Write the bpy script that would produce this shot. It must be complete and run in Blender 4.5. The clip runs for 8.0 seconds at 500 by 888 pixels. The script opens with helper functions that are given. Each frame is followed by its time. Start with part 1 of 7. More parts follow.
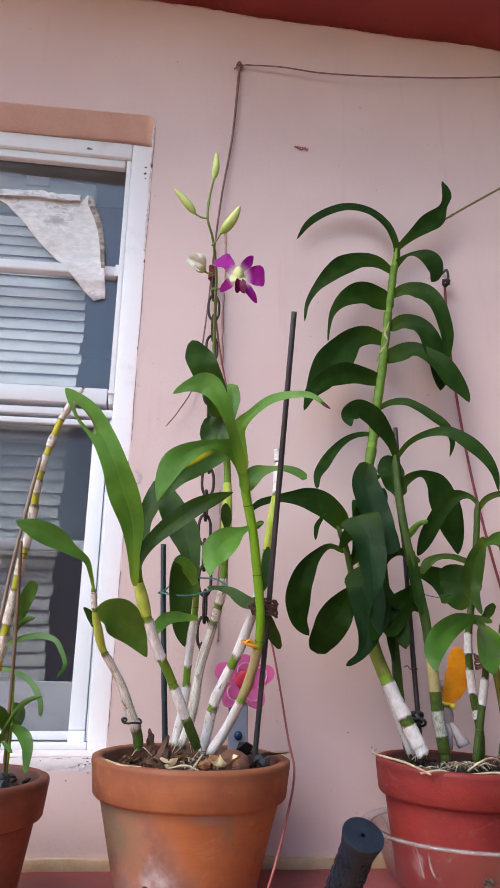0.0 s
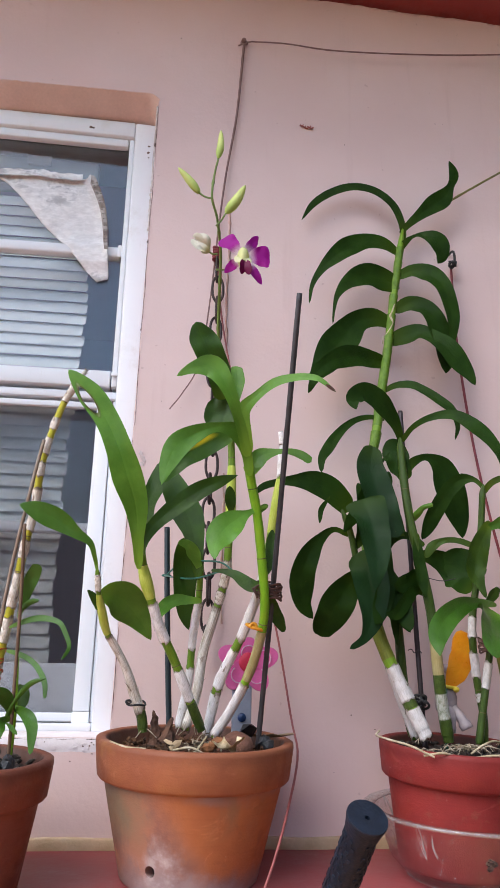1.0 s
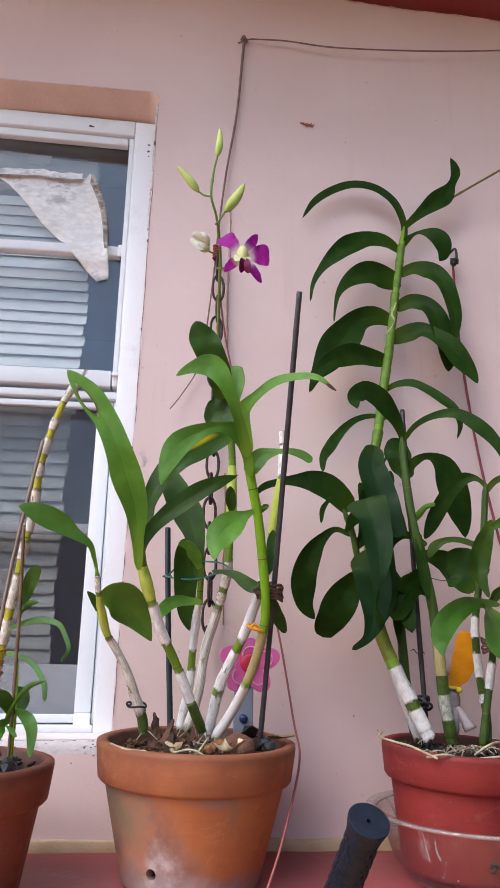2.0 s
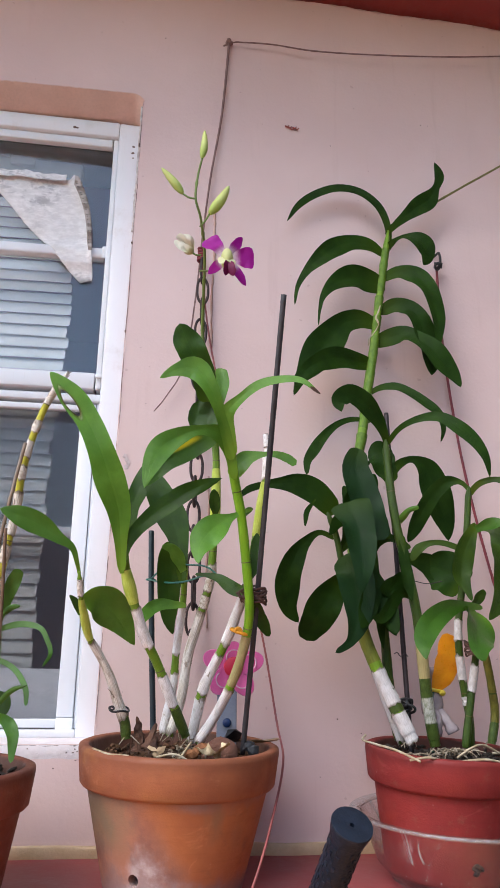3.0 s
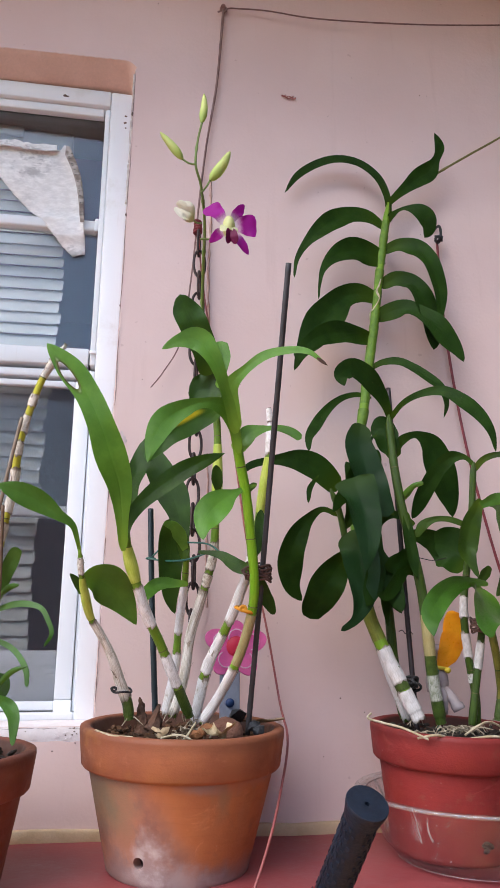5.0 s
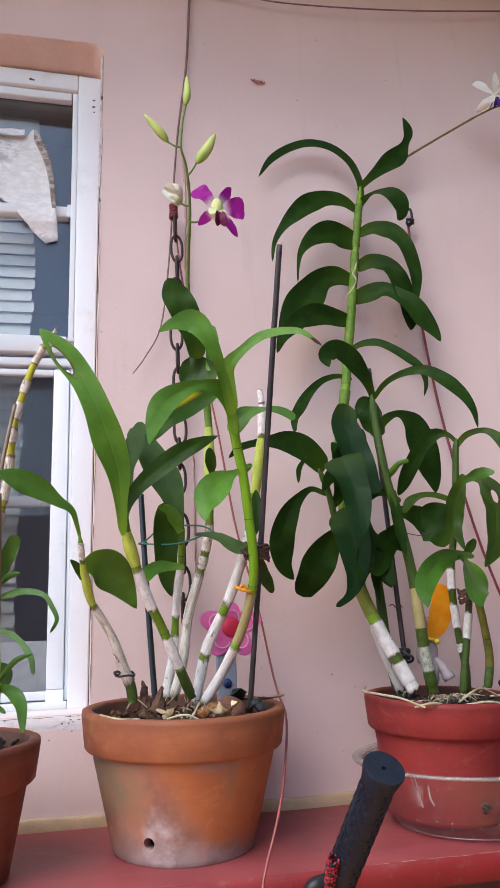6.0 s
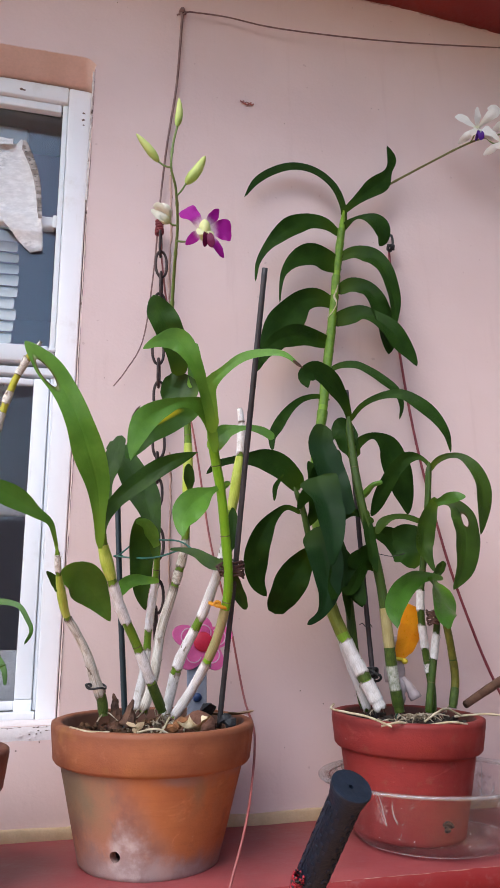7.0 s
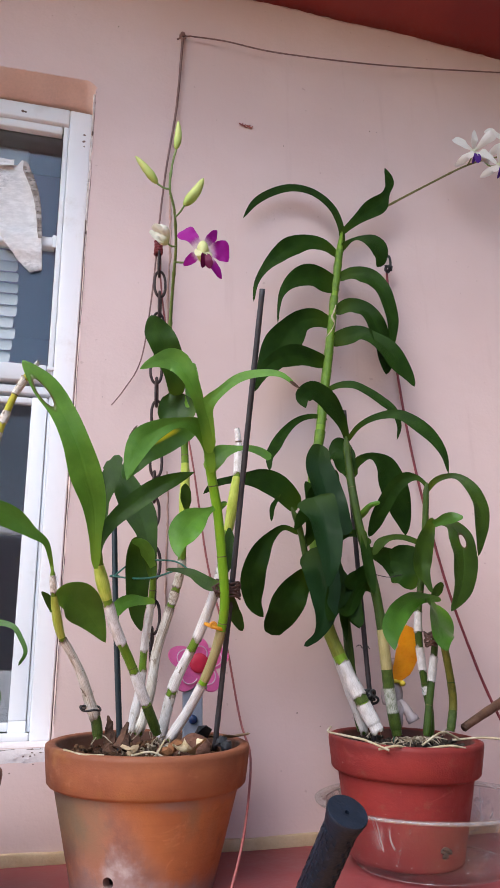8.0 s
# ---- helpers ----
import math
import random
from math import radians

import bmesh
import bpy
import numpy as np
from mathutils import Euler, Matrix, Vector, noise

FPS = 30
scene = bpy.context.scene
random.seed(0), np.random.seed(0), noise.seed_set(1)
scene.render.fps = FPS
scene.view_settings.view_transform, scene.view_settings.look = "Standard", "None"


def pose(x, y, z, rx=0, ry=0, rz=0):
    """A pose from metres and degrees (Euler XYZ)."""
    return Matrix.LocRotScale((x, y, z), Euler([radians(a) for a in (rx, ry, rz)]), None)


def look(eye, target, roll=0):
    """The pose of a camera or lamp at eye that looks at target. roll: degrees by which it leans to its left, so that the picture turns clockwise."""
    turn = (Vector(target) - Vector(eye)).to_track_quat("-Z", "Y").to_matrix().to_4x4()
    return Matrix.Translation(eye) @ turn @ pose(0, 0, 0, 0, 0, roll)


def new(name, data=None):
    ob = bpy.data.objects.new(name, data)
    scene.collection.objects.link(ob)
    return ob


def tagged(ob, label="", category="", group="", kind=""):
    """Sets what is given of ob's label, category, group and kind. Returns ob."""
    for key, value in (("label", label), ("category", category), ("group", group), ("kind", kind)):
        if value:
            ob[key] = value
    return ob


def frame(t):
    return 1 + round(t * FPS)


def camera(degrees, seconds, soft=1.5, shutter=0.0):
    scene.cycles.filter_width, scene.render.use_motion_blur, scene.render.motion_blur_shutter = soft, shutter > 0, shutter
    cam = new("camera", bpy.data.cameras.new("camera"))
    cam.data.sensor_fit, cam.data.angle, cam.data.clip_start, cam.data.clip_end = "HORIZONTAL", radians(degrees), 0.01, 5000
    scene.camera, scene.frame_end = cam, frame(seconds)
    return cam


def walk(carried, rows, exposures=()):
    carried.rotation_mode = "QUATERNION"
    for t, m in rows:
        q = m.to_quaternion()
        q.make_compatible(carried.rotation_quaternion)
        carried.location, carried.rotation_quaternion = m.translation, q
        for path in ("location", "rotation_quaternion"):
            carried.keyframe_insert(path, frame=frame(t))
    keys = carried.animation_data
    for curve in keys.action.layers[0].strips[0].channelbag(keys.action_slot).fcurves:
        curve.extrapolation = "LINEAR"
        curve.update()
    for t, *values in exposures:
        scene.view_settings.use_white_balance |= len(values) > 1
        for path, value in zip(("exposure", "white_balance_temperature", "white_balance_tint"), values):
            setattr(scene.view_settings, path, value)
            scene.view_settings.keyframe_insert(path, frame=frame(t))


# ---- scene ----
cam = camera(36.7, 8.0)
PATH = [
    (0, (0.114, 0.137, 1.166), (0.322, 2.014, 1.823), 0.7),
    (0.5, (0.116, 0.143, 1.167), (0.277, 2.037, 1.79), 1.0),
    (1, (0.112, 0.143, 1.168), (0.316, 2.036, 1.782), 0.9),
    (2.5, (0.119, 0.15, 1.172), (0.309, 2.045, 1.782), 0.7),
    (3, (0.118, 0.15, 1.172), (0.352, 2.037, 1.79), 0.5),
    (3.5, (0.116, 0.145, 1.174), (0.331, 2.031, 1.804), 0.8),
    (4, (0.111, 0.14, 1.179), (0.32, 2.017, 1.836), 0.8),
    (4.5, (0.104, 0.166, 1.172), (0.285, 2.056, 1.798), 1.4),
    (4.7, (0.107, 0.173, 1.17), (0.325, 2.066, 1.776), 1.1),
    (5.8, (0.053, 0.19, 1.158), (0.428, 2.065, 1.698), -2.7),
    (6, (0.046, 0.185, 1.156), (0.449, 2.065, 1.707), -2.8),
    (6.5, (0.039, 0.165, 1.164), (0.486, 2.023, 1.756), -1.9),
    (7, (0.034, 0.171, 1.161), (0.509, 2.026, 1.737), -1.4),
    (7.5, (0.039, 0.169, 1.161), (0.522, 2.013, 1.767), -1.7),
    (8, (0.037, 0.17, 1.164), (0.511, 2.011, 1.785), -1.2),
]
walk(cam, [(t, look(eye, target, roll)) for t, eye, target, roll in PATH], [(0.0, 1.52, 7150, 10), (8.0, 1.52, 7150, 10)])

# ---- light ----
world = bpy.data.worlds.new("sky")
scene.world = world
world.use_nodes = True
wn = world.node_tree.nodes
sky = wn.new("ShaderNodeTexSky")
sky.sky_type = "NISHITA"
sky.sun_disc = False
sky.sun_elevation, sky.sun_rotation = radians(47), radians(223)
sky.dust_density, sky.ozone_density = 1.0, 1.5
haze = wn.new("ShaderNodeHueSaturation")
haze.inputs["Saturation"].default_value = 1.15
world.node_tree.links.new(sky.outputs[0], haze.inputs["Color"])
world.node_tree.links.new(haze.outputs[0], wn["Background"].inputs[0])
wn["Background"].inputs[1].default_value = 0.15
sun = new("sun", bpy.data.lights.new("sun", "SUN"))
sun.data.energy, sun.data.angle, sun.data.color = 0.80, radians(36), (0.91, 0.955, 1.0)
sun.matrix_world = look((-2.8, -3.0, 4.4), (0, 0, 0))


# ---- materials ----
class Nodes:
    """A node material under construction."""

    def __init__(self, name):
        self.m = bpy.data.materials.new(name)
        self.m.use_nodes = True
        self.t = self.m.node_tree
        self.b = self.t.nodes["Principled BSDF"]

    def add(self, kind, **inputs):
        n = self.t.nodes.new("ShaderNode" + kind)
        for k, v in inputs.items():
            self.put(n, k, v)
        return n

    def put(self, n, k, v):
        s = n.inputs[k] if not k.startswith("_") else n.inputs[int(k[1:])]
        if isinstance(v, bpy.types.NodeSocket):
            self.t.links.new(v, s)
        else:
            s.default_value = (*v, 1) if isinstance(v, tuple) and len(v) == 3 and s.type == "RGBA" else v

    def bsdf(self, **kw):
        for k, v in kw.items():
            self.put(self.b, k.replace("_", " "), v)

    def noise(self, scale, detail=4.0, rough=0.55, vector=None, distort=0.0):
        n = self.add("TexNoise", Scale=scale, Detail=detail, Roughness=rough, Distortion=distort)
        if vector is None:
            vector = self.coords()
        self.put(n, "Vector", vector)
        return n.outputs["Fac"]

    def coords(self, which="Object"):
        return self.add("TexCoord").outputs[which]

    def stretch(self, scale, which="Object"):
        n = self.add("Mapping", Vector=self.coords(which))
        n.inputs["Scale"].default_value = scale
        return n.outputs[0]

    def ramp(self, fac, lo, hi, a=0.0, b=1.0):
        n = self.add("MapRange", Value=fac)
        n.interpolation_type = "SMOOTHSTEP"
        for i, v in zip((1, 2, 3, 4), (lo, hi, a, b)):
            n.inputs[i].default_value = v
        return n.outputs[0]

    def math(self, op, a, b=0.0):
        n = self.add("Math")
        n.operation = op
        self.put(n, "_0", a)
        self.put(n, "_1", b)
        return n.outputs[0]

    def mix(self, fac, a, b, blend="MIX"):
        n = self.add("MixRGB", Fac=fac)
        n.blend_type = blend
        self.put(n, "Color1", a)
        self.put(n, "Color2", b)
        return n.outputs[0]

    def bump(self, height, strength, distance=0.002):
        n = self.add("Bump", Height=height, Strength=strength, Distance=distance)
        self.t.links.new(n.outputs[0], self.b.inputs["Normal"])

    def axes(self, which="Object"):
        return self.add("SeparateXYZ", Vector=self.coords(which)).outputs


def surface(name, a, b, scale=30.0, rough=0.6, bump=0.2, fine=300.0, metal=0.0, spec=0.5):
    """Plain material of two blended tones with grain."""
    n = Nodes(name)
    big = n.noise(scale)
    small = n.noise(fine, 3.0)
    col = n.mix(n.ramp(big, 0.35, 0.68), a, b)
    col = n.mix(0.25, col, n.mix(small, (0.25, 0.25, 0.25), (1, 1, 1)), "MULTIPLY")
    n.bsdf(Base_Color=col, Roughness=n.ramp(small, 0.2, 0.8, max(rough - 0.1, 0.05), min(rough + 0.1, 1)), Metallic=metal, Specular_IOR_Level=spec)
    if bump:
        n.bump(small, bump)
    return n.m


def stucco(name):
    n = Nodes(name)
    cloud = n.noise(2.2, 5.0)
    blot = n.noise(9.0, 5.0, 0.65)
    streak = n.noise(5.0, 4.0, 0.6, n.stretch((9.0, 1.0, 0.7)))
    grain = n.noise(190.0, 4.0, 0.6)
    lump = n.noise(26.0, 3.0)
    col = n.mix(n.ramp(cloud, 0.35, 0.7), (0.652, 0.488, 0.466), (0.708, 0.546, 0.526))
    col = n.mix(n.ramp(blot, 0.45, 0.8, 0, 0.35), col, (0.672, 0.500, 0.445))
    col = n.mix(n.ramp(streak, 0.58, 0.85, 0, 0.25), col, (0.50, 0.33, 0.31))
    pits = n.ramp(n.noise(70.0, 2.0, 0.5), 0.73, 0.76, 0, 0.35)
    col = n.mix(pits, col, (0.42, 0.27, 0.25))
    n.bsdf(Base_Color=col, Roughness=0.62, Specular_IOR_Level=0.3)
    n.bump(n.math("ADD", n.math("MULTIPLY", grain, 0.35), lump), 0.26, 0.004)
    return n.m


def paint_white(name, a=(0.75, 0.775, 0.81), grime=0.6):
    n = Nodes(name)
    g = n.noise(14.0, 6.0, 0.7)
    s = n.noise(10.0, 5.0, 0.65, n.stretch((12.0, 12.0, 0.8)))
    col = n.mix(n.ramp(g, 0.55, 0.85, 0, grime), a, (0.55, 0.52, 0.49))
    col = n.mix(n.ramp(s, 0.6, 0.85, 0, grime), col, (0.60, 0.57, 0.55))
    n.bsdf(Base_Color=col, Roughness=0.45)
    n.bump(n.noise(240.0, 3.0), 0.12, 0.001)
    return n.m


def red_floor(name, a, b):
    n = Nodes(name)
    dust = n.noise(12.0, 6.0, 0.7)
    scuff = n.noise(60.0, 5.0, 0.7)
    col = n.mix(n.ramp(dust, 0.3, 0.75), a, b)
    col = n.mix(n.ramp(scuff, 0.55, 0.8, 0, 0.4), col, (0.28, 0.15, 0.15))
    n.bsdf(Base_Color=col, Roughness=n.ramp(dust, 0.2, 0.8, 0.35, 0.6))
    n.bump(n.math("ADD", scuff, n.noise(8.0)), 0.2, 0.003)
    return n.m


def terracotta(name, base, deep, salt=0.0, hole=(0, 0, 0), brim=None):
    """Fired clay; salt: the lime bloom low on the wall and round the drain hole."""
    n = Nodes(name)
    big = n.noise(16.0, 5.0, 0.6)
    mid = n.noise(45.0, 5.0, 0.65)
    fine = n.noise(420.0, 3.0)
    col = n.mix(n.ramp(big, 0.3, 0.7), base, deep)
    col = n.mix(n.ramp(mid, 0.55, 0.8, 0, 0.45), col, (0.27, 0.13, 0.085))
    col = n.mix(n.ramp(n.noise(150.0, 2.0), 0.75, 0.79, 0, 0.4), col, (0.68, 0.52, 0.42))
    rings = n.noise(6.0, 4.0, 0.6, n.stretch((3.0, 3.0, 40.0)))
    col = n.mix(n.ramp(rings, 0.5, 0.75, 0, 0.16), col, tuple(v * 0.55 for v in deep))
    scuff = n.noise(18.0, 7.0, 0.75, distort=0.8)
    col = n.mix(n.ramp(scuff, 0.58, 0.72, 0, 0.45), col, tuple(min(1, v * 1.35 + 0.05) for v in base))
    ax = n.axes()
    if salt:
        # orange clay where the wall stays dry, mauve where it is damp, lime low down and round the drain hole
        d = n.add("VectorMath")
        d.operation = "DISTANCE"
        n.put(d, "_0", n.coords())
        d.inputs[1].default_value = hole
        rag = n.noise(24.0, 5.0, 0.6)
        soft = n.noise(11.0, 4.0, 0.55)
        broad = n.noise(7.0, 3.0, 0.5)
        damp = n.mix(n.ramp(soft, 0.36, 0.62), (0.28, 0.118, 0.085), (0.245, 0.148, 0.135))
        damp = n.mix(n.ramp(n.noise(22.0, 5.0, 0.65, n.stretch((1.0, 1.0, 0.7))), 0.44, 0.62, 0, 0.75), damp, (0.46, 0.185, 0.105))
        # the dry orange face: above a line that falls to the drain side, and away from the foot
        line = n.math("ADD", n.math("ADD", ax[0], n.math("MULTIPLY", ax[2], 0.85)), n.math("MULTIPLY", n.math("SUBTRACT", soft, 0.5), 0.085))
        dry = n.math("MULTIPLY", n.ramp(line, 0.014, 0.066, 0.0, 0.95), n.ramp(n.math("ADD", ax[2], n.math("MULTIPLY", rag, 0.03)), 0.026, 0.052))
        col = n.mix(n.math("SUBTRACT", 0.95, dry), col, damp)
        moss = n.math("MULTIPLY", n.ramp(n.math("ADD", ax[0], n.math("MULTIPLY", rag, -0.07)), -0.125, -0.080, 0.75, 0.0), n.ramp(ax[2], 0.03, 0.085))
        moss = n.math("MAXIMUM", moss, n.math("MULTIPLY", n.ramp(n.noise(9.0, 3.0, 0.5, n.stretch((2.2, 2.2, 0.8))), 0.54, 0.68, 0, 0.45), n.ramp(ax[2], 0.05, 0.10)))
        col = n.mix(moss, col, (0.23, 0.185, 0.115))
        neck = n.math("MULTIPLY", n.ramp(n.math("ADD", ax[2], n.math("MULTIPLY", rag, 0.035)), 0.118, 0.134, 0.0, 0.7), n.ramp(broad, 0.42, 0.58, 0.25, 1.0))
        col = n.mix(neck, col, (0.31, 0.23, 0.22))
        band = n.ramp(n.math("ADD", ax[2], n.math("MULTIPLY", rag, 0.05)), 0.034, 0.058, 0.9, 0.0)
        col = n.mix(n.math("MULTIPLY", band, salt), col, (0.27, 0.195, 0.195))
        flow = n.math("ADD", n.math("ADD", ax[2], n.math("MULTIPLY", ax[0], 0.30)), n.math("MULTIPLY", rag, 0.07))
        spread = n.math("MULTIPLY", n.ramp(flow, 0.046, 0.078, 0.8, 0.0), n.ramp(ax[0], -0.095, -0.03))
        halo = n.ramp(n.math("ADD", d.outputs["Value"], n.math("MULTIPLY", rag, 0.09)), 0.046, 0.090, 0.85, 0.0)
        cloudy = n.ramp(n.noise(40.0, 5.0, 0.6), 0.34, 0.60, 0.35, 1.0)
        col = n.mix(n.math("MULTIPLY", n.math("MAXIMUM", halo, n.math("MULTIPLY", spread, 0.42)), cloudy), col, (0.64, 0.56, 0.56))
    if brim:
        # very dark brown on the inner face, and a browner worn edge along the top
        r = n.math("SQRT", n.math("ADD", n.math("MULTIPLY", ax[0], ax[0]), n.math("MULTIPLY", ax[1], ax[1])))
        wear = n.ramp(n.math("ADD", ax[2], n.math("MULTIPLY", n.noise(30.0, 5.0, 0.7), 0.016)), brim[1] - 0.012, brim[1] + 0.004, 0.0, 0.6)
        col = n.mix(wear, col, tuple(v * 0.62 for v in deep))
        ochre = n.ramp(n.noise(11.0, 3.0, 0.6, n.stretch((1.0, 1.0, 1.6))), 0.54, 0.72, 0, 0.45)
        col = n.mix(ochre, col, (base[0] * 1.12, base[1] * 1.38, base[2] * 0.9))
        inner_tone = n.ramp(n.math("ADD", r, n.math("MULTIPLY", n.noise(40.0, 5.0, 0.7), 0.003)), brim[0] - 0.0135, brim[0] - 0.0105, 0.85, 0.0)
        inner_tone = n.math("MULTIPLY", inner_tone, n.ramp(ax[2], brim[1] - 0.038, brim[1] - 0.034))
        col = n.mix(inner_tone, col, (0.06, 0.030, 0.022))
    n.bsdf(Base_Color=col, Roughness=n.ramp(mid, 0.3, 0.8, 0.55, 0.85), Specular_IOR_Level=0.35)
    n.bump(n.math("ADD", fine, n.math("MULTIPLY", mid, 1.5)), 0.22, 0.0015)
    return n.m


def leaf_mat(name, dark, light, rough=0.34, blotch=False, clear=0.25, spec=0.42, hole=None, wax=0.14):
    """Leathery leaf: pale midrib and fine veins along the blade, a little light passing through."""
    n = Nodes(name)
    uv = n.axes("UV")
    across = n.math("ABSOLUTE", n.math("SUBTRACT", uv[1], 0.5))
    rib = n.ramp(across, 0.0, 0.03, 0.06, 0.0)
    vein = n.noise(3.0, 4.0, 0.65, n.stretch((1.2, 40.0, 1.0), "UV"))
    patch = n.noise(38.0, 4.0, 0.6)
    info = n.add("ObjectInfo").outputs["Random"]
    col = n.mix(n.ramp(patch, 0.3, 0.75), dark, light)
    col = n.mix(n.ramp(vein, 0.4, 0.75, 0, 0.35), col, light)
    col = n.mix(rib, col, tuple(min(1, c * 1.9 + 0.02) for c in light))
    col = n.mix(n.math("MULTIPLY", info, 0.4), col, tuple(c * 0.62 for c in dark))
    young = n.ramp(n.math("ADD", uv[0], n.math("MULTIPLY", patch, 0.12)), 0.04, 0.34, 0.75, 0.0)
    col = n.mix(young, col, tuple(c * k + d for c, k, d in zip(light, (1.7, 1.35, 1.1), (0.014, 0.012, 0.0))))
    speck = n.ramp(n.noise(260.0, 2.0), 0.74, 0.78, 0, 0.3)
    col = n.mix(speck, col, (0.16, 0.14, 0.05))
    if blotch:
        d = n.add("VectorMath")
        d.operation = "DISTANCE"
        n.put(d, "_0", n.coords("UV"))
        d.inputs[1].default_value = (0.40, 0.72, 0)
        col = n.mix(n.ramp(n.math("ADD", d.outputs["Value"], n.math("MULTIPLY", vein, 0.12)), 0.12, 0.28, 0.9, 0.0), col, (0.90, 0.86, 0.05))
    if hole:
        ds = n.math("DIVIDE", n.math("SUBTRACT", uv[0], hole[0]), hole[2])
        dv = n.math("DIVIDE", n.math("SUBTRACT", n.math("MULTIPLY", n.math("SUBTRACT", uv[1], 0.5), 2.0), hole[1]), 2 * hole[3])
        d2 = n.math("ADD", n.math("MULTIPLY", ds, ds), n.math("MULTIPLY", dv, dv))
        col = n.mix(n.ramp(n.math("ADD", d2, n.math("MULTIPLY", patch, 0.8)), 1.6, 2.7, 0.95, 0.0), col, (0.10, 0.055, 0.018))
    n.bsdf(Base_Color=col, Roughness=n.ramp(patch, 0.2, 0.8, rough - 0.03, rough + 0.05), Specular_IOR_Level=spec, Coat_Weight=wax, Coat_Roughness=0.42)
    n.bump(n.math("ADD", n.math("MULTIPLY", vein, 1.0), n.math("ADD", n.math("MULTIPLY", patch, 0.8), n.math("MULTIPLY", n.noise(9.0, 1.0), 1.2))), 0.32, 0.0025)
    tr = n.add("BsdfTranslucent", Color=n.mix(1.0, col, (1.0, 1.0, 0.45), "MULTIPLY"))
    mix = n.add("MixShader", Fac=clear)
    n.put(mix, "_1", n.b.outputs[0])
    n.put(mix, "_2", tr.outputs[0])
    n.t.links.new(mix.outputs[0], n.t.nodes["Material Output"].inputs[0])
    return n.m


def cane_mat(name, a, b, c, rough=0.42):
    """Grooved cane, streaked along its length."""
    n = Nodes(name)
    streak = n.noise(4.0, 4.0, 0.6, n.stretch((0.9, 6.0, 1.0), "UV"))
    patch = n.noise(55.0, 4.0, 0.6)
    groove = n.noise(5.0, 2.0, 0.5, n.stretch((1.2, 14.0, 1.0), "UV"))
    col = n.mix(n.ramp(streak, 0.35, 0.68), a, b)
    col = n.mix(n.ramp(patch, 0.5, 0.78, 0, 0.7), col, c)
    n.bsdf(Base_Color=col, Roughness=rough, Specular_IOR_Level=0.3)
    n.bump(groove, 0.5, 0.0015)
    return n.m


def sheath_mat(name, a, b, c, rough=0.7):
    """Dry papery sheath: fine fibres, brown flecks, torn brown ends."""
    n = Nodes(name)
    uv = n.axes("UV")
    fibre = n.noise(3.0, 6.0, 0.7, n.stretch((1.6, 8.0, 1.0), "UV"))
    line = n.noise(2.5, 4.0, 0.6, n.stretch((1.0, 14.0, 1.0), "UV"))
    patch = n.noise(60.0, 6.0, 0.7)
    col = n.mix(n.ramp(fibre, 0.36, 0.60), a, b)
    col = n.mix(n.ramp(line, 0.58, 0.70, 0, 0.4), col, c)
    col = n.mix(n.ramp(n.noise(3.0, 5.0, 0.7, n.stretch((1.2, 5.0, 1.0), "UV")), 0.56, 0.70, 0, 0.35), col, tuple(0.5 * (v + w) for v, w in zip(a, c)))
    col = n.mix(n.ramp(patch, 0.60, 0.70, 0, 0.6), col, c)
    ends = n.ramp(n.math("ADD", n.math("ABSOLUTE", n.math("SUBTRACT", uv[0], 0.5)), n.math("MULTIPLY", patch, 0.12)), 0.5, 0.56, 0, 0.8)
    col = n.mix(ends, col, tuple(v * 0.6 for v in c))
    n.bsdf(Base_Color=col, Roughness=rough, Specular_IOR_Level=0.3)
    n.bump(n.math("ADD", fibre, n.math("MULTIPLY", patch, 0.6)), 0.45, 0.002)
    return n.m


def petal_mat(name, rim, heart, lo=0.2, hi=0.55):
    n = Nodes(name)
    uv = n.axes("UV")
    vein = n.noise(4.0, 3.0, 0.6, n.stretch((1.2, 22.0, 1.0), "UV"))
    s = n.math("ADD", uv[0], n.math("MULTIPLY", vein, 0.25))
    col = n.mix(n.ramp(s, lo + 0.12, hi + 0.12), heart, rim)
    col = n.mix(n.ramp(vein, 0.45, 0.7, 0, 0.3), col, tuple(c * 0.7 for c in rim))
    n.bsdf(Base_Color=col, Roughness=0.5, Specular_IOR_Level=0.3)
    n.bump(vein, 0.3, 0.001)
    tr = n.add("BsdfTranslucent", Color=col)
    mix = n.add("MixShader", Fac=0.3)
    n.put(mix, "_1", n.b.outputs[0])
    n.put(mix, "_2", tr.outputs[0])
    n.t.links.new(mix.outputs[0], n.t.nodes["Material Output"].inputs[0])
    return n.m


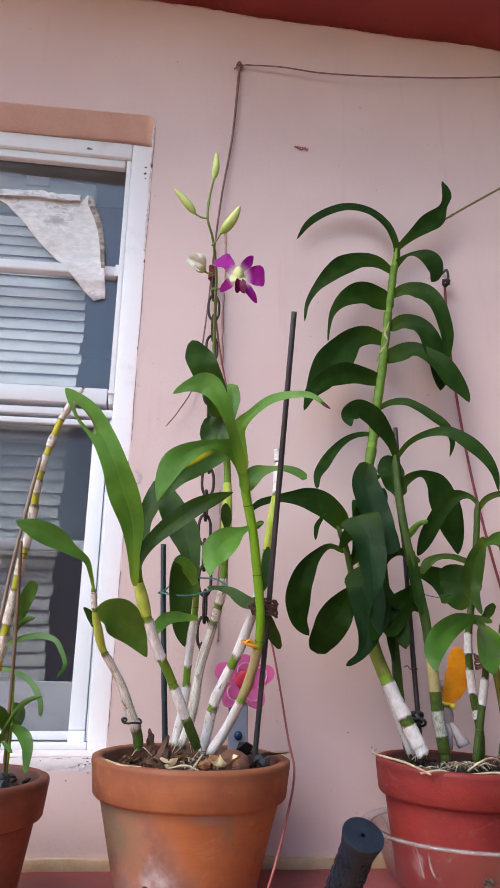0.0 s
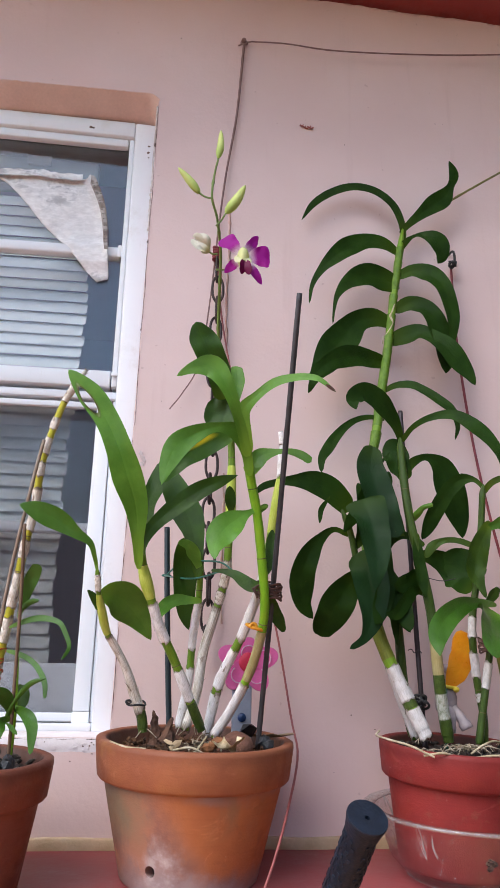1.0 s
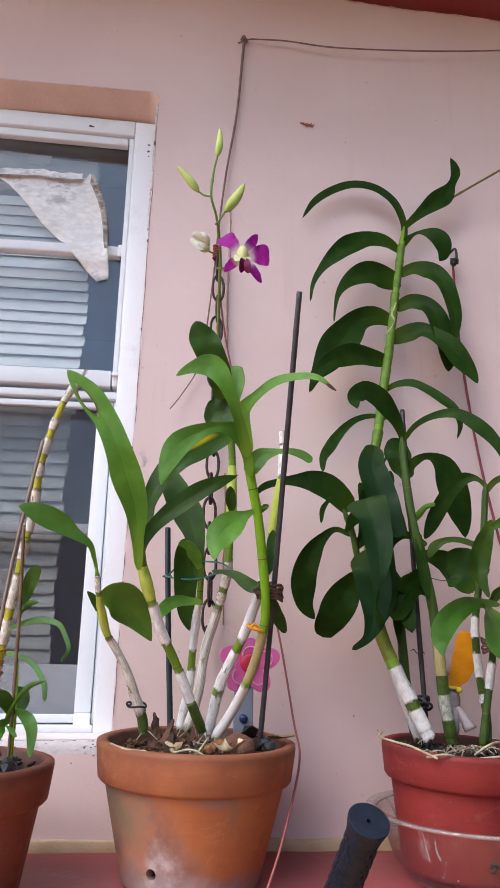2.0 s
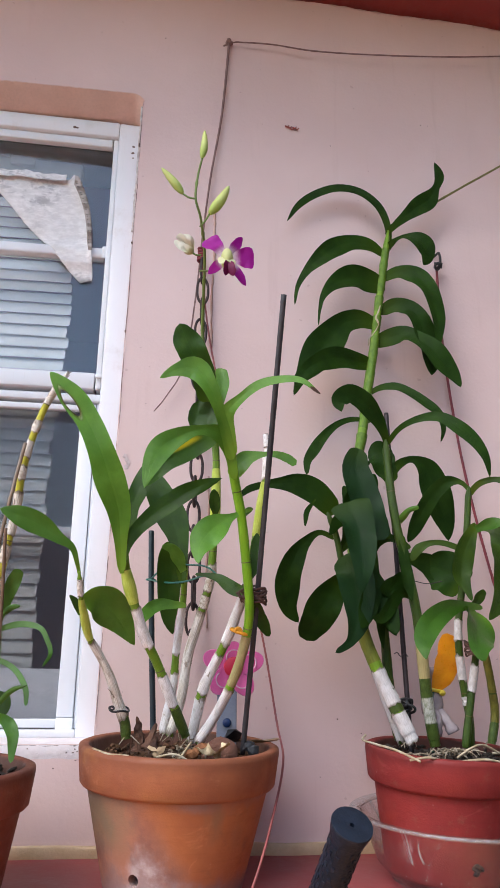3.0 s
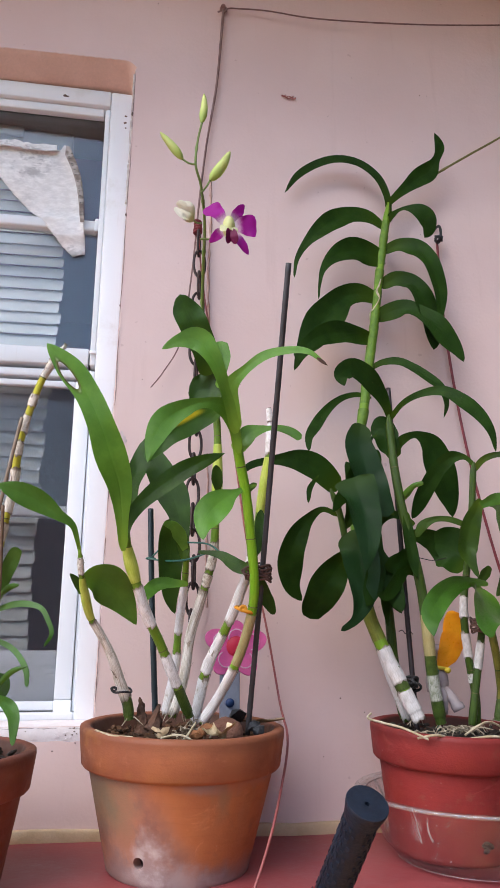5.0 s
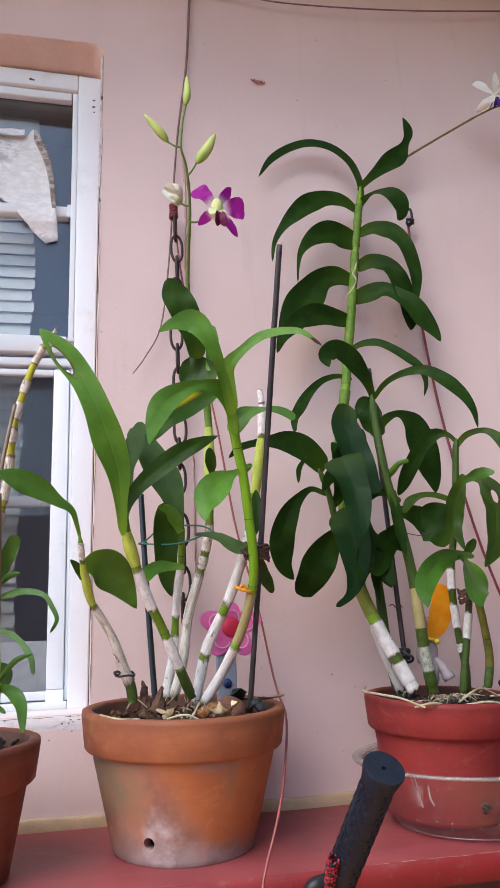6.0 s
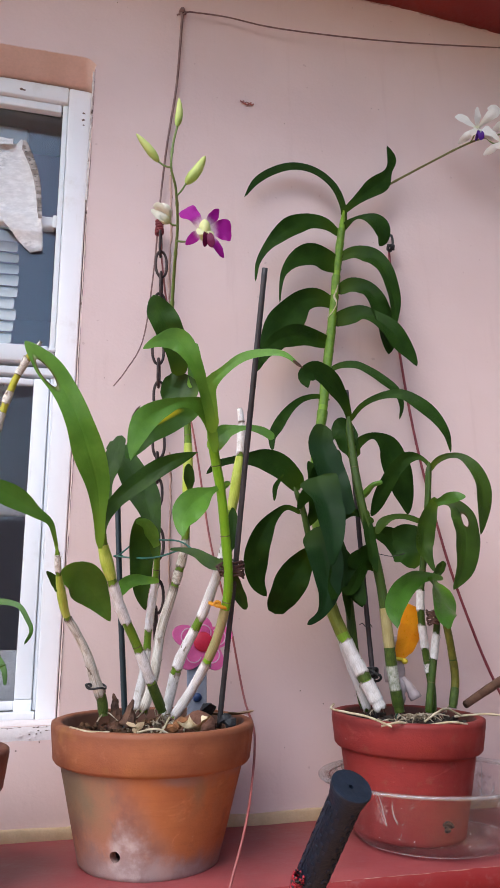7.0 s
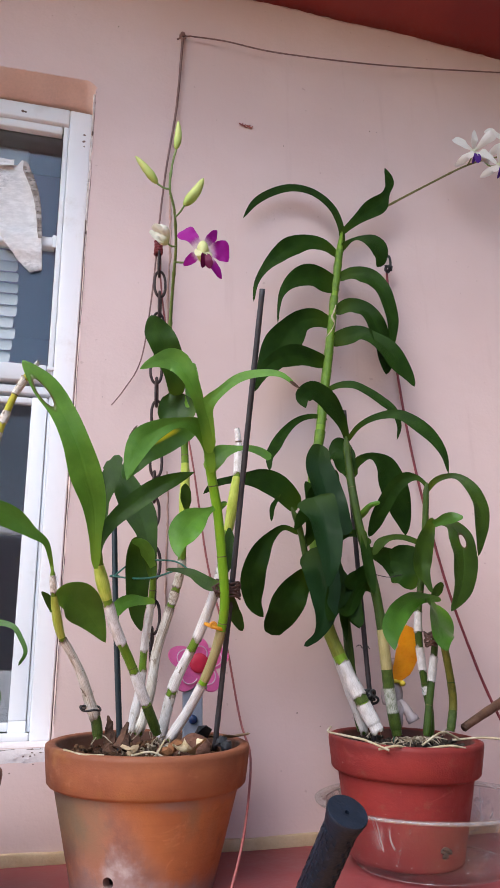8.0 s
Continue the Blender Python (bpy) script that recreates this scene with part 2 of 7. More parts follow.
def clear_mat(name, tint, gloss=0.06, haze=0.0, rough=0.02, streaks=0.0, glinting=False):
    """Thin clear sheet: mostly see-through, mirrored by Fresnel, a little milky; its white streaks paint in
    reflections.
    """
    n = Nodes(name)
    face = n.add("LayerWeight", Blend=0.5)
    fres = n.ramp(n.math("POWER", face.outputs["Facing"], 3.0), 0.0, 1.0, 0.03, 0.7)
    shine = n.add("BsdfGlossy", Roughness=rough)
    if streaks:
        dent = n.add("Bump", Height=n.noise(22.0, 5.0, 0.65, distort=1.0), Strength=0.9, Distance=0.01)
        n.put(shine, "Normal", dent.outputs[0])
    clear = n.add("BsdfTransparent", Color=tint)
    milk = n.add("BsdfDiffuse", Color=(0.75, 0.74, 0.74))
    cloud = n.ramp(n.noise(15.0, 7.0, 0.75, distort=1.6), 0.56, 0.68, haze, haze + streaks) if streaks else haze
    if glinting:
        # long fine white lines and pale patches: highlights and reflections painted into the plastic
        for turn, size in ((0.5, 16.0), (-0.7, 22.0), (1.3, 19.0)):
            way = n.add("Mapping", Vector=n.coords())
            way.inputs["Rotation"].default_value = (turn * 0.6, turn, turn * 0.4)
            way.inputs["Scale"].default_value = (1.0, 1.0, 0.28)
            thin = n.ramp(n.math("ABSOLUTE", n.math("SUBTRACT", n.noise(size, 2.0, 0.5, way.outputs[0], 0.6), 0.5)), 0.0, 0.010, 0.55, 0.0)
            cloud = n.math("MAXIMUM", cloud, n.math("MULTIPLY", thin, n.ramp(n.noise(30.0, 3.0, 0.6, way.outputs[0]), 0.50, 0.62)))
        cloud = n.math("MAXIMUM", cloud, n.ramp(n.noise(170.0, 2.0), 0.735, 0.75, 0.0, 0.8))
    body = n.add("MixShader", Fac=cloud)
    n.put(body, "_1", clear.outputs[0])
    n.put(body, "_2", milk.outputs[0])
    mix = n.add("MixShader", Fac=n.math("ADD", fres, gloss))
    n.put(mix, "_1", body.outputs[0])
    n.put(mix, "_2", shine.outputs[0])
    n.t.links.new(mix.outputs[0], n.t.nodes["Material Output"].inputs[0])
    return n.m


def screen_mat(name):
    """Woven fly screen: fine dark threads with holes between."""
    n = Nodes(name)
    ax = n.axes()
    hole = None
    for i in (0, 2):
        w = n.math("ABSOLUTE", n.math("SUBTRACT", n.math("FRACT", n.math("MULTIPLY", ax[i], 1400.0)), 0.5))
        thread = n.math("LESS_THAN", w, 0.125)
        hole = thread if hole is None else n.math("MAXIMUM", hole, thread)
    n.bsdf(Base_Color=(0.022, 0.024, 0.036), Roughness=0.6)
    clear = n.add("BsdfTransparent")
    mix = n.add("MixShader", Fac=hole)
    n.put(mix, "_1", clear.outputs[0])
    n.put(mix, "_2", n.b.outputs[0])
    n.t.links.new(mix.outputs[0], n.t.nodes["Material Output"].inputs[0])
    return n.m


def paper_mat(name):
    """White paper with smudged, half rubbed off print and fine creases."""
    n = Nodes(name)
    smudge = n.noise(26.0, 7.0, 0.72, n.stretch((0.8, 1.0, 1.3)), 0.25)
    where = n.noise(9.0, 3.0, 0.5)
    crease = n.noise(60.0, 5.0, 0.7, n.stretch((1.0, 1.0, 2.2)))
    col = n.mix(n.ramp(crease, 0.35, 0.7), (0.71, 0.705, 0.71), (0.86, 0.855, 0.86))
    col = n.mix(n.math("MULTIPLY", n.ramp(smudge, 0.47, 0.60), n.ramp(where, 0.42, 0.58, 0.1, 0.85)), col, (0.40, 0.40, 0.42))
    n.bsdf(Base_Color=col, Roughness=0.75, Specular_IOR_Level=0.2)
    n.bump(n.math("ADD", crease, n.math("MULTIPLY", n.noise(22.0, 3.0), 2.0)), 0.55, 0.004)
    return n.m


def bark_mat(name):
    """Mixed bark chips, each its own brown."""
    n = Nodes(name)
    island = n.add("NewGeometry").outputs["Random Per Island"]
    grain = n.noise(350.0, 4.0, 0.65)
    col = n.mix(n.ramp(island, 0.1, 0.75), (0.045, 0.026, 0.017), (0.15, 0.075, 0.04))
    col = n.mix(n.ramp(island, 0.88, 0.97), col, (0.34, 0.22, 0.13))
    col = n.mix(n.ramp(grain, 0.4, 0.7, 0, 0.55), col, (0.03, 0.02, 0.015))
    n.bsdf(Base_Color=col, Roughness=0.85, Specular_IOR_Level=0.2)
    n.bump(grain, 0.7, 0.002)
    return n.m


STUCCO = stucco("pink_stucco")
LINTEL = surface("bare_salmon_render", (0.74, 0.54, 0.47), (0.80, 0.60, 0.53), 12.0, 0.75, 0.3, 200.0)
WHITE = paint_white("white_frame_paint")
LEDGE = red_floor("red_ledge_paint", (0.24, 0.044, 0.050), (0.32, 0.068, 0.070))
LEDGE_EDGE = red_floor("red_edge_paint", (0.22, 0.013, 0.014), (0.27, 0.022, 0.022))
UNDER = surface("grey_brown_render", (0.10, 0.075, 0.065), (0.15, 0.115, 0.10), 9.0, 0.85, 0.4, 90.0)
EAVE = surface("dark_red_eave_paint", (0.25, 0.028, 0.030), (0.30, 0.040, 0.038), 6.0, 0.5, 0.25, 120.0)
CREAM = surface("cream_strip_paint", (0.55, 0.40, 0.24), (0.63, 0.47, 0.30), 25.0, 0.6, 0.3, 260.0)
GROUND = surface("warm_bounce_ground", (0.74, 0.335, 0.175), (0.82, 0.395, 0.215), 1.5, 0.85, 0.4, 60.0)
BOUNCE_WALL = surface("salmon_bounce_wall", (0.46, 0.27, 0.20), (0.54, 0.33, 0.25), 3.0, 0.85, 0.4, 60.0)
BLOCKER_WALL = surface("dark_sky_blocker", (0.075, 0.075, 0.07), (0.11, 0.105, 0.095), 3.0, 0.85, 0.4, 60.0)
DARK_ROOM = surface("dim_room_wall", (0.62, 0.41, 0.60), (0.68, 0.46, 0.66), 2.0, 0.8, 0.0, 80.0)
GLASS = clear_mat("window_glass", (0.93, 0.95, 0.96), 0.028)
SCREEN = screen_mat("fly_screen")
BLIND = surface("white_blind_slat", (0.69, 0.665, 0.62), (0.76, 0.735, 0.69), 18.0, 0.5, 0.05, 200.0)
PAPER = paper_mat("grey_white_paper")
LIT_EDGE = surface("cream_lit_edge", (0.52, 0.47, 0.44), (0.74, 0.70, 0.68), 90.0, 0.6, 0.3)
PAPER_EDGE = surface("brownish_paper_edge", (0.26, 0.21, 0.18), (0.58, 0.53, 0.50), 90.0, 0.8, 0.5, 300.0)
SEAM = surface("dirty_seam", (0.13, 0.085, 0.075), (0.22, 0.16, 0.14), 50.0, 0.9, 0.0)
RAIL = surface("dusty_blind_rail", (0.33, 0.35, 0.35), (0.41, 0.43, 0.43), 20.0, 0.6, 0.05)
HEAD_SHADE = surface("grey_head_shade", (0.20, 0.225, 0.25), (0.26, 0.285, 0.31), 20.0, 0.7, 0.1)
PLASTER = surface("crumbling_plaster", (0.74, 0.67, 0.68), (0.82, 0.77, 0.79), 20.0, 0.85, 0.3, 220.0)
INK = surface("printed_ink", (0.10, 0.10, 0.10), (0.16, 0.16, 0.16), 60.0, 0.7, 0.0)
BARK = bark_mat("fir_bark")
BARK_BROWN = surface("brown_bark", (0.075, 0.036, 0.024), (0.16, 0.075, 0.045), 70.0, 0.85, 0.8, 300.0)
BARK_RUST = surface("rusty_bark", (0.20, 0.075, 0.028), (0.32, 0.13, 0.05), 60.0, 0.85, 0.7, 300.0)
BARK_PALE = surface("pale_bark", (0.30, 0.20, 0.11), (0.46, 0.34, 0.21), 60.0, 0.8, 0.5, 400.0)
HUSK_PALE = surface("pale_dry_husk", (0.46, 0.33, 0.17), (0.76, 0.64, 0.43), 110.0, 0.7, 0.5, 260.0)
HUSK = surface("fibrous_brown_husk", (0.15, 0.062, 0.040), (0.24, 0.11, 0.075), 50.0, 0.9, 0.9, 420.0)
SOIL = surface("dark_mix", (0.025, 0.02, 0.018), (0.06, 0.045, 0.035), 60.0, 0.9, 0.8, 300.0)
ROOT = surface("dry_root", (0.42, 0.34, 0.21), (0.58, 0.51, 0.38), 80.0, 0.75, 0.4)
ROOT_WHITE = surface("pale_root", (0.24, 0.18, 0.12), (0.50, 0.43, 0.33), 110.0, 0.8, 0.6)
CHARCOAL = surface("charcoal_lump", (0.012, 0.014, 0.018), (0.03, 0.033, 0.04), 70.0, 0.55, 0.6)
STAKE_GREY = surface("grey_plastic_stake", (0.034, 0.031, 0.036), (0.062, 0.058, 0.064), 30.0, 0.5, 0.2)
STAKE_DARK = surface("dark_purple_stake", (0.022, 0.014, 0.018), (0.04, 0.026, 0.03), 30.0, 0.5, 0.2)
STAKE_TEAL = surface("teal_coated_stake", (0.007, 0.016, 0.022), (0.012, 0.026, 0.034), 30.0, 0.4, 0.15)
STAKE_BROWN = surface("brown_bamboo_stake", (0.13, 0.075, 0.045), (0.20, 0.12, 0.075), 40.0, 0.6, 0.3)
TWIG = surface("dry_twig", (0.24, 0.17, 0.12), (0.34, 0.26, 0.20), 40.0, 0.8, 0.4)
CHAIN = surface("dark_rusted_chain", (0.035, 0.024, 0.026), (0.075, 0.045, 0.042), 90.0, 0.55, 0.4, metal=0.4)
WIRE_RED = surface("faded_red_wire", (0.30, 0.075, 0.075), (0.38, 0.11, 0.10), 30.0, 0.45, 0.1)
CORD_RED = surface("dark_red_cord", (0.19, 0.025, 0.035), (0.26, 0.04, 0.05), 50.0, 0.6, 0.3)
STRING = surface("grey_brown_string", (0.19, 0.105, 0.10), (0.28, 0.17, 0.155), 60.0, 0.8, 0.4)
TIE_BROWN = surface("rusty_tie_wire", (0.07, 0.03, 0.025), (0.12, 0.055, 0.04), 90.0, 0.7, 0.3)
TIE_RUST = surface("orange_red_wire", (0.50, 0.10, 0.02), (0.58, 0.16, 0.03), 60.0, 0.5, 0.2)
TIE_GREEN = surface("green_tie_wire", (0.02, 0.14, 0.11), (0.03, 0.19, 0.15), 50.0, 0.4, 0.1)
TIE_ORANGE = surface("orange_clip_plastic", (0.75, 0.30, 0.02), (0.80, 0.36, 0.03), 50.0, 0.4, 0.05)
BLACK_PLASTIC = surface("black_plastic", (0.012, 0.012, 0.014), (0.022, 0.022, 0.025), 60.0, 0.45, 0.2)
PINK = surface("pink_painted_wood", (0.84, 0.13, 0.40), (0.88, 0.18, 0.46), 25.0, 0.45, 0.08)
PINK_PALE = surface("pale_pink_paint", (0.85, 0.50, 0.66), (0.88, 0.56, 0.70), 25.0, 0.5, 0.05)
CRIMSON = surface("crimson_paint", (0.70, 0.02, 0.07), (0.76, 0.035, 0.09), 25.0, 0.4, 0.05)
PEG_GREY = surface("blue_grey_peg", (0.27, 0.30, 0.38), (0.33, 0.36, 0.44), 30.0, 0.55, 0.1)
PEG_BLUE = surface("blue_dot_paint", (0.012, 0.04, 0.14), (0.02, 0.06, 0.19), 30.0, 0.4, 0.05)
ORANGE_WING = surface("orange_plastic_wing", (0.82, 0.27, 0.01), (0.88, 0.36, 0.02), 40.0, 0.35, 0.1)
FIGURE = surface("grey_figurine", (0.34, 0.28, 0.30), (0.46, 0.39, 0.40), 40.0, 0.6, 0.2)
YELLOW = surface("yellow_trim", (0.70, 0.55, 0.05), (0.76, 0.62, 0.08), 40.0, 0.5, 0.1)
RUBBER = surface("black_rubber", (0.007, 0.013, 0.026), (0.012, 0.021, 0.040), 60.0, 0.48, 0.35, spec=0.4)
BRAID_RED = surface("red_braid", (0.30, 0.010, 0.022), (0.46, 0.02, 0.04), 160.0, 0.7, 0.5, 500.0)
BRAID_BLACK = surface("black_braid", (0.012, 0.010, 0.012), (0.03, 0.022, 0.024), 160.0, 0.7, 0.5, 500.0)
BAR_RED = surface("glossy_red_bar", (0.55, 0.02, 0.03), (0.62, 0.03, 0.04), 20.0, 0.3, 0.05)
CLEAR_LIP = clear_mat("clear_plastic_lip", (0.95, 0.94, 0.94), 0.10, 0.16, 0.1, 0.2)
CLEAR_BOWL = clear_mat("clear_plastic", (0.95, 0.93, 0.94), 0.015, 0.015, 0.05, 0.24, True)
STICK = surface("weathered_stick", (0.11, 0.050, 0.030), (0.18, 0.09, 0.055), 40.0, 0.75, 0.5)
PURPLE = petal_mat("purple_petal", (0.40, 0.006, 0.30), (0.90, 0.80, 0.84), 0.19, 0.56)
PURPLE_LIP = petal_mat("dark_purple_lip", (0.17, 0.003, 0.06), (0.70, 0.68, 0.30), 0.0, 0.22)
CREAM_HEART = petal_mat("cream_green_heart", (0.80, 0.80, 0.50), (0.72, 0.75, 0.36))
WHITE_PETAL = petal_mat("white_petal", (0.84, 0.83, 0.80), (0.74, 0.78, 0.55), 0.0, 0.25)
VIOLET_LIP = petal_mat("violet_lip", (0.10, 0.02, 0.30), (0.30, 0.16, 0.46), 0.0, 0.2)
SEAM_PALE = surface("ragged_paint_edge", (0.62, 0.44, 0.41), (0.74, 0.58, 0.55), 60.0, 0.8, 0.3)
BUD = petal_mat("yellow_green_bud", (0.62, 0.70, 0.25), (0.46, 0.60, 0.16), 0.1, 0.6)
BUD_WHITE = petal_mat("cream_closed_flower", (0.80, 0.78, 0.66), (0.62, 0.68, 0.36), 0.1, 0.5)
SPIKE = cane_mat("flower_spike_green", (0.14, 0.22, 0.05), (0.20, 0.29, 0.08), (0.20, 0.17, 0.09))
SPIKE_TAN = cane_mat("flower_spike_olive", (0.16, 0.155, 0.050), (0.22, 0.205, 0.070), (0.18, 0.12, 0.06))
DRIP = surface("dried_paint_run", (0.52, 0.31, 0.25), (0.60, 0.40, 0.34), 40.0, 0.7, 0.3)
CHIP = surface("brown_red_fleck", (0.30, 0.07, 0.06), (0.40, 0.11, 0.09), 60.0, 0.7, 0.2)
PATCH_GREY = surface("grey_filler_patch", (0.58, 0.47, 0.46), (0.68, 0.57, 0.56), 60.0, 0.8, 0.4)
CLAY_A = terracotta("terracotta_bloomed", (0.54, 0.190, 0.070), (0.44, 0.142, 0.056), 0.7, (-0.041, -0.088, 0.028))
CLAY_RIM = terracotta("terracotta_rim", (0.41, 0.142, 0.064), (0.31, 0.100, 0.052), brim=(0.1280, 0.163))
CLAY_RED = terracotta("red_painted_clay", (0.31, 0.034, 0.03), (0.25, 0.028, 0.027), brim=(0.1063, 0.152))
CLAY_C = terracotta("terracotta_dull", (0.26, 0.075, 0.045), (0.19, 0.056, 0.036), brim=(0.1065, 0.145))
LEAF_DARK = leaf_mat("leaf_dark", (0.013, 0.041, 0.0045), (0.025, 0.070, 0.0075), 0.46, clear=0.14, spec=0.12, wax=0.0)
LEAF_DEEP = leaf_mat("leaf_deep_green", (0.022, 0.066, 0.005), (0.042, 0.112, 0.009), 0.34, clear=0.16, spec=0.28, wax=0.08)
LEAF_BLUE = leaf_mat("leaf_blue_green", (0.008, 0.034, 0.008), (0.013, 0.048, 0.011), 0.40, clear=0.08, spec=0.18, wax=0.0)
LEAF_MID = leaf_mat("leaf_mid", (0.092, 0.265, 0.020), (0.160, 0.385, 0.042), 0.36, spec=0.55)
LEAF_OLIVE = leaf_mat("leaf_olive", (0.030, 0.072, 0.006), (0.056, 0.118, 0.010), 0.38, clear=0.2, spec=0.3)
LEAF_FRESH = leaf_mat("leaf_fresh", (0.046, 0.155, 0.011), (0.080, 0.230, 0.022), 0.36, spec=0.55)
LEAF_BRIGHT = leaf_mat("leaf_bright", (0.090, 0.275, 0.017), (0.156, 0.390, 0.038), 0.36, spec=0.55)
LEAF_BLOTCHED = leaf_mat("leaf_with_yellow_patch", (0.040, 0.135, 0.012), (0.072, 0.205, 0.024), 0.36, True)
CANE_GREEN = cane_mat("cane_green", (0.120, 0.230, 0.018), (0.180, 0.310, 0.028), (0.09, 0.17, 0.018))
CANE_LEAFY = cane_mat("cane_leafy_green", (0.125, 0.255, 0.014), (0.180, 0.325, 0.022), (0.09, 0.17, 0.014))
CANE_CLASP = cane_mat("leaf_base_green", (0.080, 0.172, 0.012), (0.125, 0.235, 0.019), (0.05, 0.11, 0.010))
CANE_BRONZE = cane_mat("cane_bronze", (0.145, 0.175, 0.020), (0.20, 0.225, 0.030), (0.10, 0.12, 0.018))
CANE_OCHRE = cane_mat("cane_ochre", (0.11, 0.105, 0.016), (0.17, 0.155, 0.026), (0.06, 0.06, 0.014))
CANE_BRIGHT = cane_mat("cane_bright_green", (0.150, 0.360, 0.014), (0.215, 0.450, 0.026), (0.27, 0.42, 0.035))
CANE_DARK = cane_mat("cane_dark_green", (0.030, 0.064, 0.008), (0.055, 0.102, 0.012), (0.03, 0.048, 0.010))
CANE_YELLOW = cane_mat("cane_yellowing", (0.44, 0.42, 0.03), (0.52, 0.48, 0.05), (0.24, 0.24, 0.03))
BULB = cane_mat("cane_swollen_yellow_green", (0.42, 0.52, 0.07), (0.55, 0.62, 0.14), (0.32, 0.44, 0.06), 0.32)
PALE = cane_mat("cane_tan", (0.34, 0.29, 0.125), (0.42, 0.36, 0.18), (0.24, 0.22, 0.09))
SHEATH = sheath_mat("papery_sheath", (0.62, 0.58, 0.55), (0.84, 0.81, 0.81), (0.34, 0.25, 0.16))
SHEATH_GREY = sheath_mat("papery_sheath_grey", (0.47, 0.45, 0.44), (0.62, 0.60, 0.60), (0.20, 0.16, 0.10))
SHEATH_TORN = sheath_mat("torn_papery_sheath", (0.42, 0.35, 0.27), (0.80, 0.76, 0.70), (0.17, 0.10, 0.055))
SHEATH_TAN = sheath_mat("papery_sheath_tan", (0.48, 0.40, 0.28), (0.70, 0.64, 0.54), (0.25, 0.16, 0.09))
FILM = sheath_mat("thin_grey_film", (0.20, 0.23, 0.15), (0.52, 0.52, 0.47), (0.10, 0.14, 0.05), 0.5)
OLIVE = cane_mat("cane_olive", (0.042, 0.074, 0.013), (0.070, 0.112, 0.020), (0.035, 0.05, 0.015))
NODE_RING = surface("cane_joint_ring", (0.08, 0.075, 0.025), (0.19, 0.18, 0.07), 90.0, 0.7, 0.3)


# ---- mesh helpers ----
def thing(name, at, label, category, group="", turn=(0, 0, 0)):
    """An Empty at a thing's base; its parts are children, built in the world's metres unless the thing is turned."""
    e = new(name)
    e.empty_display_size = 0.02
    e.location = at
    e.rotation_euler = [radians(a) for a in turn]
    return tagged(e, label, category, group)


def part(name, bm, material, parent, label="", local=False, smooth=True):
    """One mesh under a thing or a part. local: built in the thing's own metres; otherwise in the world's."""
    me = bpy.data.meshes.new(name)
    bmesh.ops.recalc_face_normals(bm, faces=bm.faces)
    bm.to_mesh(me)
    bm.free()
    me.materials.append(material)
    if smooth:
        me.polygons.foreach_set("use_smooth", [True] * len(me.polygons))
    ob = new(name, me)
    ob.parent = parent
    if not local:
        top = parent.parent or parent
        ob.matrix_parent_inverse = Matrix.LocRotScale(top.location, top.rotation_euler, None).inverted() if parent is top else Matrix.Identity(4)
    if label:
        ob["label"] = label
    return ob


def solo(name, bm, material, label, category="", group="", kind="", smooth=True):
    """A thing, or a piece of the setting, that is one mesh in the world's metres."""
    me = bpy.data.meshes.new(name)
    bmesh.ops.recalc_face_normals(bm, faces=bm.faces)
    bm.to_mesh(me)
    bm.free()
    me.materials.append(material)
    if smooth:
        me.polygons.foreach_set("use_smooth", [True] * len(me.polygons))
    return tagged(new(name, me), label, category, group, kind)


def box(bm, lo, hi, bevel=0.0):
    lo, hi = Vector(lo), Vector(hi)
    r = bmesh.ops.create_cube(bm, size=1.0, matrix=Matrix.Translation((lo + hi) / 2) @ Matrix.Diagonal((*(hi - lo), 1)))
    if bevel:
        edges = list({e for v in r["verts"] for e in v.link_edges})
        bmesh.ops.bevel(bm, geom=edges, offset=bevel, segments=2, affect="EDGES", profile=0.5)
    return bm


def boxes(*items, bevel=0.0):
    bm = bmesh.new()
    for lo, hi in items:
        box(bm, lo, hi, bevel)
    return bm


def spline(pts, n):
    """Points at even steps along a smooth curve through pts, with their fractions of the length."""
    p = [Vector(a) for a in pts]
    if len(p) == 2:
        return [p[0].lerp(p[1], i / (n - 1)) for i in range(n)]
    p = [2 * p[0] - p[1]] + p + [2 * p[-1] - p[-2]]
    dense = []
    for i in range(1, len(p) - 2):
        a, b, c, d = p[i - 1], p[i], p[i + 1], p[i + 2]
        for k in range(16):
            u = k / 16
            dense.append(0.5 * (2 * b + (c - a) * u + (2 * a - 5 * b + 4 * c - d) * u * u + (3 * b - a - 3 * c + d) * u ** 3))
    dense.append(p[-2])
    run = [0.0]
    for a, b in zip(dense, dense[1:]):
        run.append(run[-1] + (b - a).length)
    res, j = [], 0
    for i in range(n):
        want = run[-1] * i / (n - 1)
        while j < len(run) - 2 and run[j + 1] < want:
            j += 1
        span = run[j + 1] - run[j]
        res.append(dense[j].lerp(dense[j + 1], 0 if span == 0 else (want - run[j]) / span))
    return res


def frames_along(path):
    """Tangent and two cross vectors at each point, without twist."""
    res, side = [], None
    for i, p in enumerate(path):
        t = (path[min(i + 1, len(path) - 1)] - path[max(i - 1, 0)]).normalized()
        if side is None:
            side = t.cross(Vector((0.1, -1, 0.05)))
            if side.length < 0.05:
                side = t.cross(Vector((1, 0, 0)))
        side = (side - t * side.dot(t)).normalized()
        res.append((t, side, t.cross(side)))
    return res


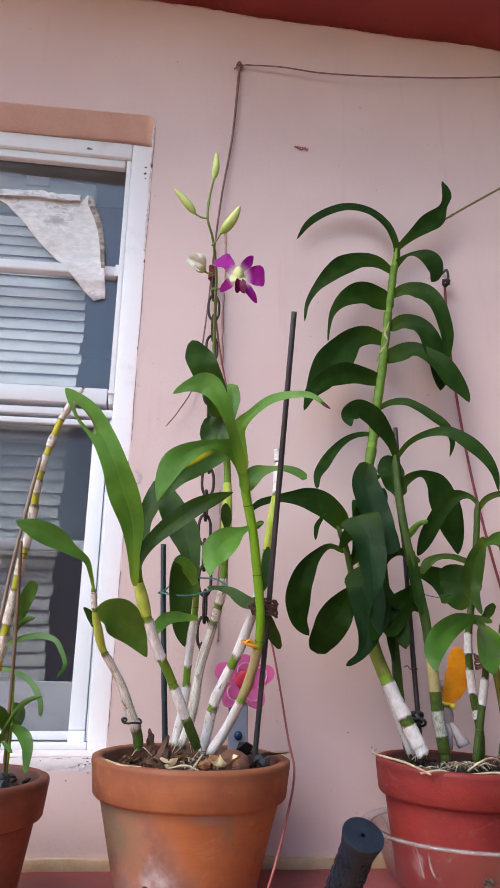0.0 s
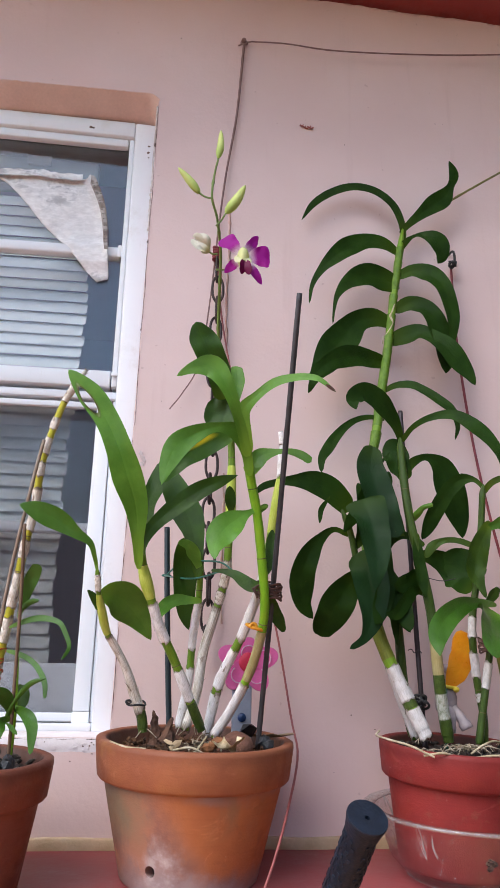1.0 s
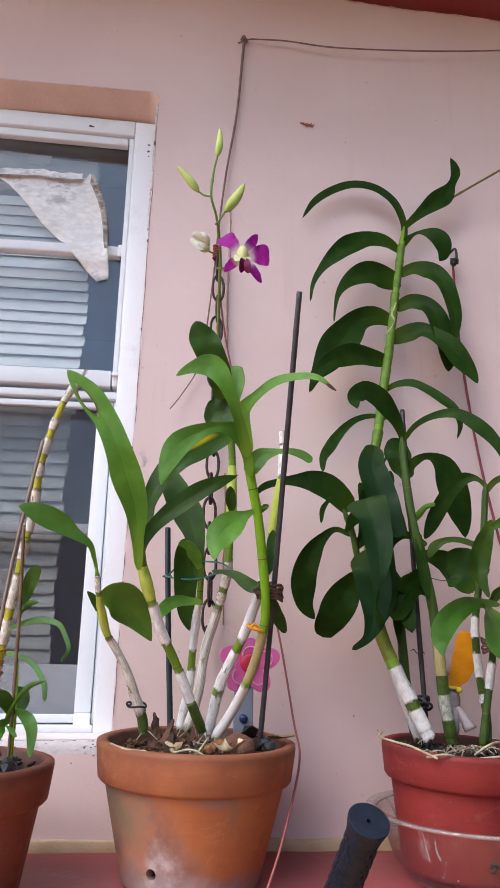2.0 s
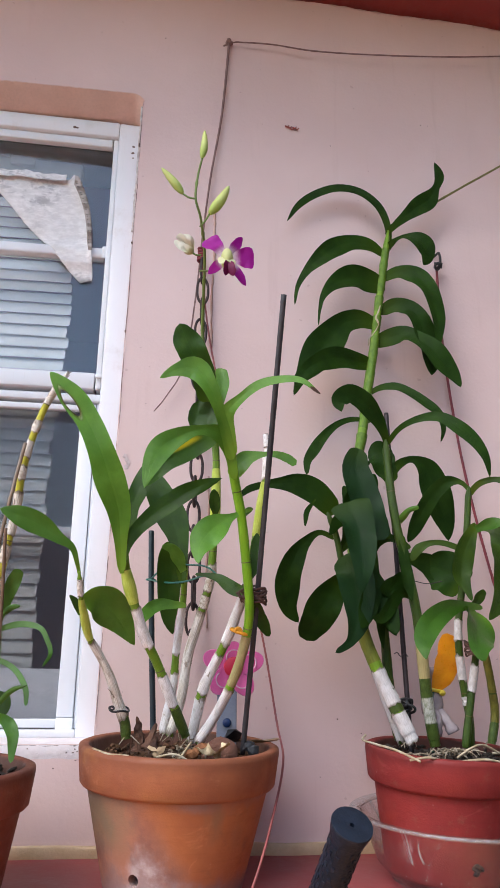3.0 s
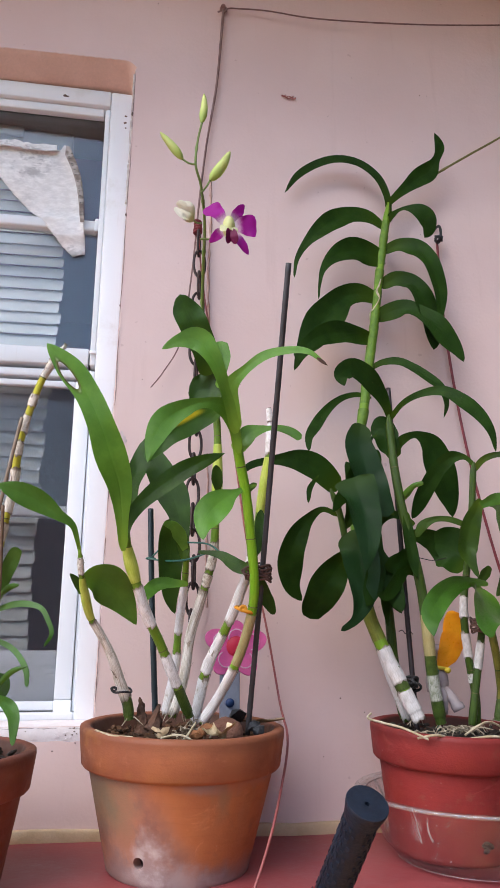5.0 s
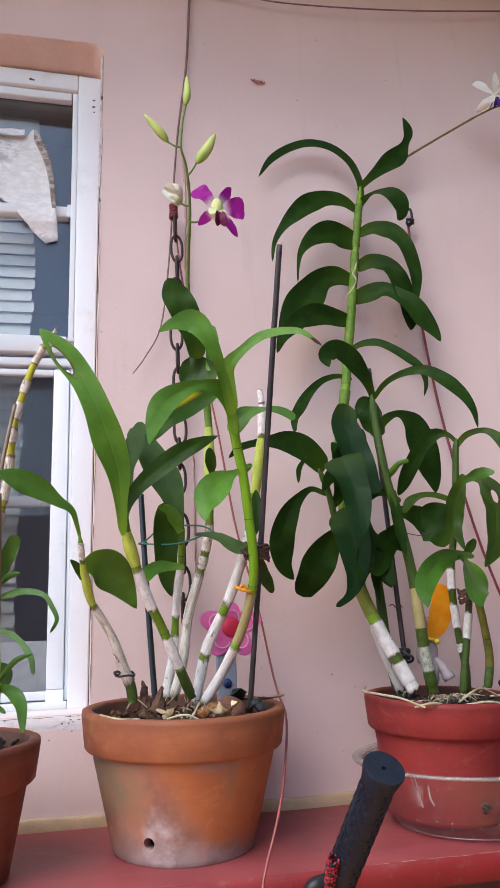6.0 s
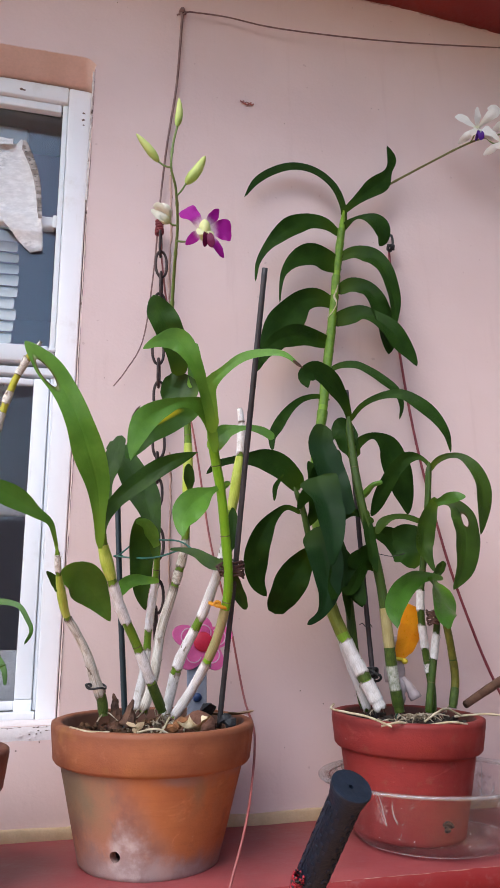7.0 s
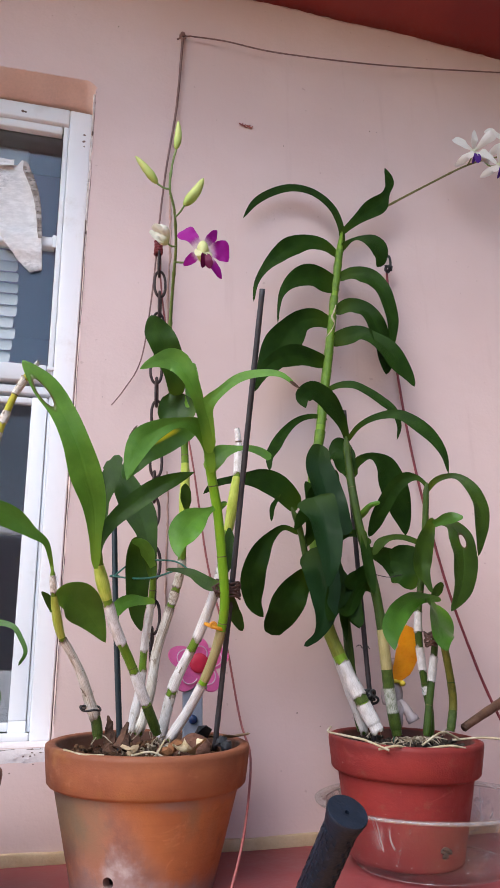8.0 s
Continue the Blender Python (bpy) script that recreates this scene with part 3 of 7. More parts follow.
def tube(path, radius, sides=10, cap=True, bm=None):
    """A tube along a path; radius: a number, or a function of the fraction, or of fraction and angle."""
    bm = bm or bmesh.new()
    uv = bm.loops.layers.uv.verify()
    rings, n = [], len(path)
    for i, (p, (t, a, b)) in enumerate(zip(path, frames_along(path))):
        r = radius(i / (n - 1)) if callable(radius) else radius
        rings.append([bm.verts.new(p + (a * math.cos(k * math.tau / sides) + b * math.sin(k * math.tau / sides)) * r) for k in range(sides)])
    for i in range(n - 1):
        for k in range(sides):
            f = bm.faces.new((rings[i][k], rings[i][(k + 1) % sides], rings[i + 1][(k + 1) % sides], rings[i + 1][k]))
            for loop, (u, v) in zip(f.loops, ((i, k), (i, k + 1), (i + 1, k + 1), (i + 1, k))):
                loop[uv].uv = (u / (n - 1), v / sides)
    if cap:
        bm.faces.new(rings[0])
        bm.faces.new(rings[-1])
    return bm


def lathe(profile, sides=64, bm=None):
    """A solid of revolution about z from a closed profile of (radius, height)."""
    bm = bm or bmesh.new()
    rings = []
    for r, z in profile:
        rings.append([bm.verts.new((r * math.cos(k * math.tau / sides), r * math.sin(k * math.tau / sides), z)) for k in range(sides)] if r > 1e-6 else [bm.verts.new((0, 0, z))])
    for a, b in zip(rings, rings[1:]):
        for k in range(sides):
            q = [a[k % len(a)], a[(k + 1) % len(a)], b[(k + 1) % len(b)], b[k % len(b)]]
            q = list(dict.fromkeys(q))
            if len(q) > 2:
                bm.faces.new(q)
    return bm


def chunk(bm, at, size, seed):
    """An angular lump of bark."""
    rnd = random.Random(seed)
    r = bmesh.ops.create_icosphere(bm, subdivisions=1, radius=1.0)
    sc = Vector((rnd.uniform(0.5, 1.3), rnd.uniform(0.4, 0.9), rnd.uniform(0.3, 0.8))) * size
    rot = Euler((rnd.uniform(-0.7, 0.7), rnd.uniform(-0.7, 0.7), rnd.uniform(0, 6.3))).to_matrix()
    for v in r["verts"]:
        c = v.co * rnd.uniform(0.75, 1.2)
        v.co = Vector(at) + rot @ Vector((c.x * sc.x, c.y * sc.y, c.z * sc.z))


# ---- plant parts ----
BLADE = ((0, 0.15), (0.03, 0.36), (0.07, 0.50), (0.16, 0.78), (0.32, 0.98), (0.45, 1.0), (0.6, 0.94), (0.75, 0.76), (0.88, 0.46), (0.96, 0.2), (1, 0.03))
LANCE = ((0, 0.2), (0.08, 0.55), (0.25, 0.92), (0.4, 1.0), (0.55, 0.95), (0.7, 0.78), (0.85, 0.45), (0.95, 0.18), (1, 0.02))
BLUNT = ((0, 0.14), (0.03, 0.30), (0.09, 0.42), (0.2, 0.62), (0.36, 0.88), (0.52, 1.0), (0.66, 0.98), (0.8, 0.82), (0.9, 0.58), (0.97, 0.30), (1, 0.06))
PETAL = ((0, 0.25), (0.15, 0.45), (0.35, 0.8), (0.6, 1.0), (0.8, 0.9), (0.93, 0.55), (1, 0.12))
leaf_count = [0]


def blade(pts, width, roll=0, shape=BLADE, hole=None, fold=0.16, wave=0.045, thick=0.0007, rows=26, cols=10):
    """A leaf or petal along a curve: channelled, gently waved, with thickness and a thin rim.
    width: the widest, shared out by shape, or the widths at the points of the curve."""
    leaf_count[0] += 1
    rnd = random.Random(leaf_count[0])
    path = spline(pts, rows)
    if isinstance(width, tuple):
        spans = [0.0]
        for a, b in zip(pts, pts[1:]):
            spans.append(spans[-1] + (Vector(b) - Vector(a)).length)
        curve = spline([(u / spans[-1], w * 10, 0) for u, w in zip(spans, width)], 60)
        xs, ys = [q.x for q in curve], [max(q.y / 10, 0.0008) for q in curve]
        # a rounded tip, and a base drawn in where it clasps the cane
        ys = [w * max(0.0, 1 - max(0.0, (x - 0.955) / 0.045) ** 2) ** 0.5 * (1 - 0.6 * max(0.0, (0.05 - x) / 0.05) ** 2) + 0.0003 for x, w in zip(xs, ys)]
        width = max(width)
        ys = [w / width for w in ys]
    else:
        xs, ys = [a for a, _ in shape], [w for _, w in shape]
    front = Vector((0.12, -1.0, -0.2)).normalized()
    rolls = roll if isinstance(roll, tuple) else (roll, roll)
    side = None
    bm = bmesh.new()
    uv = bm.loops.layers.uv.verify()
    top, bot = [], []
    ph, ph2 = rnd.uniform(0, 6), rnd.uniform(0, 6)
    turns = []
    for i, p in enumerate(path):
        t = (path[min(i + 1, rows - 1)] - path[max(i - 1, 0)]).normalized()
        c = t.cross(front)
        if side is not None and c.dot(side) < 0:
            c = -c
        c = c.normalized() if side is None else (c.normalized() * 0.7 + side * 0.3)
        side = (c - t * c.dot(t)).normalized()
        sd = Matrix.Rotation(radians(rolls[0] + (rolls[1] - rolls[0]) * i / (rows - 1)), 3, t) @ side
        turns.append((sd, sd.cross(t).normalized()))
    up = 1 if sum(nm.z - 0.5 * nm.y for _, nm in turns) >= 0 else -1
    for i, p in enumerate(path):
        s = i / (rows - 1)
        sd, nm = turns[i][0], turns[i][1] * up
        a, b = [], []
        for k in range(cols + 1):
            v, su = 2 * k / cols - 1, s
            if hole:
                ds, dv = (s - hole[0]) / hole[2], (v - hole[1]) / (2 * hole[3])
                d = math.hypot(ds, dv)
                if 0.72 < d < 1.28 and abs(v) < 0.99:
                    su, v = hole[0] + ds / d * hole[2], hole[1] + dv / d * 2 * hole[3]
            f = min(max(su, 0), 1) * (rows - 1)
            i0 = min(int(f), rows - 2)
            p = path[i0].lerp(path[i0 + 1], f - i0)
            full = float(np.interp(su, xs, ys))
            w = width * 0.5 * full
            lift = fold * w * (abs(v) ** 1.7 - 0.4) * (0.5 + 0.5 * math.sin(math.pi * min(1, su + 0.15)))
            lift -= 0.022 * w * math.exp(-(v / 0.08) ** 2)
            lift += full * (wave * width * math.sin(9 * su + ph + v) * v * v + 0.5 * wave * width * math.sin(17 * su + ph2) * abs(v))
            q = p + sd * (v * w * (1 + 0.03 * math.sin(13 * su + ph2 + v))) + nm * lift
            h = thick * 0.5 * (1 - abs(v) ** 6) * (1.6 - abs(v)) * (0.2 if i in (0, rows - 1) else 1)
            if k in (0, cols):
                vert = bm.verts.new(q)
                a.append(vert), b.append(vert)
            else:
                a.append(bm.verts.new(q + nm * h)), b.append(bm.verts.new(q - nm * h))
        top.append(a), bot.append(b)
    for grid in (top, bot):
        for i in range(rows - 1):
            for k in range(cols):
                s, v = (i + 0.5) / (rows - 1), 2 * (k + 0.5) / cols - 1
                if hole and ((s - hole[0]) / hole[2]) ** 2 + ((v - hole[1]) / (2 * hole[3])) ** 2 < 1:
                    continue
                f = bm.faces.new((grid[i][k], grid[i + 1][k], grid[i + 1][k + 1], grid[i][k + 1]))
                for loop, (du, dv) in zip(f.loops, ((0, 0), (1, 0), (1, 1), (0, 1))):
                    loop[uv].uv = ((i + du) / (rows - 1), (k + dv) / cols)
    # the two skins meet in a sharp rim
    rims = [row[k] for row in top for k in (0, cols)]
    for a, b in zip(rims, rims[2:]):
        e = bm.edges.get((a, b))
        if e:
            e.smooth = False
    return bm


def leaf(parent, pts, width, material, roll=0, hole=None, blotch=0, shape=BLUNT, fold=0.2):
    if blotch:
        material = LEAF_BLOTCHED
    if hole:
        tones = ((0.030, 0.072, 0.006), (0.056, 0.118, 0.010)) if material is LEAF_OLIVE else ((0.092, 0.265, 0.020), (0.160, 0.385, 0.042))
        material = leaf_mat("leaf_with_eaten_hole", *tones, 0.35, hole=hole)
    rows, cols = (90, 36) if hole else (40, 14)
    return part("leaf", blade(pts, width, roll, shape, hole, fold, rows=rows, cols=cols), material, parent, "leaf with a yellow patch" if blotch else "leaf with an eaten hole" if hole else "")


def cane(plant, pts, r0, r1, sections, material, tone=0, joints=True, torn=False):
    """A jointed orchid cane, with its papery sheaths, swollen lengths and joint rings as sub-parts."""
    if material is CANE_GREEN and tone < 0:
        material = CANE_DARK
    n = 90
    path = spline(pts, n)
    length = sum((b - a).length for a, b in zip(path, path[1:]))
    gaps = max(2, round(length / 0.042))
    rnd = random.Random(len(pts) * 7 + int(r0 * 1e5))

    def radius(s):
        r = 0.9 * (r0 + (r1 - r0) * s)
        near = abs((s * gaps) % 1 - 0.5) * 2
        return r * (0.95 + 0.05 * (1 - near ** 2) + (0.02 if near > 0.94 else 0)) * (0.85 if s < 0.02 else 1) * (1 - 0.72 * max(0.0, (s - 0.955) / 0.045) ** 1.5)

    c = part("cane", tube(path, radius, 14), material, plant)
    dry = SHEATH_TORN if material is CANE_YELLOW or torn else SHEATH_GREY if tone < 0 else SHEATH_GREY if r0 > 0.0085 and len(pts) > 12 else SHEATH
    for kind, s0, s1 in sections:
        i0, i1 = int(s0 * (n - 1)), max(int(s1 * (n - 1)), int(s0 * (n - 1)) + 3)
        sub = spline(path[i0:min(i1, n - 1) + 1], 26)
        if kind == "sheath":
            d, lift, sides = min(rnd.uniform(0.0008, 0.0011), 0.11 * r0), rnd.uniform(0, 50), 20
            bm = tube(sub, lambda u: radius(s0 + (s1 - s0) * u) + d * (1 + 0.35 * math.sin(5 * u + lift)), sides, False)
            for i, v in enumerate(list(bm.verts)):
                row, k = divmod(i, sides)
                out = (v.co - sub[row]).normalized()
                a = k * math.tau / sides
                v.co += out * (0.0007 * noise.noise((2.2 * math.cos(a) + lift, 2.2 * math.sin(a), row * 0.06)) + 0.0004 * noise.noise((6 * math.cos(a), 6 * math.sin(a) + lift, row * 0.25)))
            for v in [v for v in bm.verts if v.is_boundary]:
                v.co.z += 0.006 * noise.noise((v.co.x * 220 + lift, v.co.y * 220, lift)) + rnd.uniform(-0.0005, 0.0005)
            # loose slivers that peel off the sheath
            for k in range(rnd.randint(2, 4) if dry is SHEATH_TORN else rnd.randint(0, 2)):
                row = rnd.randint(3, 22)
                t, a, b = frames_along(sub)[row]
                ang, wide, far = rnd.uniform(0, math.tau), rnd.uniform(0.0007, 0.0016), rnd.uniform(0.004, 0.011)
                out, across = a * math.cos(ang) + b * math.sin(ang), b * math.cos(ang) - a * math.sin(ang)
                foot = sub[row] + out * (radius(s0 + (s1 - s0) * row / 25) + d * 0.8)
                curl = [foot + t * far * u + out * far * 0.45 * u * u for u in (0, 0.35, 0.7, 1)]
                ends = [[bm.verts.new(p + across * wide * w * (1 - 0.9 * u)) for w in (-1, 1)] for p, u in zip(curl, (0, 0.3, 0.7, 1))]
                for p, q in zip(ends, ends[1:]):
                    bm.faces.new((p[0], p[1], q[1], q[0]))
            part("sheath", bm, SHEATH_TAN if tone == 1 and rnd.random() < 0.3 else dry, c, "dry papery sheath")
        else:
            bm = tube(sub, lambda u: radius(s0 + (s1 - s0) * u) + 0.0005 + (0.0016 * math.sin(math.pi * u) if kind == "bulb" else 0.0009 * u * u if kind == "clasp" else 0), 14, False)
            look_of = {"bulb": (BULB, "swollen yellow-green joint"), "clasp": (CANE_CLASP, "green leaf base clasping the cane"), "bronze": (CANE_BRONZE, "olive yellow aged joint"), "ochre": (CANE_OCHRE, "yellow brown aged joint"), "olive": (OLIVE, "dark olive joint"), "pale": (PALE, "tan aged joint"), "film": (FILM, "grey papery film over green")}[kind]
            part("internode", bm, look_of[0], c, look_of[1])
    if joints:
        for k in range(1, gaps):
            s = (k + rnd.uniform(-0.12, 0.12)) / gaps
            if rnd.random() < (0.6 if tone < 0 else 0.35):
                continue
            j = min(n - 3, max(2, int(s * (n - 1))))
            at, way = path[j], (path[j + 1] - path[j - 1]).normalized() * 0.0006
            part("joint_ring", tube([at - way, at - way * 0.4, at + way * 0.4, at + way], lambda u: radius(s) * 1.01 + (0.0003 if 0.2 < u < 0.8 else 0.0), 14, False), SHEATH_TAN if tone < 0 and rnd.random() < 0.3 else NODE_RING, c)
    return c


def roots(c, at, seed, count=7, spread=0.010):
    """Pale aerial roots that leave a cane's foot and dive into the mix."""
    rnd = random.Random(seed)
    at = Vector(at)
    for k in range(count):
        a = rnd.uniform(0, math.tau)
        d = Vector((math.cos(a), math.sin(a), 0)) * rnd.uniform(0.5, 1.5) * spread
        top = at + Vector((0.3 * d.x, 0.3 * d.y, rnd.uniform(0.001, 0.004)))
        path = spline([top, at + d * 0.6 + Vector((rnd.uniform(-1, 1) * 0.003, 0, rnd.uniform(0.0, 0.004))), at + d + Vector((rnd.uniform(-1, 1) * 0.006, 0, -0.006))], 14)
        part("root", tube(path, lambda u: 0.0008 * (1 - 0.4 * u) * (1 + 0.15 * noise.noise((u * 20, seed + k, 0))), 8), ROOT_WHITE, c, "pale papery root")


# ---- the house: wall, window, ledge, eave ----
WALL_Y, OPEN_L, OPEN_R, OPEN_B, OPEN_T = 1.33, -0.78, 0.054, 1.095, 2.2495


def side_x(z):
    """The window opening's right edge, slightly out of plumb."""
    return 0.0525 - 0.0105 * (2.2 - min(max(z, OPEN_B), 2.25))


def lintel_z(x):
    """The opening's upper edge, rounded off towards its corner."""
    return OPEN_T - 0.011 * max(0.0, (x - 0.034) / 0.020) ** 2 + 0.0012 * noise.noise((x * 9, 0, 5))


def wall_mesh():
    """The wall as a grid of fine cells round the window opening, slightly uneven, 0.2 m thick."""
    bm = bmesh.new()
    xs = sorted({*np.round(np.arange(-2.4, 1.31, 0.1), 3), OPEN_L, 0.034, 0.040, 0.044, 0.048, 0.051, OPEN_R})
    zs = sorted({*np.round(np.arange(0.0, 2.71, 0.1), 3), OPEN_B, OPEN_T})
    for y, uneven in ((WALL_Y, 1.0), (WALL_Y + 0.2, 0.0)):
        verts = {}
        for x in xs:
            for z in zs:
                at_x = x + (side_x(z) + 0.004 - OPEN_R) * x / OPEN_R if 0 < x <= OPEN_R else x
                at_z = lintel_z(x) if z == OPEN_T and OPEN_L <= x <= OPEN_R and uneven else z
                verts[x, z] = bm.verts.new((at_x, y + uneven * 0.0012 * noise.noise((x * 3, z * 3, 0)), at_z))
        for x0, x1 in zip(xs, xs[1:]):
            for z0, z1 in zip(zs, zs[1:]):
                if OPEN_L <= (x0 + x1) / 2 <= OPEN_R and OPEN_B <= (z0 + z1) / 2 <= OPEN_T:
                    continue
                bm.faces.new((verts[x0, z0], verts[x1, z0], verts[x1, z1], verts[x0, z1]))
    return bm


def sheet(grid):
    """A mesh over a grid of points."""
    bm = bmesh.new()
    rows = [[bm.verts.new(p) for p in row] for row in grid]
    for a, b in zip(rows, rows[1:]):
        for k in range(len(a) - 1):
            bm.faces.new((a[k], a[k + 1], b[k + 1], b[k]))
    return bm


solo("wall_house", wall_mesh(), STUCCO, "pink painted stucco house wall with faint stains", kind="structure")
reveal = [[(side_x(z) + dx + 0.0008 * noise.noise((z * 30, dy * 60, 2)), WALL_Y + dy, z) for dx, dy in ((0.0050, 0.0016), (0.0022, 0.0006), (0.0006, 0.003), (0.0, 0.008), (0.0, 0.19))] for z in np.linspace(OPEN_B - 0.004, 2.236, 90)]
solo("wall_house_reveal", sheet(reveal), STUCCO, "pink stucco side of the window opening", kind="structure")
solo("wall_house_reveal", boxes(((OPEN_L - 0.05, WALL_Y + 0.006, OPEN_B), (OPEN_L - 0.002, WALL_Y + 0.19, OPEN_T + 0.02))), STUCCO, "pink stucco side of the window opening", kind="structure")
lint = [[(x, WALL_Y + dy, lintel_z(x) - drop + 0.0012 * noise.noise((x * 14, dy * 40, 4))) for dy, drop in ((-0.0008, -0.001), (0.002, 0.0008), (0.007, 0.0035), (0.022, 0.0085), (0.040, 0.0135), (0.0545, 0.0185), (0.19, 0.0185))] for x in np.linspace(OPEN_L - 0.01, OPEN_R + 0.003, 120)]
solo("wall_lintel", sheet(lint), LINTEL, "sloping salmon underside of the window opening", kind="structure")
sill = bmesh.new()
sx, prof = 120, ((0.0004, -0.022), (-0.0010, -0.014), (-0.0010, -0.002), (0.002, 0.0015), (0.06, 0.005), (0.19, 0.006))
cols = []
for i in range(sx + 1):
    x = OPEN_L - 0.02 + (OPEN_R + 0.004 - OPEN_L + 0.02) * i / sx
    cols.append([sill.verts.new((x, WALL_Y + dy - 0.0006 * abs(noise.noise((x * 45, dz * 80, 2))), OPEN_B + dz + 0.0008 * noise.noise((x * 32, dy * 40, 7)) + 0.0005 * noise.noise((x * 130, 0, 3)))) for dy, dz in prof])
for a, b in zip(cols, cols[1:]):
    for k in range(len(prof) - 1):
        sill.faces.new((a[k], b[k], b[k + 1], a[k + 1]))
solo("window_sill", sill, PLASTER, "cracked white painted masonry window sill", kind="structure")

# sash window
window = thing("window_1", (-0.36, 1.42, 1.10), "white sash window with a fly screen over its lower half", "window")
window["kind"] = "structure"
L, JAMB = OPEN_L - 0.0015, 0.0095


def lean_head(bm):
    """Sets the head of the old frame a little out of level."""
    for v in bm.verts:
        if v.co.z > 2.15:
            v.co.z -= 0.045 * (max(v.co.x, -0.27) + 0.10)
    return bm


frame_bm = boxes(((L, 1.388, 1.099), (L + 0.007, 1.47, 2.224)), ((L + 0.0075, 1.384, 2.1955), (JAMB - 0.0004, 1.47, 2.2300)), ((L + 0.0075, 1.388, 1.099), (JAMB - 0.0005, 1.47, 1.111)), bevel=0.003)
part("window_frame", lean_head(frame_bm), WHITE, window)
# added block: its grey stands for shade on the head's white underside
part("window_head_shade", lean_head(boxes(((-0.7215, 1.4115, 2.1785), (-0.0010, 1.528, 2.2285)), bevel=0.002)), HEAD_SHADE, window, "added grey block that paints the shade behind the window head")
jamb_bm = bmesh.new()
box(jamb_bm, (JAMB, 1.3845, 1.099), (0.05, 1.47, 2.2300), 0.003)
for v in jamb_bm.verts:
    if v.co.x > 0.04:
        v.co.x += side_x(v.co.z) - 0.0014 - 0.05
part("jamb", lean_head(jamb_bm), WHITE, window)
upper = part("upper_sash", lean_head(boxes(((-0.0005, 1.391, 1.666), (JAMB - 0.0006, 1.43, 2.1945)), ((-0.772, 1.391, 1.666), (-0.722, 1.43, 2.1945)), ((-0.7215, 1.392, 2.1770), (-0.003, 1.4070, 2.1945)), ((-0.7215, 1.392, 1.666), (-0.003, 1.429, 1.6965)), bevel=0.0022)), WHITE, window)
part("sash_lug", boxes(((-0.0015, 1.385, 1.685), (0.0125, 1.3905, 1.691)), bevel=0.001), WHITE, upper)
part("muntin", boxes(((-0.7215, 1.396, 1.9295), (-0.003, 1.418, 1.9505)), bevel=0.004), WHITE, upper)
part("muntin_foot", boxes(((-0.0075, 1.3935, 1.9275), (0.0005, 1.397, 1.9525)), bevel=0.0015), WHITE, upper)
part("pane", boxes(((-0.722, 1.408, 1.69), (-0.002, 1.411, 2.182))), GLASS, upper, smooth=False)
part("meeting_rail", boxes(((-0.757, 1.4000, 1.6455), (JAMB - 0.0006, 1.45, 1.6595)), bevel=0.002), WHITE, window)
lower = part("lower_sash", boxes(((-0.022, 1.425, 1.115), (0.006, 1.455, 1.645)), ((-0.757, 1.425, 1.115), (-0.72, 1.455, 1.645)), ((-0.72, 1.426, 1.115), (-0.022, 1.454, 1.200)), bevel=0.002), WHITE, window)
part("muntin", boxes(((-0.7195, 1.43, 1.412), (-0.0225, 1.448, 1.430)), bevel=0.003), WHITE, lower)
part("pane", boxes(((-0.72, 1.439, 1.2), (-0.022, 1.442, 1.645))), GLASS, lower, smooth=False)
screen = part("fly_screen_frame", boxes(((-0.0225, 1.403, 1.128), (0.0030, 1.42, 1.6405)), ((-0.757, 1.403, 1.113), (-0.722, 1.42, 1.6405)), ((-0.722, 1.404, 1.113), (-0.0225, 1.419, 1.126)), ((-0.722, 1.404, 1.629), (-0.0225, 1.419, 1.6400)), bevel=0.002), WHITE, window)
part("corner_cap", boxes(((-0.0225, 1.4015, 1.103), (0.0035, 1.42, 1.1275)), bevel=0.0015), WHITE, screen)
part("stop_bead", boxes(((0.0042, 1.4075, 1.112), (0.0091, 1.47, 1.6445)), bevel=0.001), WHITE, window)
grid = bmesh.new()
grid.faces.new([grid.verts.new(c) for c in ((-0.722, 1.411, 1.126), (-0.0225, 1.411, 1.126), (-0.0225, 1.411, 1.630), (-0.722, 1.411, 1.630))])
part("fly_screen_mesh", grid, SCREEN, screen, "fine grey fly screen mesh", smooth=False)
for ob in scene.objects:
    if ob.name.startswith("pane"):
        ob.visible_shadow = False

# dim room behind the window
room = bmesh.new()
box(room, (-1.6, 1.535, 0.3), (0.9, 3.2, 2.6))
room.faces.ensure_lookup_table()
bmesh.ops.delete(room, geom=[f for f in room.faces if f.calc_center_median().y < 1.6], context="FACES")
solo("wall_room", room, DARK_ROOM, "dim room behind the window", kind="structure", smooth=False)

# slatted blind behind the panes
blind = thing("window_blind", (-0.36, 1.475, 1.2), "white slatted blind hanging closed behind the window", "blind")
part("head_rail", boxes(((-0.74, 1.455, 2.112), (-0.065, 1.485, 2.178)), bevel=0.002), RAIL, blind)
part("bracket", boxes(((-0.204, 1.446, 2.158), (-0.157, 1.4545, 2.194)), bevel=0.001), RAIL, blind)


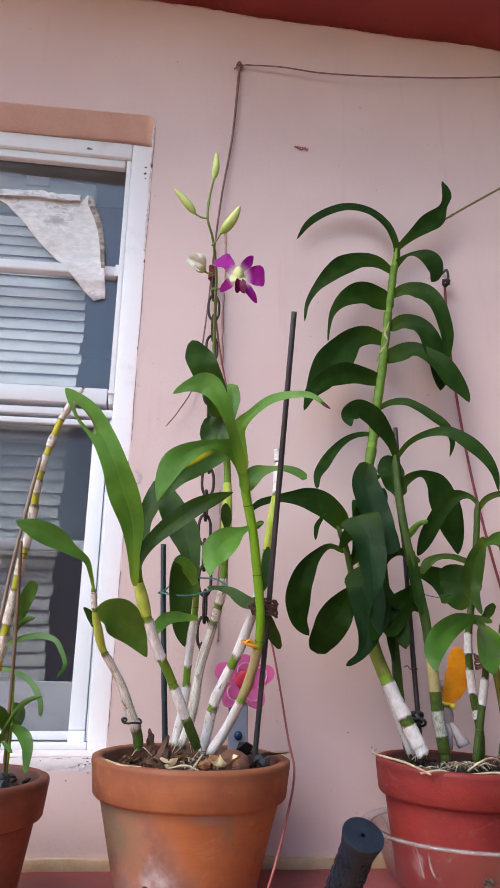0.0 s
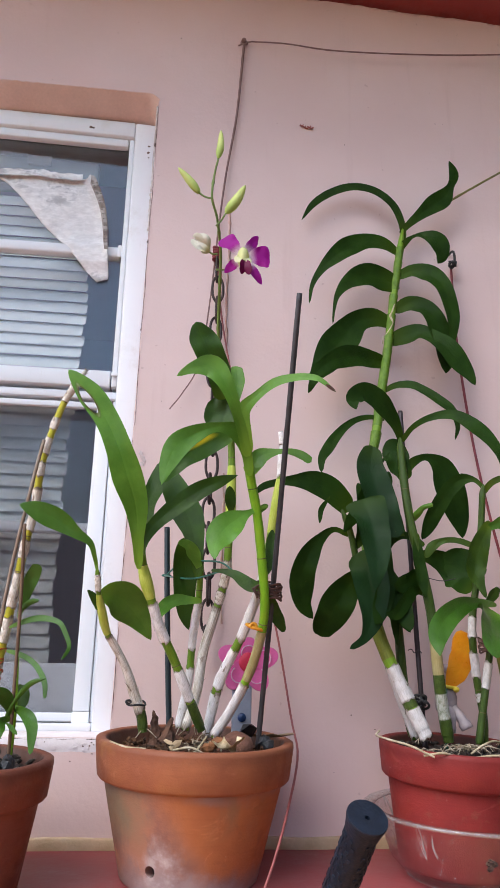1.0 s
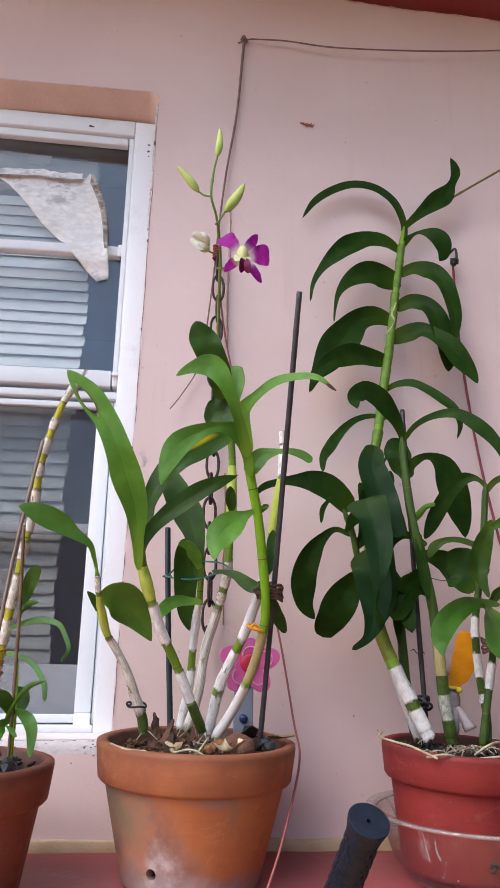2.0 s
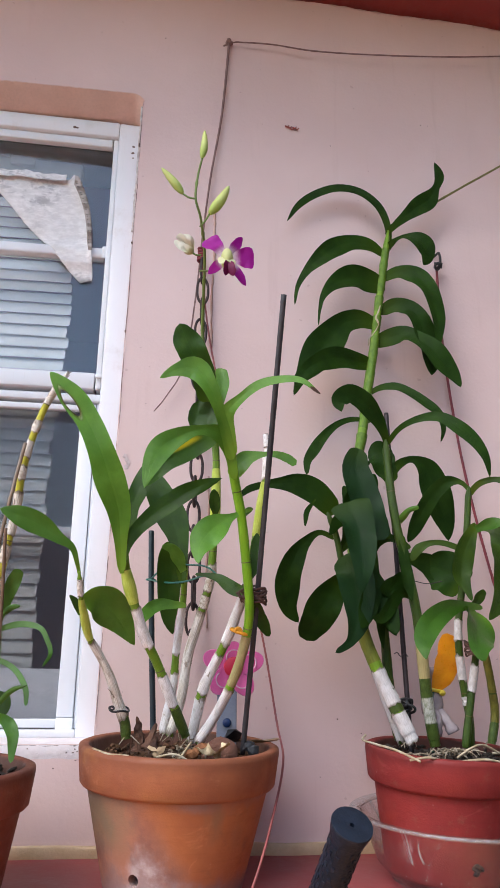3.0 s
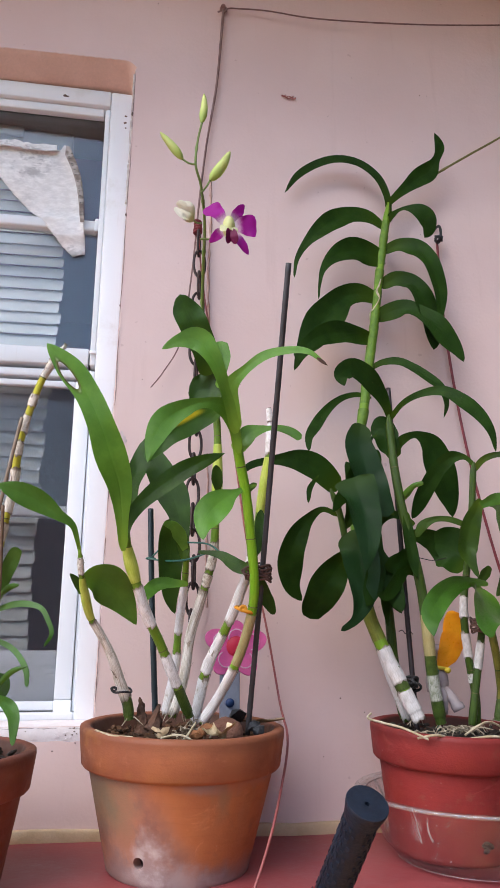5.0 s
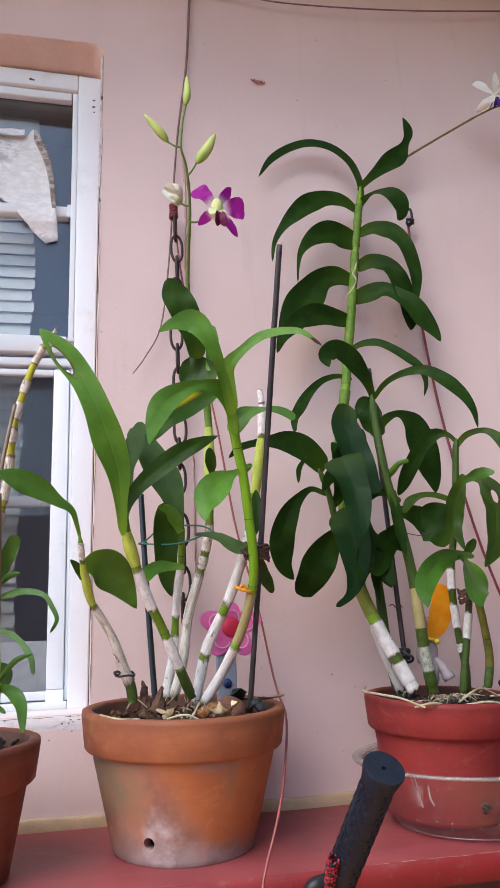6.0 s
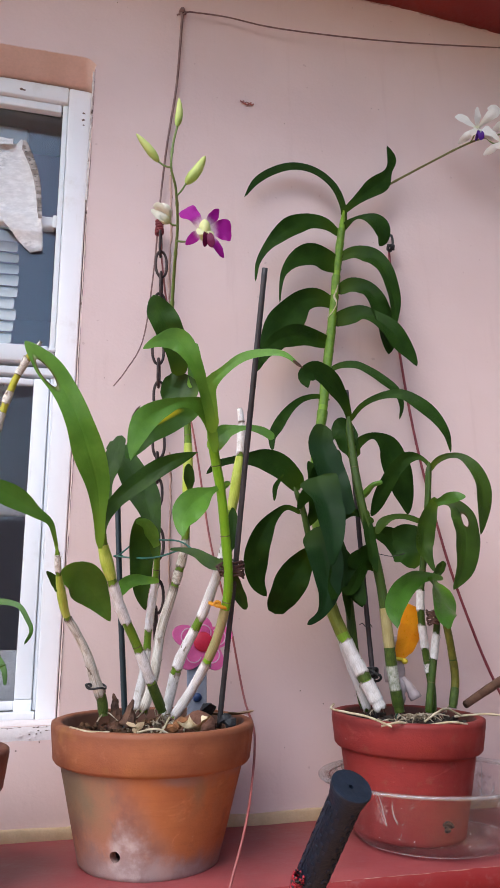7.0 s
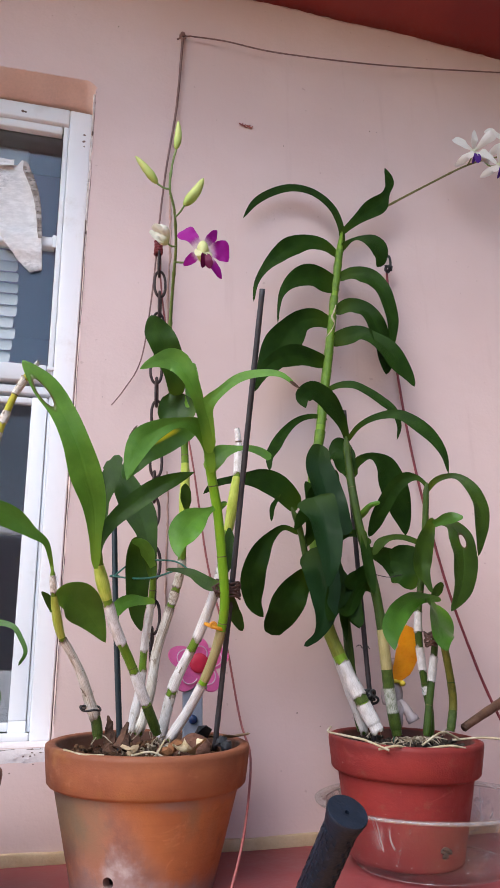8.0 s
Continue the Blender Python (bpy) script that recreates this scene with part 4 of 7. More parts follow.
def slat_mesh():
    """One slat: a shallow curved strip, tilted nearly closed."""
    bm = bmesh.new()
    rows = []
    for k in range(5):
        u = k / 4 - 0.5
        rows.append([bm.verts.new((x, -u * 0.0080 - 0.0016 * (1 - 4 * u * u), -u * 0.0252 * k2)) for x, k2 in ((-0.37, 1), (0.0, 1), (0.296, 1), (0.2992, 0.86), (0.30, 0.6))])
    for a, b in zip(rows, rows[1:]):
        for i in range(4):
            bm.faces.new((a[i], a[i + 1], b[i + 1], b[i]))
    return bm


slat = part("slat", slat_mesh(), BLIND, blind, local=True)
rnd = random.Random(5)
for i in range(39):
    s = slat if i == 0 else new("slat", slat.data)
    s.parent = blind
    s.location = (0.0 + rnd.uniform(-0.003, 0.003) + (-0.017 if i > 19 else -0.007), 0.0, 2.0875 - 1.2 - 0.0230 * i)
    s.rotation_euler = (rnd.uniform(-0.06, 0.06), rnd.uniform(-0.002, 0.002), 0)
part("bottom_rail", boxes(((-0.73, 1.465, 1.196), (-0.100, 1.482, 1.2065)), bevel=0.002), BLIND, blind)

# ledge: slopes to the front
SLOPE = 0.06


def ledge_z(y):
    return 0.95 - SLOPE * (WALL_Y - y)


FRONT_Y = 1.078
rnd_edge = random.Random(8)
lb = bmesh.new()
nx, ny = 60, 14
top = [[lb.verts.new((-2.3 + 3.6 * i / nx, FRONT_Y + (WALL_Y + 0.01 - FRONT_Y) * j / ny, 0)) for j in range(ny + 1)] for i in range(nx + 1)]
for i, col in enumerate(top):
    for j, v in enumerate(col):
        v.co.z = ledge_z(v.co.y) + 0.0012 * noise.noise((v.co.x * 9, v.co.y * 9, 3)) - (0.004 if j == 0 else 0)
        if j == 0:
            v.co.y += 0.002 * noise.noise((v.co.x * 14, 0, 1))
for i in range(nx):
    for j in range(ny):
        lb.faces.new((top[i][j], top[i + 1][j], top[i + 1][j + 1], top[i][j + 1]))
solo("ledge", lb, LEDGE, "dusty dark red painted ledge", kind="structure")
# pale line: worn paint, with the corner's highlight put into the colour
worn = bmesh.new()
x = 0.30
while x < 0.66:
    run = rnd_edge.uniform(0.02, 0.06)
    path = [Vector((q, FRONT_Y - 0.0005 + 0.002 * noise.noise((q * 14, 0, 1)), ledge_z(FRONT_Y) - 0.0042 + 0.0006 * noise.noise((q * 40, 2, 0)))) for q in np.linspace(x, x + run, 8)]
    tube(path, lambda u: 0.0001 + 0.0007 * abs(noise.noise((u * 5, x * 17, 0))) * (1 - (2 * u - 1) ** 4), 6, bm=worn)
    x += run + rnd_edge.uniform(0.0, 0.02)
solo("ledge_worn_highlight", worn, DRIP, "pale worn paint and painted edge highlight along the ledge's front corner", kind="structure")
fb = bmesh.new()
rows = []
for d, z in ((0.0, -0.004), (-0.004, -0.009), (-0.004, -0.031), (0.0, -0.034), (0.20, -0.034)):
    rows.append([fb.verts.new((-2.3 + 3.6 * i / nx, FRONT_Y + d + 0.002 * noise.noise(((-2.3 + 3.6 * i / nx) * 14, 0, 1)), ledge_z(FRONT_Y) + z)) for i in range(nx + 1)])
for a, b in zip(rows, rows[1:]):
    for i in range(nx):
        fb.faces.new((a[i], a[i + 1], b[i + 1], b[i]))
solo("ledge_edge", fb, LEDGE_EDGE, "brighter red painted front edge of the ledge", kind="structure")
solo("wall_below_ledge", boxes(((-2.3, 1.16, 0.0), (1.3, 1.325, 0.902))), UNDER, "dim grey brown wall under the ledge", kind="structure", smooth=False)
strip = bmesh.new()
box(strip, (-2.3, WALL_Y - 0.009, 0.946), (1.3, WALL_Y + 0.002, 0.9645), 0.002)
bmesh.ops.subdivide_edges(strip, edges=[e for e in strip.edges if e.calc_length() > 1], cuts=80)
for v in strip.verts:
    v.co += Vector((0, 0.8, 1)) * 0.0022 * noise.noise(v.co * 17)
solo("baseboard", strip, CREAM, "cream painted strip along the foot of the wall", kind="structure")

# eave over the wall
ev = bmesh.new()
ex, ey = 220, 8
g = []
for i in range(ex + 1):
    x = -2.4 + 3.7 * i / ex
    g.append([ev.verts.new((x, 0.80 + (WALL_Y + 0.02 - 0.80) * j / ey, 2.545 - 0.046 * max(-0.5, min(x, 2)) + 0.06 * (1 - j / ey) + (0.006 * noise.noise((x * 5, 0, 0)) + 0.003 * noise.noise((x * 19, 4, 0)) + 0.0022 * noise.noise((x * 60, 9, 0)) if j > ey - 2 else 0))) for j in range(ey + 1)])
for i in range(ex):
    for j in range(ey):
        ev.faces.new((g[i][j], g[i + 1][j], g[i + 1][j + 1], g[i][j + 1]))
ext = bmesh.ops.extrude_face_region(ev, geom=ev.faces[:])
for v in [e for e in ext["geom"] if isinstance(e, bmesh.types.BMVert)]:
    v.co.z += 0.14
solo("eave", ev, EAVE, "dark red painted underside of the eave", kind="structure")

seam = bmesh.new()
x = -0.5
while x < 1.0:
    run = rnd.uniform(0.05, 0.3)
    xs = np.linspace(x, x + run, int(run / 0.004))
    path = [Vector((q, WALL_Y - 0.001, 2.5455 - 0.046 * q + 0.006 * noise.noise((q * 5, 0, 0)) + 0.003 * noise.noise((q * 19, 4, 0)) + 0.0022 * noise.noise((q * 60, 9, 0)) - 0.0012)) for q in xs]
    tube(path, lambda u: 0.0006 + 0.0018 * abs(noise.noise((u * run * 70, x * 13, 3))), 6, bm=seam)
    x += run + rnd.uniform(0.005, 0.05)
solo("wall_paint_edge", seam, SEAM_PALE, "ragged pale paint edge under the eave", kind="structure")

# unseen ground in front of the house, its colour chosen for warm bounce
gb = bmesh.new()
gb.faces.new([gb.verts.new(c) for c in ((-400, -400, 0), (400, -400, 0), (400, 400, 0), (-400, 400, 0))])
solo("ground", gb, GROUND, "unseen ground coloured to bounce warm light onto the wall", kind="structure", smooth=False)

# unseen wall opposite, added to cut low sky and return warm light
solo("wall_unseen_bounce", boxes(((-6.0, -3.4, 0.0), (1.5, -3.2, 2.3))), BOUNCE_WALL, "unseen salmon wall added to block low sky and bounce warm light", kind="structure", smooth=False)
# unseen dark wall, added so the right side gets less sky
solo("wall_unseen_blocker", boxes(((1.03, -3.2, 0.0), (1.31, 1.32, 4.2))), BLOCKER_WALL, "unseen dark wall added to block sky light from the right", kind="structure", smooth=False)

# wall marks
marks = bmesh.new()
for k in range(5):
    x, z = 0.327 + 0.0048 * k, 2.203 + (0.003, 0.001, -0.002, 0.0015, -0.001)[k]
    tube(spline([(x, WALL_Y - 0.0035, z), (x + 0.004, WALL_Y - 0.0045, z - 0.003), (x + 0.007, WALL_Y - 0.0035, z + 0.001)], 7), 0.0013, 6, bm=marks)
solo("wall_fleck", marks, CHIP, "row of small brown red flecks on the wall", kind="structure")
rnd = random.Random(11)
dots = bmesh.new()
for x, z, r in ((0.415, 2.17, 0.0014), (0.60, 2.24, 0.0014), (0.615, 2.24, 0.001), (0.40, 1.13, 0.0016), (0.436, 1.11, 0.0014), (0.385, 1.27, 0.0016), (0.372, 1.05, 0.001), (0.09, 2.39, 0.0016), (0.25, 1.62, 0.001), (0.09, 1.62, 0.001), (0.34, 1.30, 0.0012), (0.66, 1.22, 0.0012), (0.58, 1.93, 0.0011)):
    bmesh.ops.create_icosphere(dots, subdivisions=1, radius=0.7 * r, matrix=Matrix.Translation((x, WALL_Y - 0.002, z)))
solo("wall_specks", dots, SEAM, "dark insect specks scattered on the wall", kind="stuff")
for pts, w in (([(0.195, 2.02), (0.197, 1.92), (0.194, 1.82), (0.196, 1.73)], 0.0028), ([(0.197, 1.50), (0.199, 1.42), (0.197, 1.33), (0.200, 1.26)], 0.0022)):
    path = spline([(x, WALL_Y - 0.001, z) for x, z in pts], 40)
    for q in path:
        q.x += 0.0016 * noise.noise((0, 0, q.z * 60))
    solo("wall_paint_run", tube(path, lambda u: w * (0.7 + 0.6 * noise.noise((u * 30, w * 900, 0))), 6), DRIP, "thin brown paint run down the wall", kind="structure")


def flake(bm, x, z, r, y, seed, tall=1.0, thick=0.0007):
    """A flat chip of paint with a ragged outline, standing thinly off the wall."""
    rnd = random.Random(seed)
    n = 9
    rim = [(x + r * rnd.uniform(0.5, 1.15) * math.cos(k * math.tau / n), z + tall * r * rnd.uniform(0.5, 1.15) * math.sin(k * math.tau / n)) for k in range(n)]
    front = [bm.verts.new((a, y - thick, b)) for a, b in rim]
    back = [bm.verts.new((x + (a - x) * 1.08, y + 0.002, z + (b - z) * 1.08)) for a, b in rim]
    bm.faces.new(front)
    for k in range(n):
        bm.faces.new((front[k], front[(k + 1) % n], back[(k + 1) % n], back[k]))


pb = bmesh.new()
for k in range(4):
    flake(pb, 0.064 + rnd.uniform(-0.004, 0.004), 1.510 + 0.006 * k, rnd.uniform(0.0028, 0.0045), WALL_Y - 0.0006 - 0.0002 * k, k, 1.3)
solo("wall_patch", pb, PATCH_GREY, "grey chipped patch beside the window", kind="structure", smooth=False)

cr = bmesh.new()
z = 1.12
while z < 2.22:
    run = rnd.uniform(0.03, 0.2)
    path = [Vector((side_x(q) + 0.0016 + 0.0016 * noise.noise((0, 0, q * 14)) + 0.0006 * noise.noise((0, 4, q * 80)), WALL_Y - 0.0002, q)) for q in np.linspace(z, z + run, max(6, int(run / 0.004))) if q < 2.232]
    if len(path) < 3:
        break
    tube(path, lambda u: (0.0002 + 0.0004 * abs(noise.noise((u * run * 60, z * 31, 0)))) * (1 - (2 * u - 1) ** 6) + 0.0001, 6, bm=cr)
    z += run + rnd.choice((0.003, 0.006, 0.02))
solo("wall_crack", cr, SEAM, "thin grey broken crack between window frame and wall", kind="structure")
# cream bead: the wall's rounded edge, with the light on it as colour
lit_edge = bmesh.new()
for z0, z1 in ((1.95, 2.03), (2.033, 2.225)):
    path = [Vector((side_x(q) - 0.0008 + 0.0010 * noise.noise((0, 3, q * 22)), WALL_Y + 0.0052, q)) for q in np.linspace(z0, z1, 40)]
    tube(path, lambda u: 0.0017 + 0.0013 * noise.noise((u * 14, z0 * 7, 1)), 8, bm=lit_edge)
solo("window_lit_edge", lit_edge, LIT_EDGE, "cream bead painting the lit rounded wall edge beside the window", kind="structure")
grime = bmesh.new()
for x, z, r in ((0.0385, 2.178, 0.0028), (0.0375, 2.163, 0.0035), (0.0385, 2.152, 0.0022), (-0.0765, 2.206, 0.0042), (-0.072, 2.2055, 0.0030)):
    flake(grime, x, z - 0.045 * (x + 0.10), r, 1.3842, int(z * 9000), 0.7, 0.0004)
for z, r in ((2.135, 0.0026), (1.925, 0.0018), (1.75, 0.0015)):
    flake(grime, side_x(z) + 0.0005, z, r, WALL_Y + 0.0012, int(z * 800), 1.6, 0.0012)
solo("window_grime", grime, SEAM, "dark grime specks on the old window frame", kind="structure", smooth=False)
fl = bmesh.new()
for k in range(36):
    flake(fl, rnd.uniform(-0.30, 0.060), OPEN_B - 0.010 + rnd.uniform(-0.007, 0.008), rnd.uniform(0.0012, 0.004), WALL_Y - 0.001 - rnd.uniform(0, 0.0008), 100 + k, 0.7)
crumbs = bmesh.new()
for k in range(24):
    x = rnd.uniform(-0.20, 0.058) if k % 2 else rnd.uniform(0.010, 0.060)
    flake(crumbs, x, OPEN_B - 0.004 + rnd.gauss(0, 0.0035) - (0.05 * rnd.random() if k % 7 == 0 else 0), rnd.uniform(0.0004, 0.0019), WALL_Y - 0.0014, 300 + k, 0.6, 0.0004)
q = -0.30
while q < 0.055:
    run = rnd.uniform(0.02, 0.07)
    tube([Vector((v, WALL_Y - 0.0011, OPEN_B - 0.0022 + 0.0010 * noise.noise((v * 60, 0, 8)))) for v in np.linspace(q, q + run, 12)], lambda u: 0.0002 + 0.0006 * abs(noise.noise((u * 5, q * 30, 0))), 5, bm=crumbs)
    q += run + rnd.uniform(0.004, 0.03)
solo("sill_cracks", crumbs, SEAM, "dark cracks and crumbs along the window sill", kind="structure", smooth=False)
solo("paint_flakes", fl, PLASTER, "crumbling paint flakes along the window sill", "paint flakes", kind="stuff", smooth=False)

# torn paper over the upper panes
pm = bmesh.new()
upper_edge = [(-0.243, 2.094), (-0.225, 2.098), (-0.196, 2.109), (-0.167, 2.112), (-0.121, 2.105), (-0.081, 2.100), (-0.069, 2.107), (-0.052, 2.075), (-0.038, 2.035), (-0.031, 1.995), (-0.028, 1.955), (-0.024, 1.922), (-0.022, 1.884)]
lower_edge = [(-0.240, 2.086), (-0.224, 2.076), (-0.188, 2.039), (-0.155, 1.998), (-0.107, 1.948), (-0.075, 1.912), (-0.043, 1.878)]
ue, le = spline([(x, 0, z) for x, z in upper_edge], 40), spline([(x, 0, z) for x, z in lower_edge], 40)
pg = []
for i in range(40):
    col = []
    for j in range(17):
        q = le[i].lerp(ue[i], j / 16)
        inner = min(1.0, min(j, 16 - j) / 3)
        y = 1.4068 - 0.0103 * max(0.0, min(1.0, (0.031 - abs(q.z - 1.933)) / 0.014)) - inner * (0.006 * abs(noise.noise((q.x * 28, q.z * 28, 0))) + 0.004 * abs(noise.noise((q.x * 75, q.z * 75, 5))))
        if j > 13 and 16 < i < 36:
            y -= 0.009 * (j - 13) / 3 * (1 + 0.6 * noise.noise((i * 1.1, 0, 0)))
        q.x += 0.0022 * noise.noise((i * 0.9, j * 0.3, 7)) if j in (0, 16) else 0
        q.z += 0.003 * noise.noise((i * 1.3, j, 9)) if j == 16 else 0
        col.append(pm.verts.new((q.x, y, q.z)))
    pg.append(col)
for i in range(39):
    for j in range(16):
        pm.faces.new((pg[i][j], pg[i + 1][j], pg[i + 1][j + 1], pg[i][j + 1]))
ext = bmesh.ops.extrude_face_region(pm, geom=pm.faces[:])
for v in [e for e in ext["geom"] if isinstance(e, bmesh.types.BMVert)]:
    v.co.y += 0.0008
paper = solo("torn_paper", pm, PAPER, "crumpled torn grey white newspaper stuck over the window", "paper")
edge_strip = []
for k in range(34):
    a, b = ue[18 + int(16 * k / 34)], ue[min(39, 19 + int(16 * k / 34))]
    a = a.lerp(b, (16 * k / 34) % 1)
    wide = 0.0150 * min(1.0, (k + 2) / 6) * (1 - 0.55 * k / 33)
    edge_strip.append([(a.x + 0.0012 - wide * u, 1.3895 - 0.004 * abs(math.sin(1.9 * k)) * (1 - u) - 0.003 * u, a.z - 0.002 - 0.25 * wide * u + 0.0012 * noise.noise((k * 1.7, u * 3, 0))) for u in (0, 0.25, 0.5, 0.75, 1)])
part("curled_edge", sheet(edge_strip), PAPER_EDGE, paper, "crumpled brownish edge")
ink = bmesh.new()
for k in range(20):
    row = edge_strip[4 + int(28 * k / 20)]
    for u0, u1 in ((0, 1), (2, 3)):
        p, q = Vector(row[u0]) + Vector((0, -0.0009, 0)), Vector(row[u1]) + Vector((0, -0.0009, 0))
        tube([p, p.lerp(q, 0.5), q], rnd.uniform(0.0004, 0.0009), 5, bm=ink)
part("print_lines", ink, INK, paper, "rows of small dark print along the crumpled edge", smooth=False)
top_strip = [[(x, 1.3985 - 0.003 * u - 0.0025 * noise.noise((x * 90, u * 3, 4)), 2.100 + 0.010 * math.sin(7 * (x + 0.3)) * (0.5 if x > -0.15 else 1) - 0.016 * u + 0.003 * noise.noise((x * 60, u * 2, 1))) for u in (0, 0.35, 0.7, 1)] for x in np.linspace(-0.30, -0.085, 50)]
part("folded_strip", sheet(top_strip), PAPER, paper, "folded upper strip")


# ---- pots ----
def pot_profiles(R, H, lip, base):
    """Outer and inner outline of body and rim, about the pot's own axis."""
    inner = R - 0.014
    body = [(0, 0), (base - 0.003, 0), (base, 0.003), *[(base + (R - 0.014 - base) * k / 24, 0.003 + (H - lip - 0.003) * k / 24) for k in range(1, 24)], (R - 0.014, H - lip), (R - 0.0142, H - lip + 0.004), (R - 0.03, H - lip + 0.004), (base - 0.012, 0.012), (0, 0.012)]
    rim = [(R - 0.028, H - lip - 0.004), (R - 0.0155, H - lip - 0.003), (R - 0.008, H - lip), (R - 0.0055, H - lip + 0.003), (R - 0.001, H - 0.006), (R - 0.0015, H - 0.001), (R - 0.005, H + 0.0005), (R - 0.013, H), (R - 0.0155, H - 0.004), (R - 0.028, H - lip - 0.004)]
    return body, rim, inner


def plant_pot(at, turn, R, H, lip, base, body_mat, rim_mat, label, hole=None):
    pot = thing("plant_pot", at, label, "plant pot", "clay pots on the ledge", turn)
    body, rim, _ = pot_profiles(R, H, lip, base)
    bm = lathe(body, 96)
    if hole:
        # the drain hole: a ring of cells taken out of both skins, with a short sleeve through the wall
        ang, z, r = hole
        rr = base + (R - 0.014 - base) * z / (H - lip)
        c = Vector((rr * math.cos(ang), rr * math.sin(ang), z))
        out = c.copy()
        out.z = 0
        out.normalize()
        cut = bmesh.new()
        bmesh.ops.create_cone(cut, cap_ends=True, segments=24, radius1=r, radius2=r, depth=0.05, matrix=Matrix.Translation(c) @ out.to_track_quat("Z", "Y").to_matrix().to_4x4())
        for v in cut.verts:
            v.co += Vector((0, 0, 1)) * 0.0018 * noise.noise(v.co * 90)
        tool_me = bpy.data.meshes.new("cutter")
        cut.to_mesh(tool_me)
        cut.free()
        tool = new("cutter", tool_me)
        b = part("body", bm, body_mat, pot, local=True)
        mod = b.modifiers.new("drain", "BOOLEAN")
        mod.object, mod.operation, mod.solver = tool, "DIFFERENCE", "EXACT"
        tool.matrix_world = Matrix.LocRotScale(pot.location, pot.rotation_euler, None)
        bpy.context.view_layer.update()
        done = bpy.data.meshes.new_from_object(b.evaluated_get(bpy.context.evaluated_depsgraph_get()))
        b.modifiers.clear()
        b.data = done
        done.set_sharp_from_angle(angle=radians(40))
        bpy.data.objects.remove(tool)
    else:
        part("body", bm, body_mat, pot, local=True)
    part("rim", lathe(rim, 96), rim_mat, pot, local=True)
    return pot


pot_a = plant_pot((0.1572, 1.203, ledge_z(1.203)), (4.5, 1.0, 0), 0.1280, 0.163, 0.046, 0.086, CLAY_A, CLAY_RIM, "large orange terracotta pot with white lime bloom and a drain hole", (radians(-121.5), 0.0275, 0.0065))
pot_b = plant_pot((0.511, 1.218, ledge_z(1.218) + 0.004), (5.2, 2.0, 0), 0.1063, 0.152, 0.043, 0.076, CLAY_RED, CLAY_RED, "red painted clay pot standing in a clear plastic bowl")
pot_c = plant_pot((-0.118, 1.150, ledge_z(1.150)), (4.5, 0.5, 0), 0.1065, 0.145, 0.045, 0.076, CLAY_C, CLAY_C, "dull brown terracotta pot near the window")


# ---- potting mix ----
def potting(pot, R, level, material, chips, seed, label):
    """The fill of a pot: a rough crumbly surface with loose bark on it."""
    rnd = random.Random(seed)
    m = Matrix.LocRotScale(pot.location, pot.rotation_euler, None)
    bm = bmesh.new()
    lathe([(0, level + 0.004), (R * 0.3, level + 0.004), (R * 0.6, level + 0.001), (R * 0.8, level - 0.002), (R * 0.97, level - 0.006), (R * 0.9, level - 0.03), (0, level - 0.03)], 40, bm)
    for v in bm.verts:
        v.co.z += 0.004 * noise.noise(v.co * 60)
    for k in range(chips):
        a, d = rnd.uniform(0, math.tau), R * 0.93 * math.sqrt(rnd.random())
        chunk(bm, (d * math.cos(a), d * math.sin(a), level + rnd.uniform(-0.002, 0.007)), rnd.uniform(0.002, 0.007), rnd.random())
    bm.transform(m)
    return solo("potting_mix", bm, material, label, "potting mix", kind="stuff", smooth=False)


potting(pot_a, 0.110, 0.145, BARK, 420, 3, "brown bark potting mix in the orange pot")
potting(pot_b, 0.088, 0.139, SOIL, 190, 4, "dark crumbly potting mix in the red pot")
potting(pot_c, 0.0925, 0.133, SOIL, 110, 5, "dark potting mix in the brown pot")


def loose(name, at, size, seed, material, label, n=1, spread=0.006):
    bm = bmesh.new()
    rnd = random.Random(seed)
    for k in range(n):
        chunk(bm, Vector(at) + Vector((rnd.uniform(-1, 1), rnd.uniform(-1, 1), rnd.uniform(0, 1))) * (spread if n > 1 else 0), size * rnd.uniform(0.7, 1.1), seed + k * 0.37)
    return solo(name, bm, material, label, "bark chip", "loose pieces on the potting mix", smooth=False)


# ---- orchids ----
orchid_a = thing("orchid_plant", (0.16, 1.19, 1.085), "flowering cane orchid with pale papery sheaths and one purple flower", "orchid", "potted orchids")
c = cane(orchid_a, [(0.093, 1.130, 1.114), (0.090, 1.128, 1.133), (0.082, 1.122, 1.153), (0.070, 1.110, 1.185), (0.056, 1.100, 1.210), (0.044, 1.090, 1.229), (0.037, 1.075, 1.254), (0.033, 1.060, 1.275), (0.030, 1.050, 1.302)], 0.0068, 0.0027, [("olive", 0.00, 0.12), ("sheath", 0.12, 0.59), ("bulb", 0.60, 0.85), ("sheath", 0.87, 0.96)], CANE_GREEN, torn=True)
roots(c, (0.093, 1.130, 1.114), 2, 3)
leaf(c, [(0.031, 1.055, 1.295), (0.027, 1.046, 1.311), (0.021, 1.039, 1.327), (0.006, 1.031, 1.336), (-0.009, 1.024, 1.345), (-0.024, 1.016, 1.352), (-0.040, 1.008, 1.357), (-0.057, 1.000, 1.361)], (0.0034, 0.0050, 0.0077, 0.0136, 0.0222, 0.0255, 0.0216, 0.0041), LEAF_MID, roll=15)
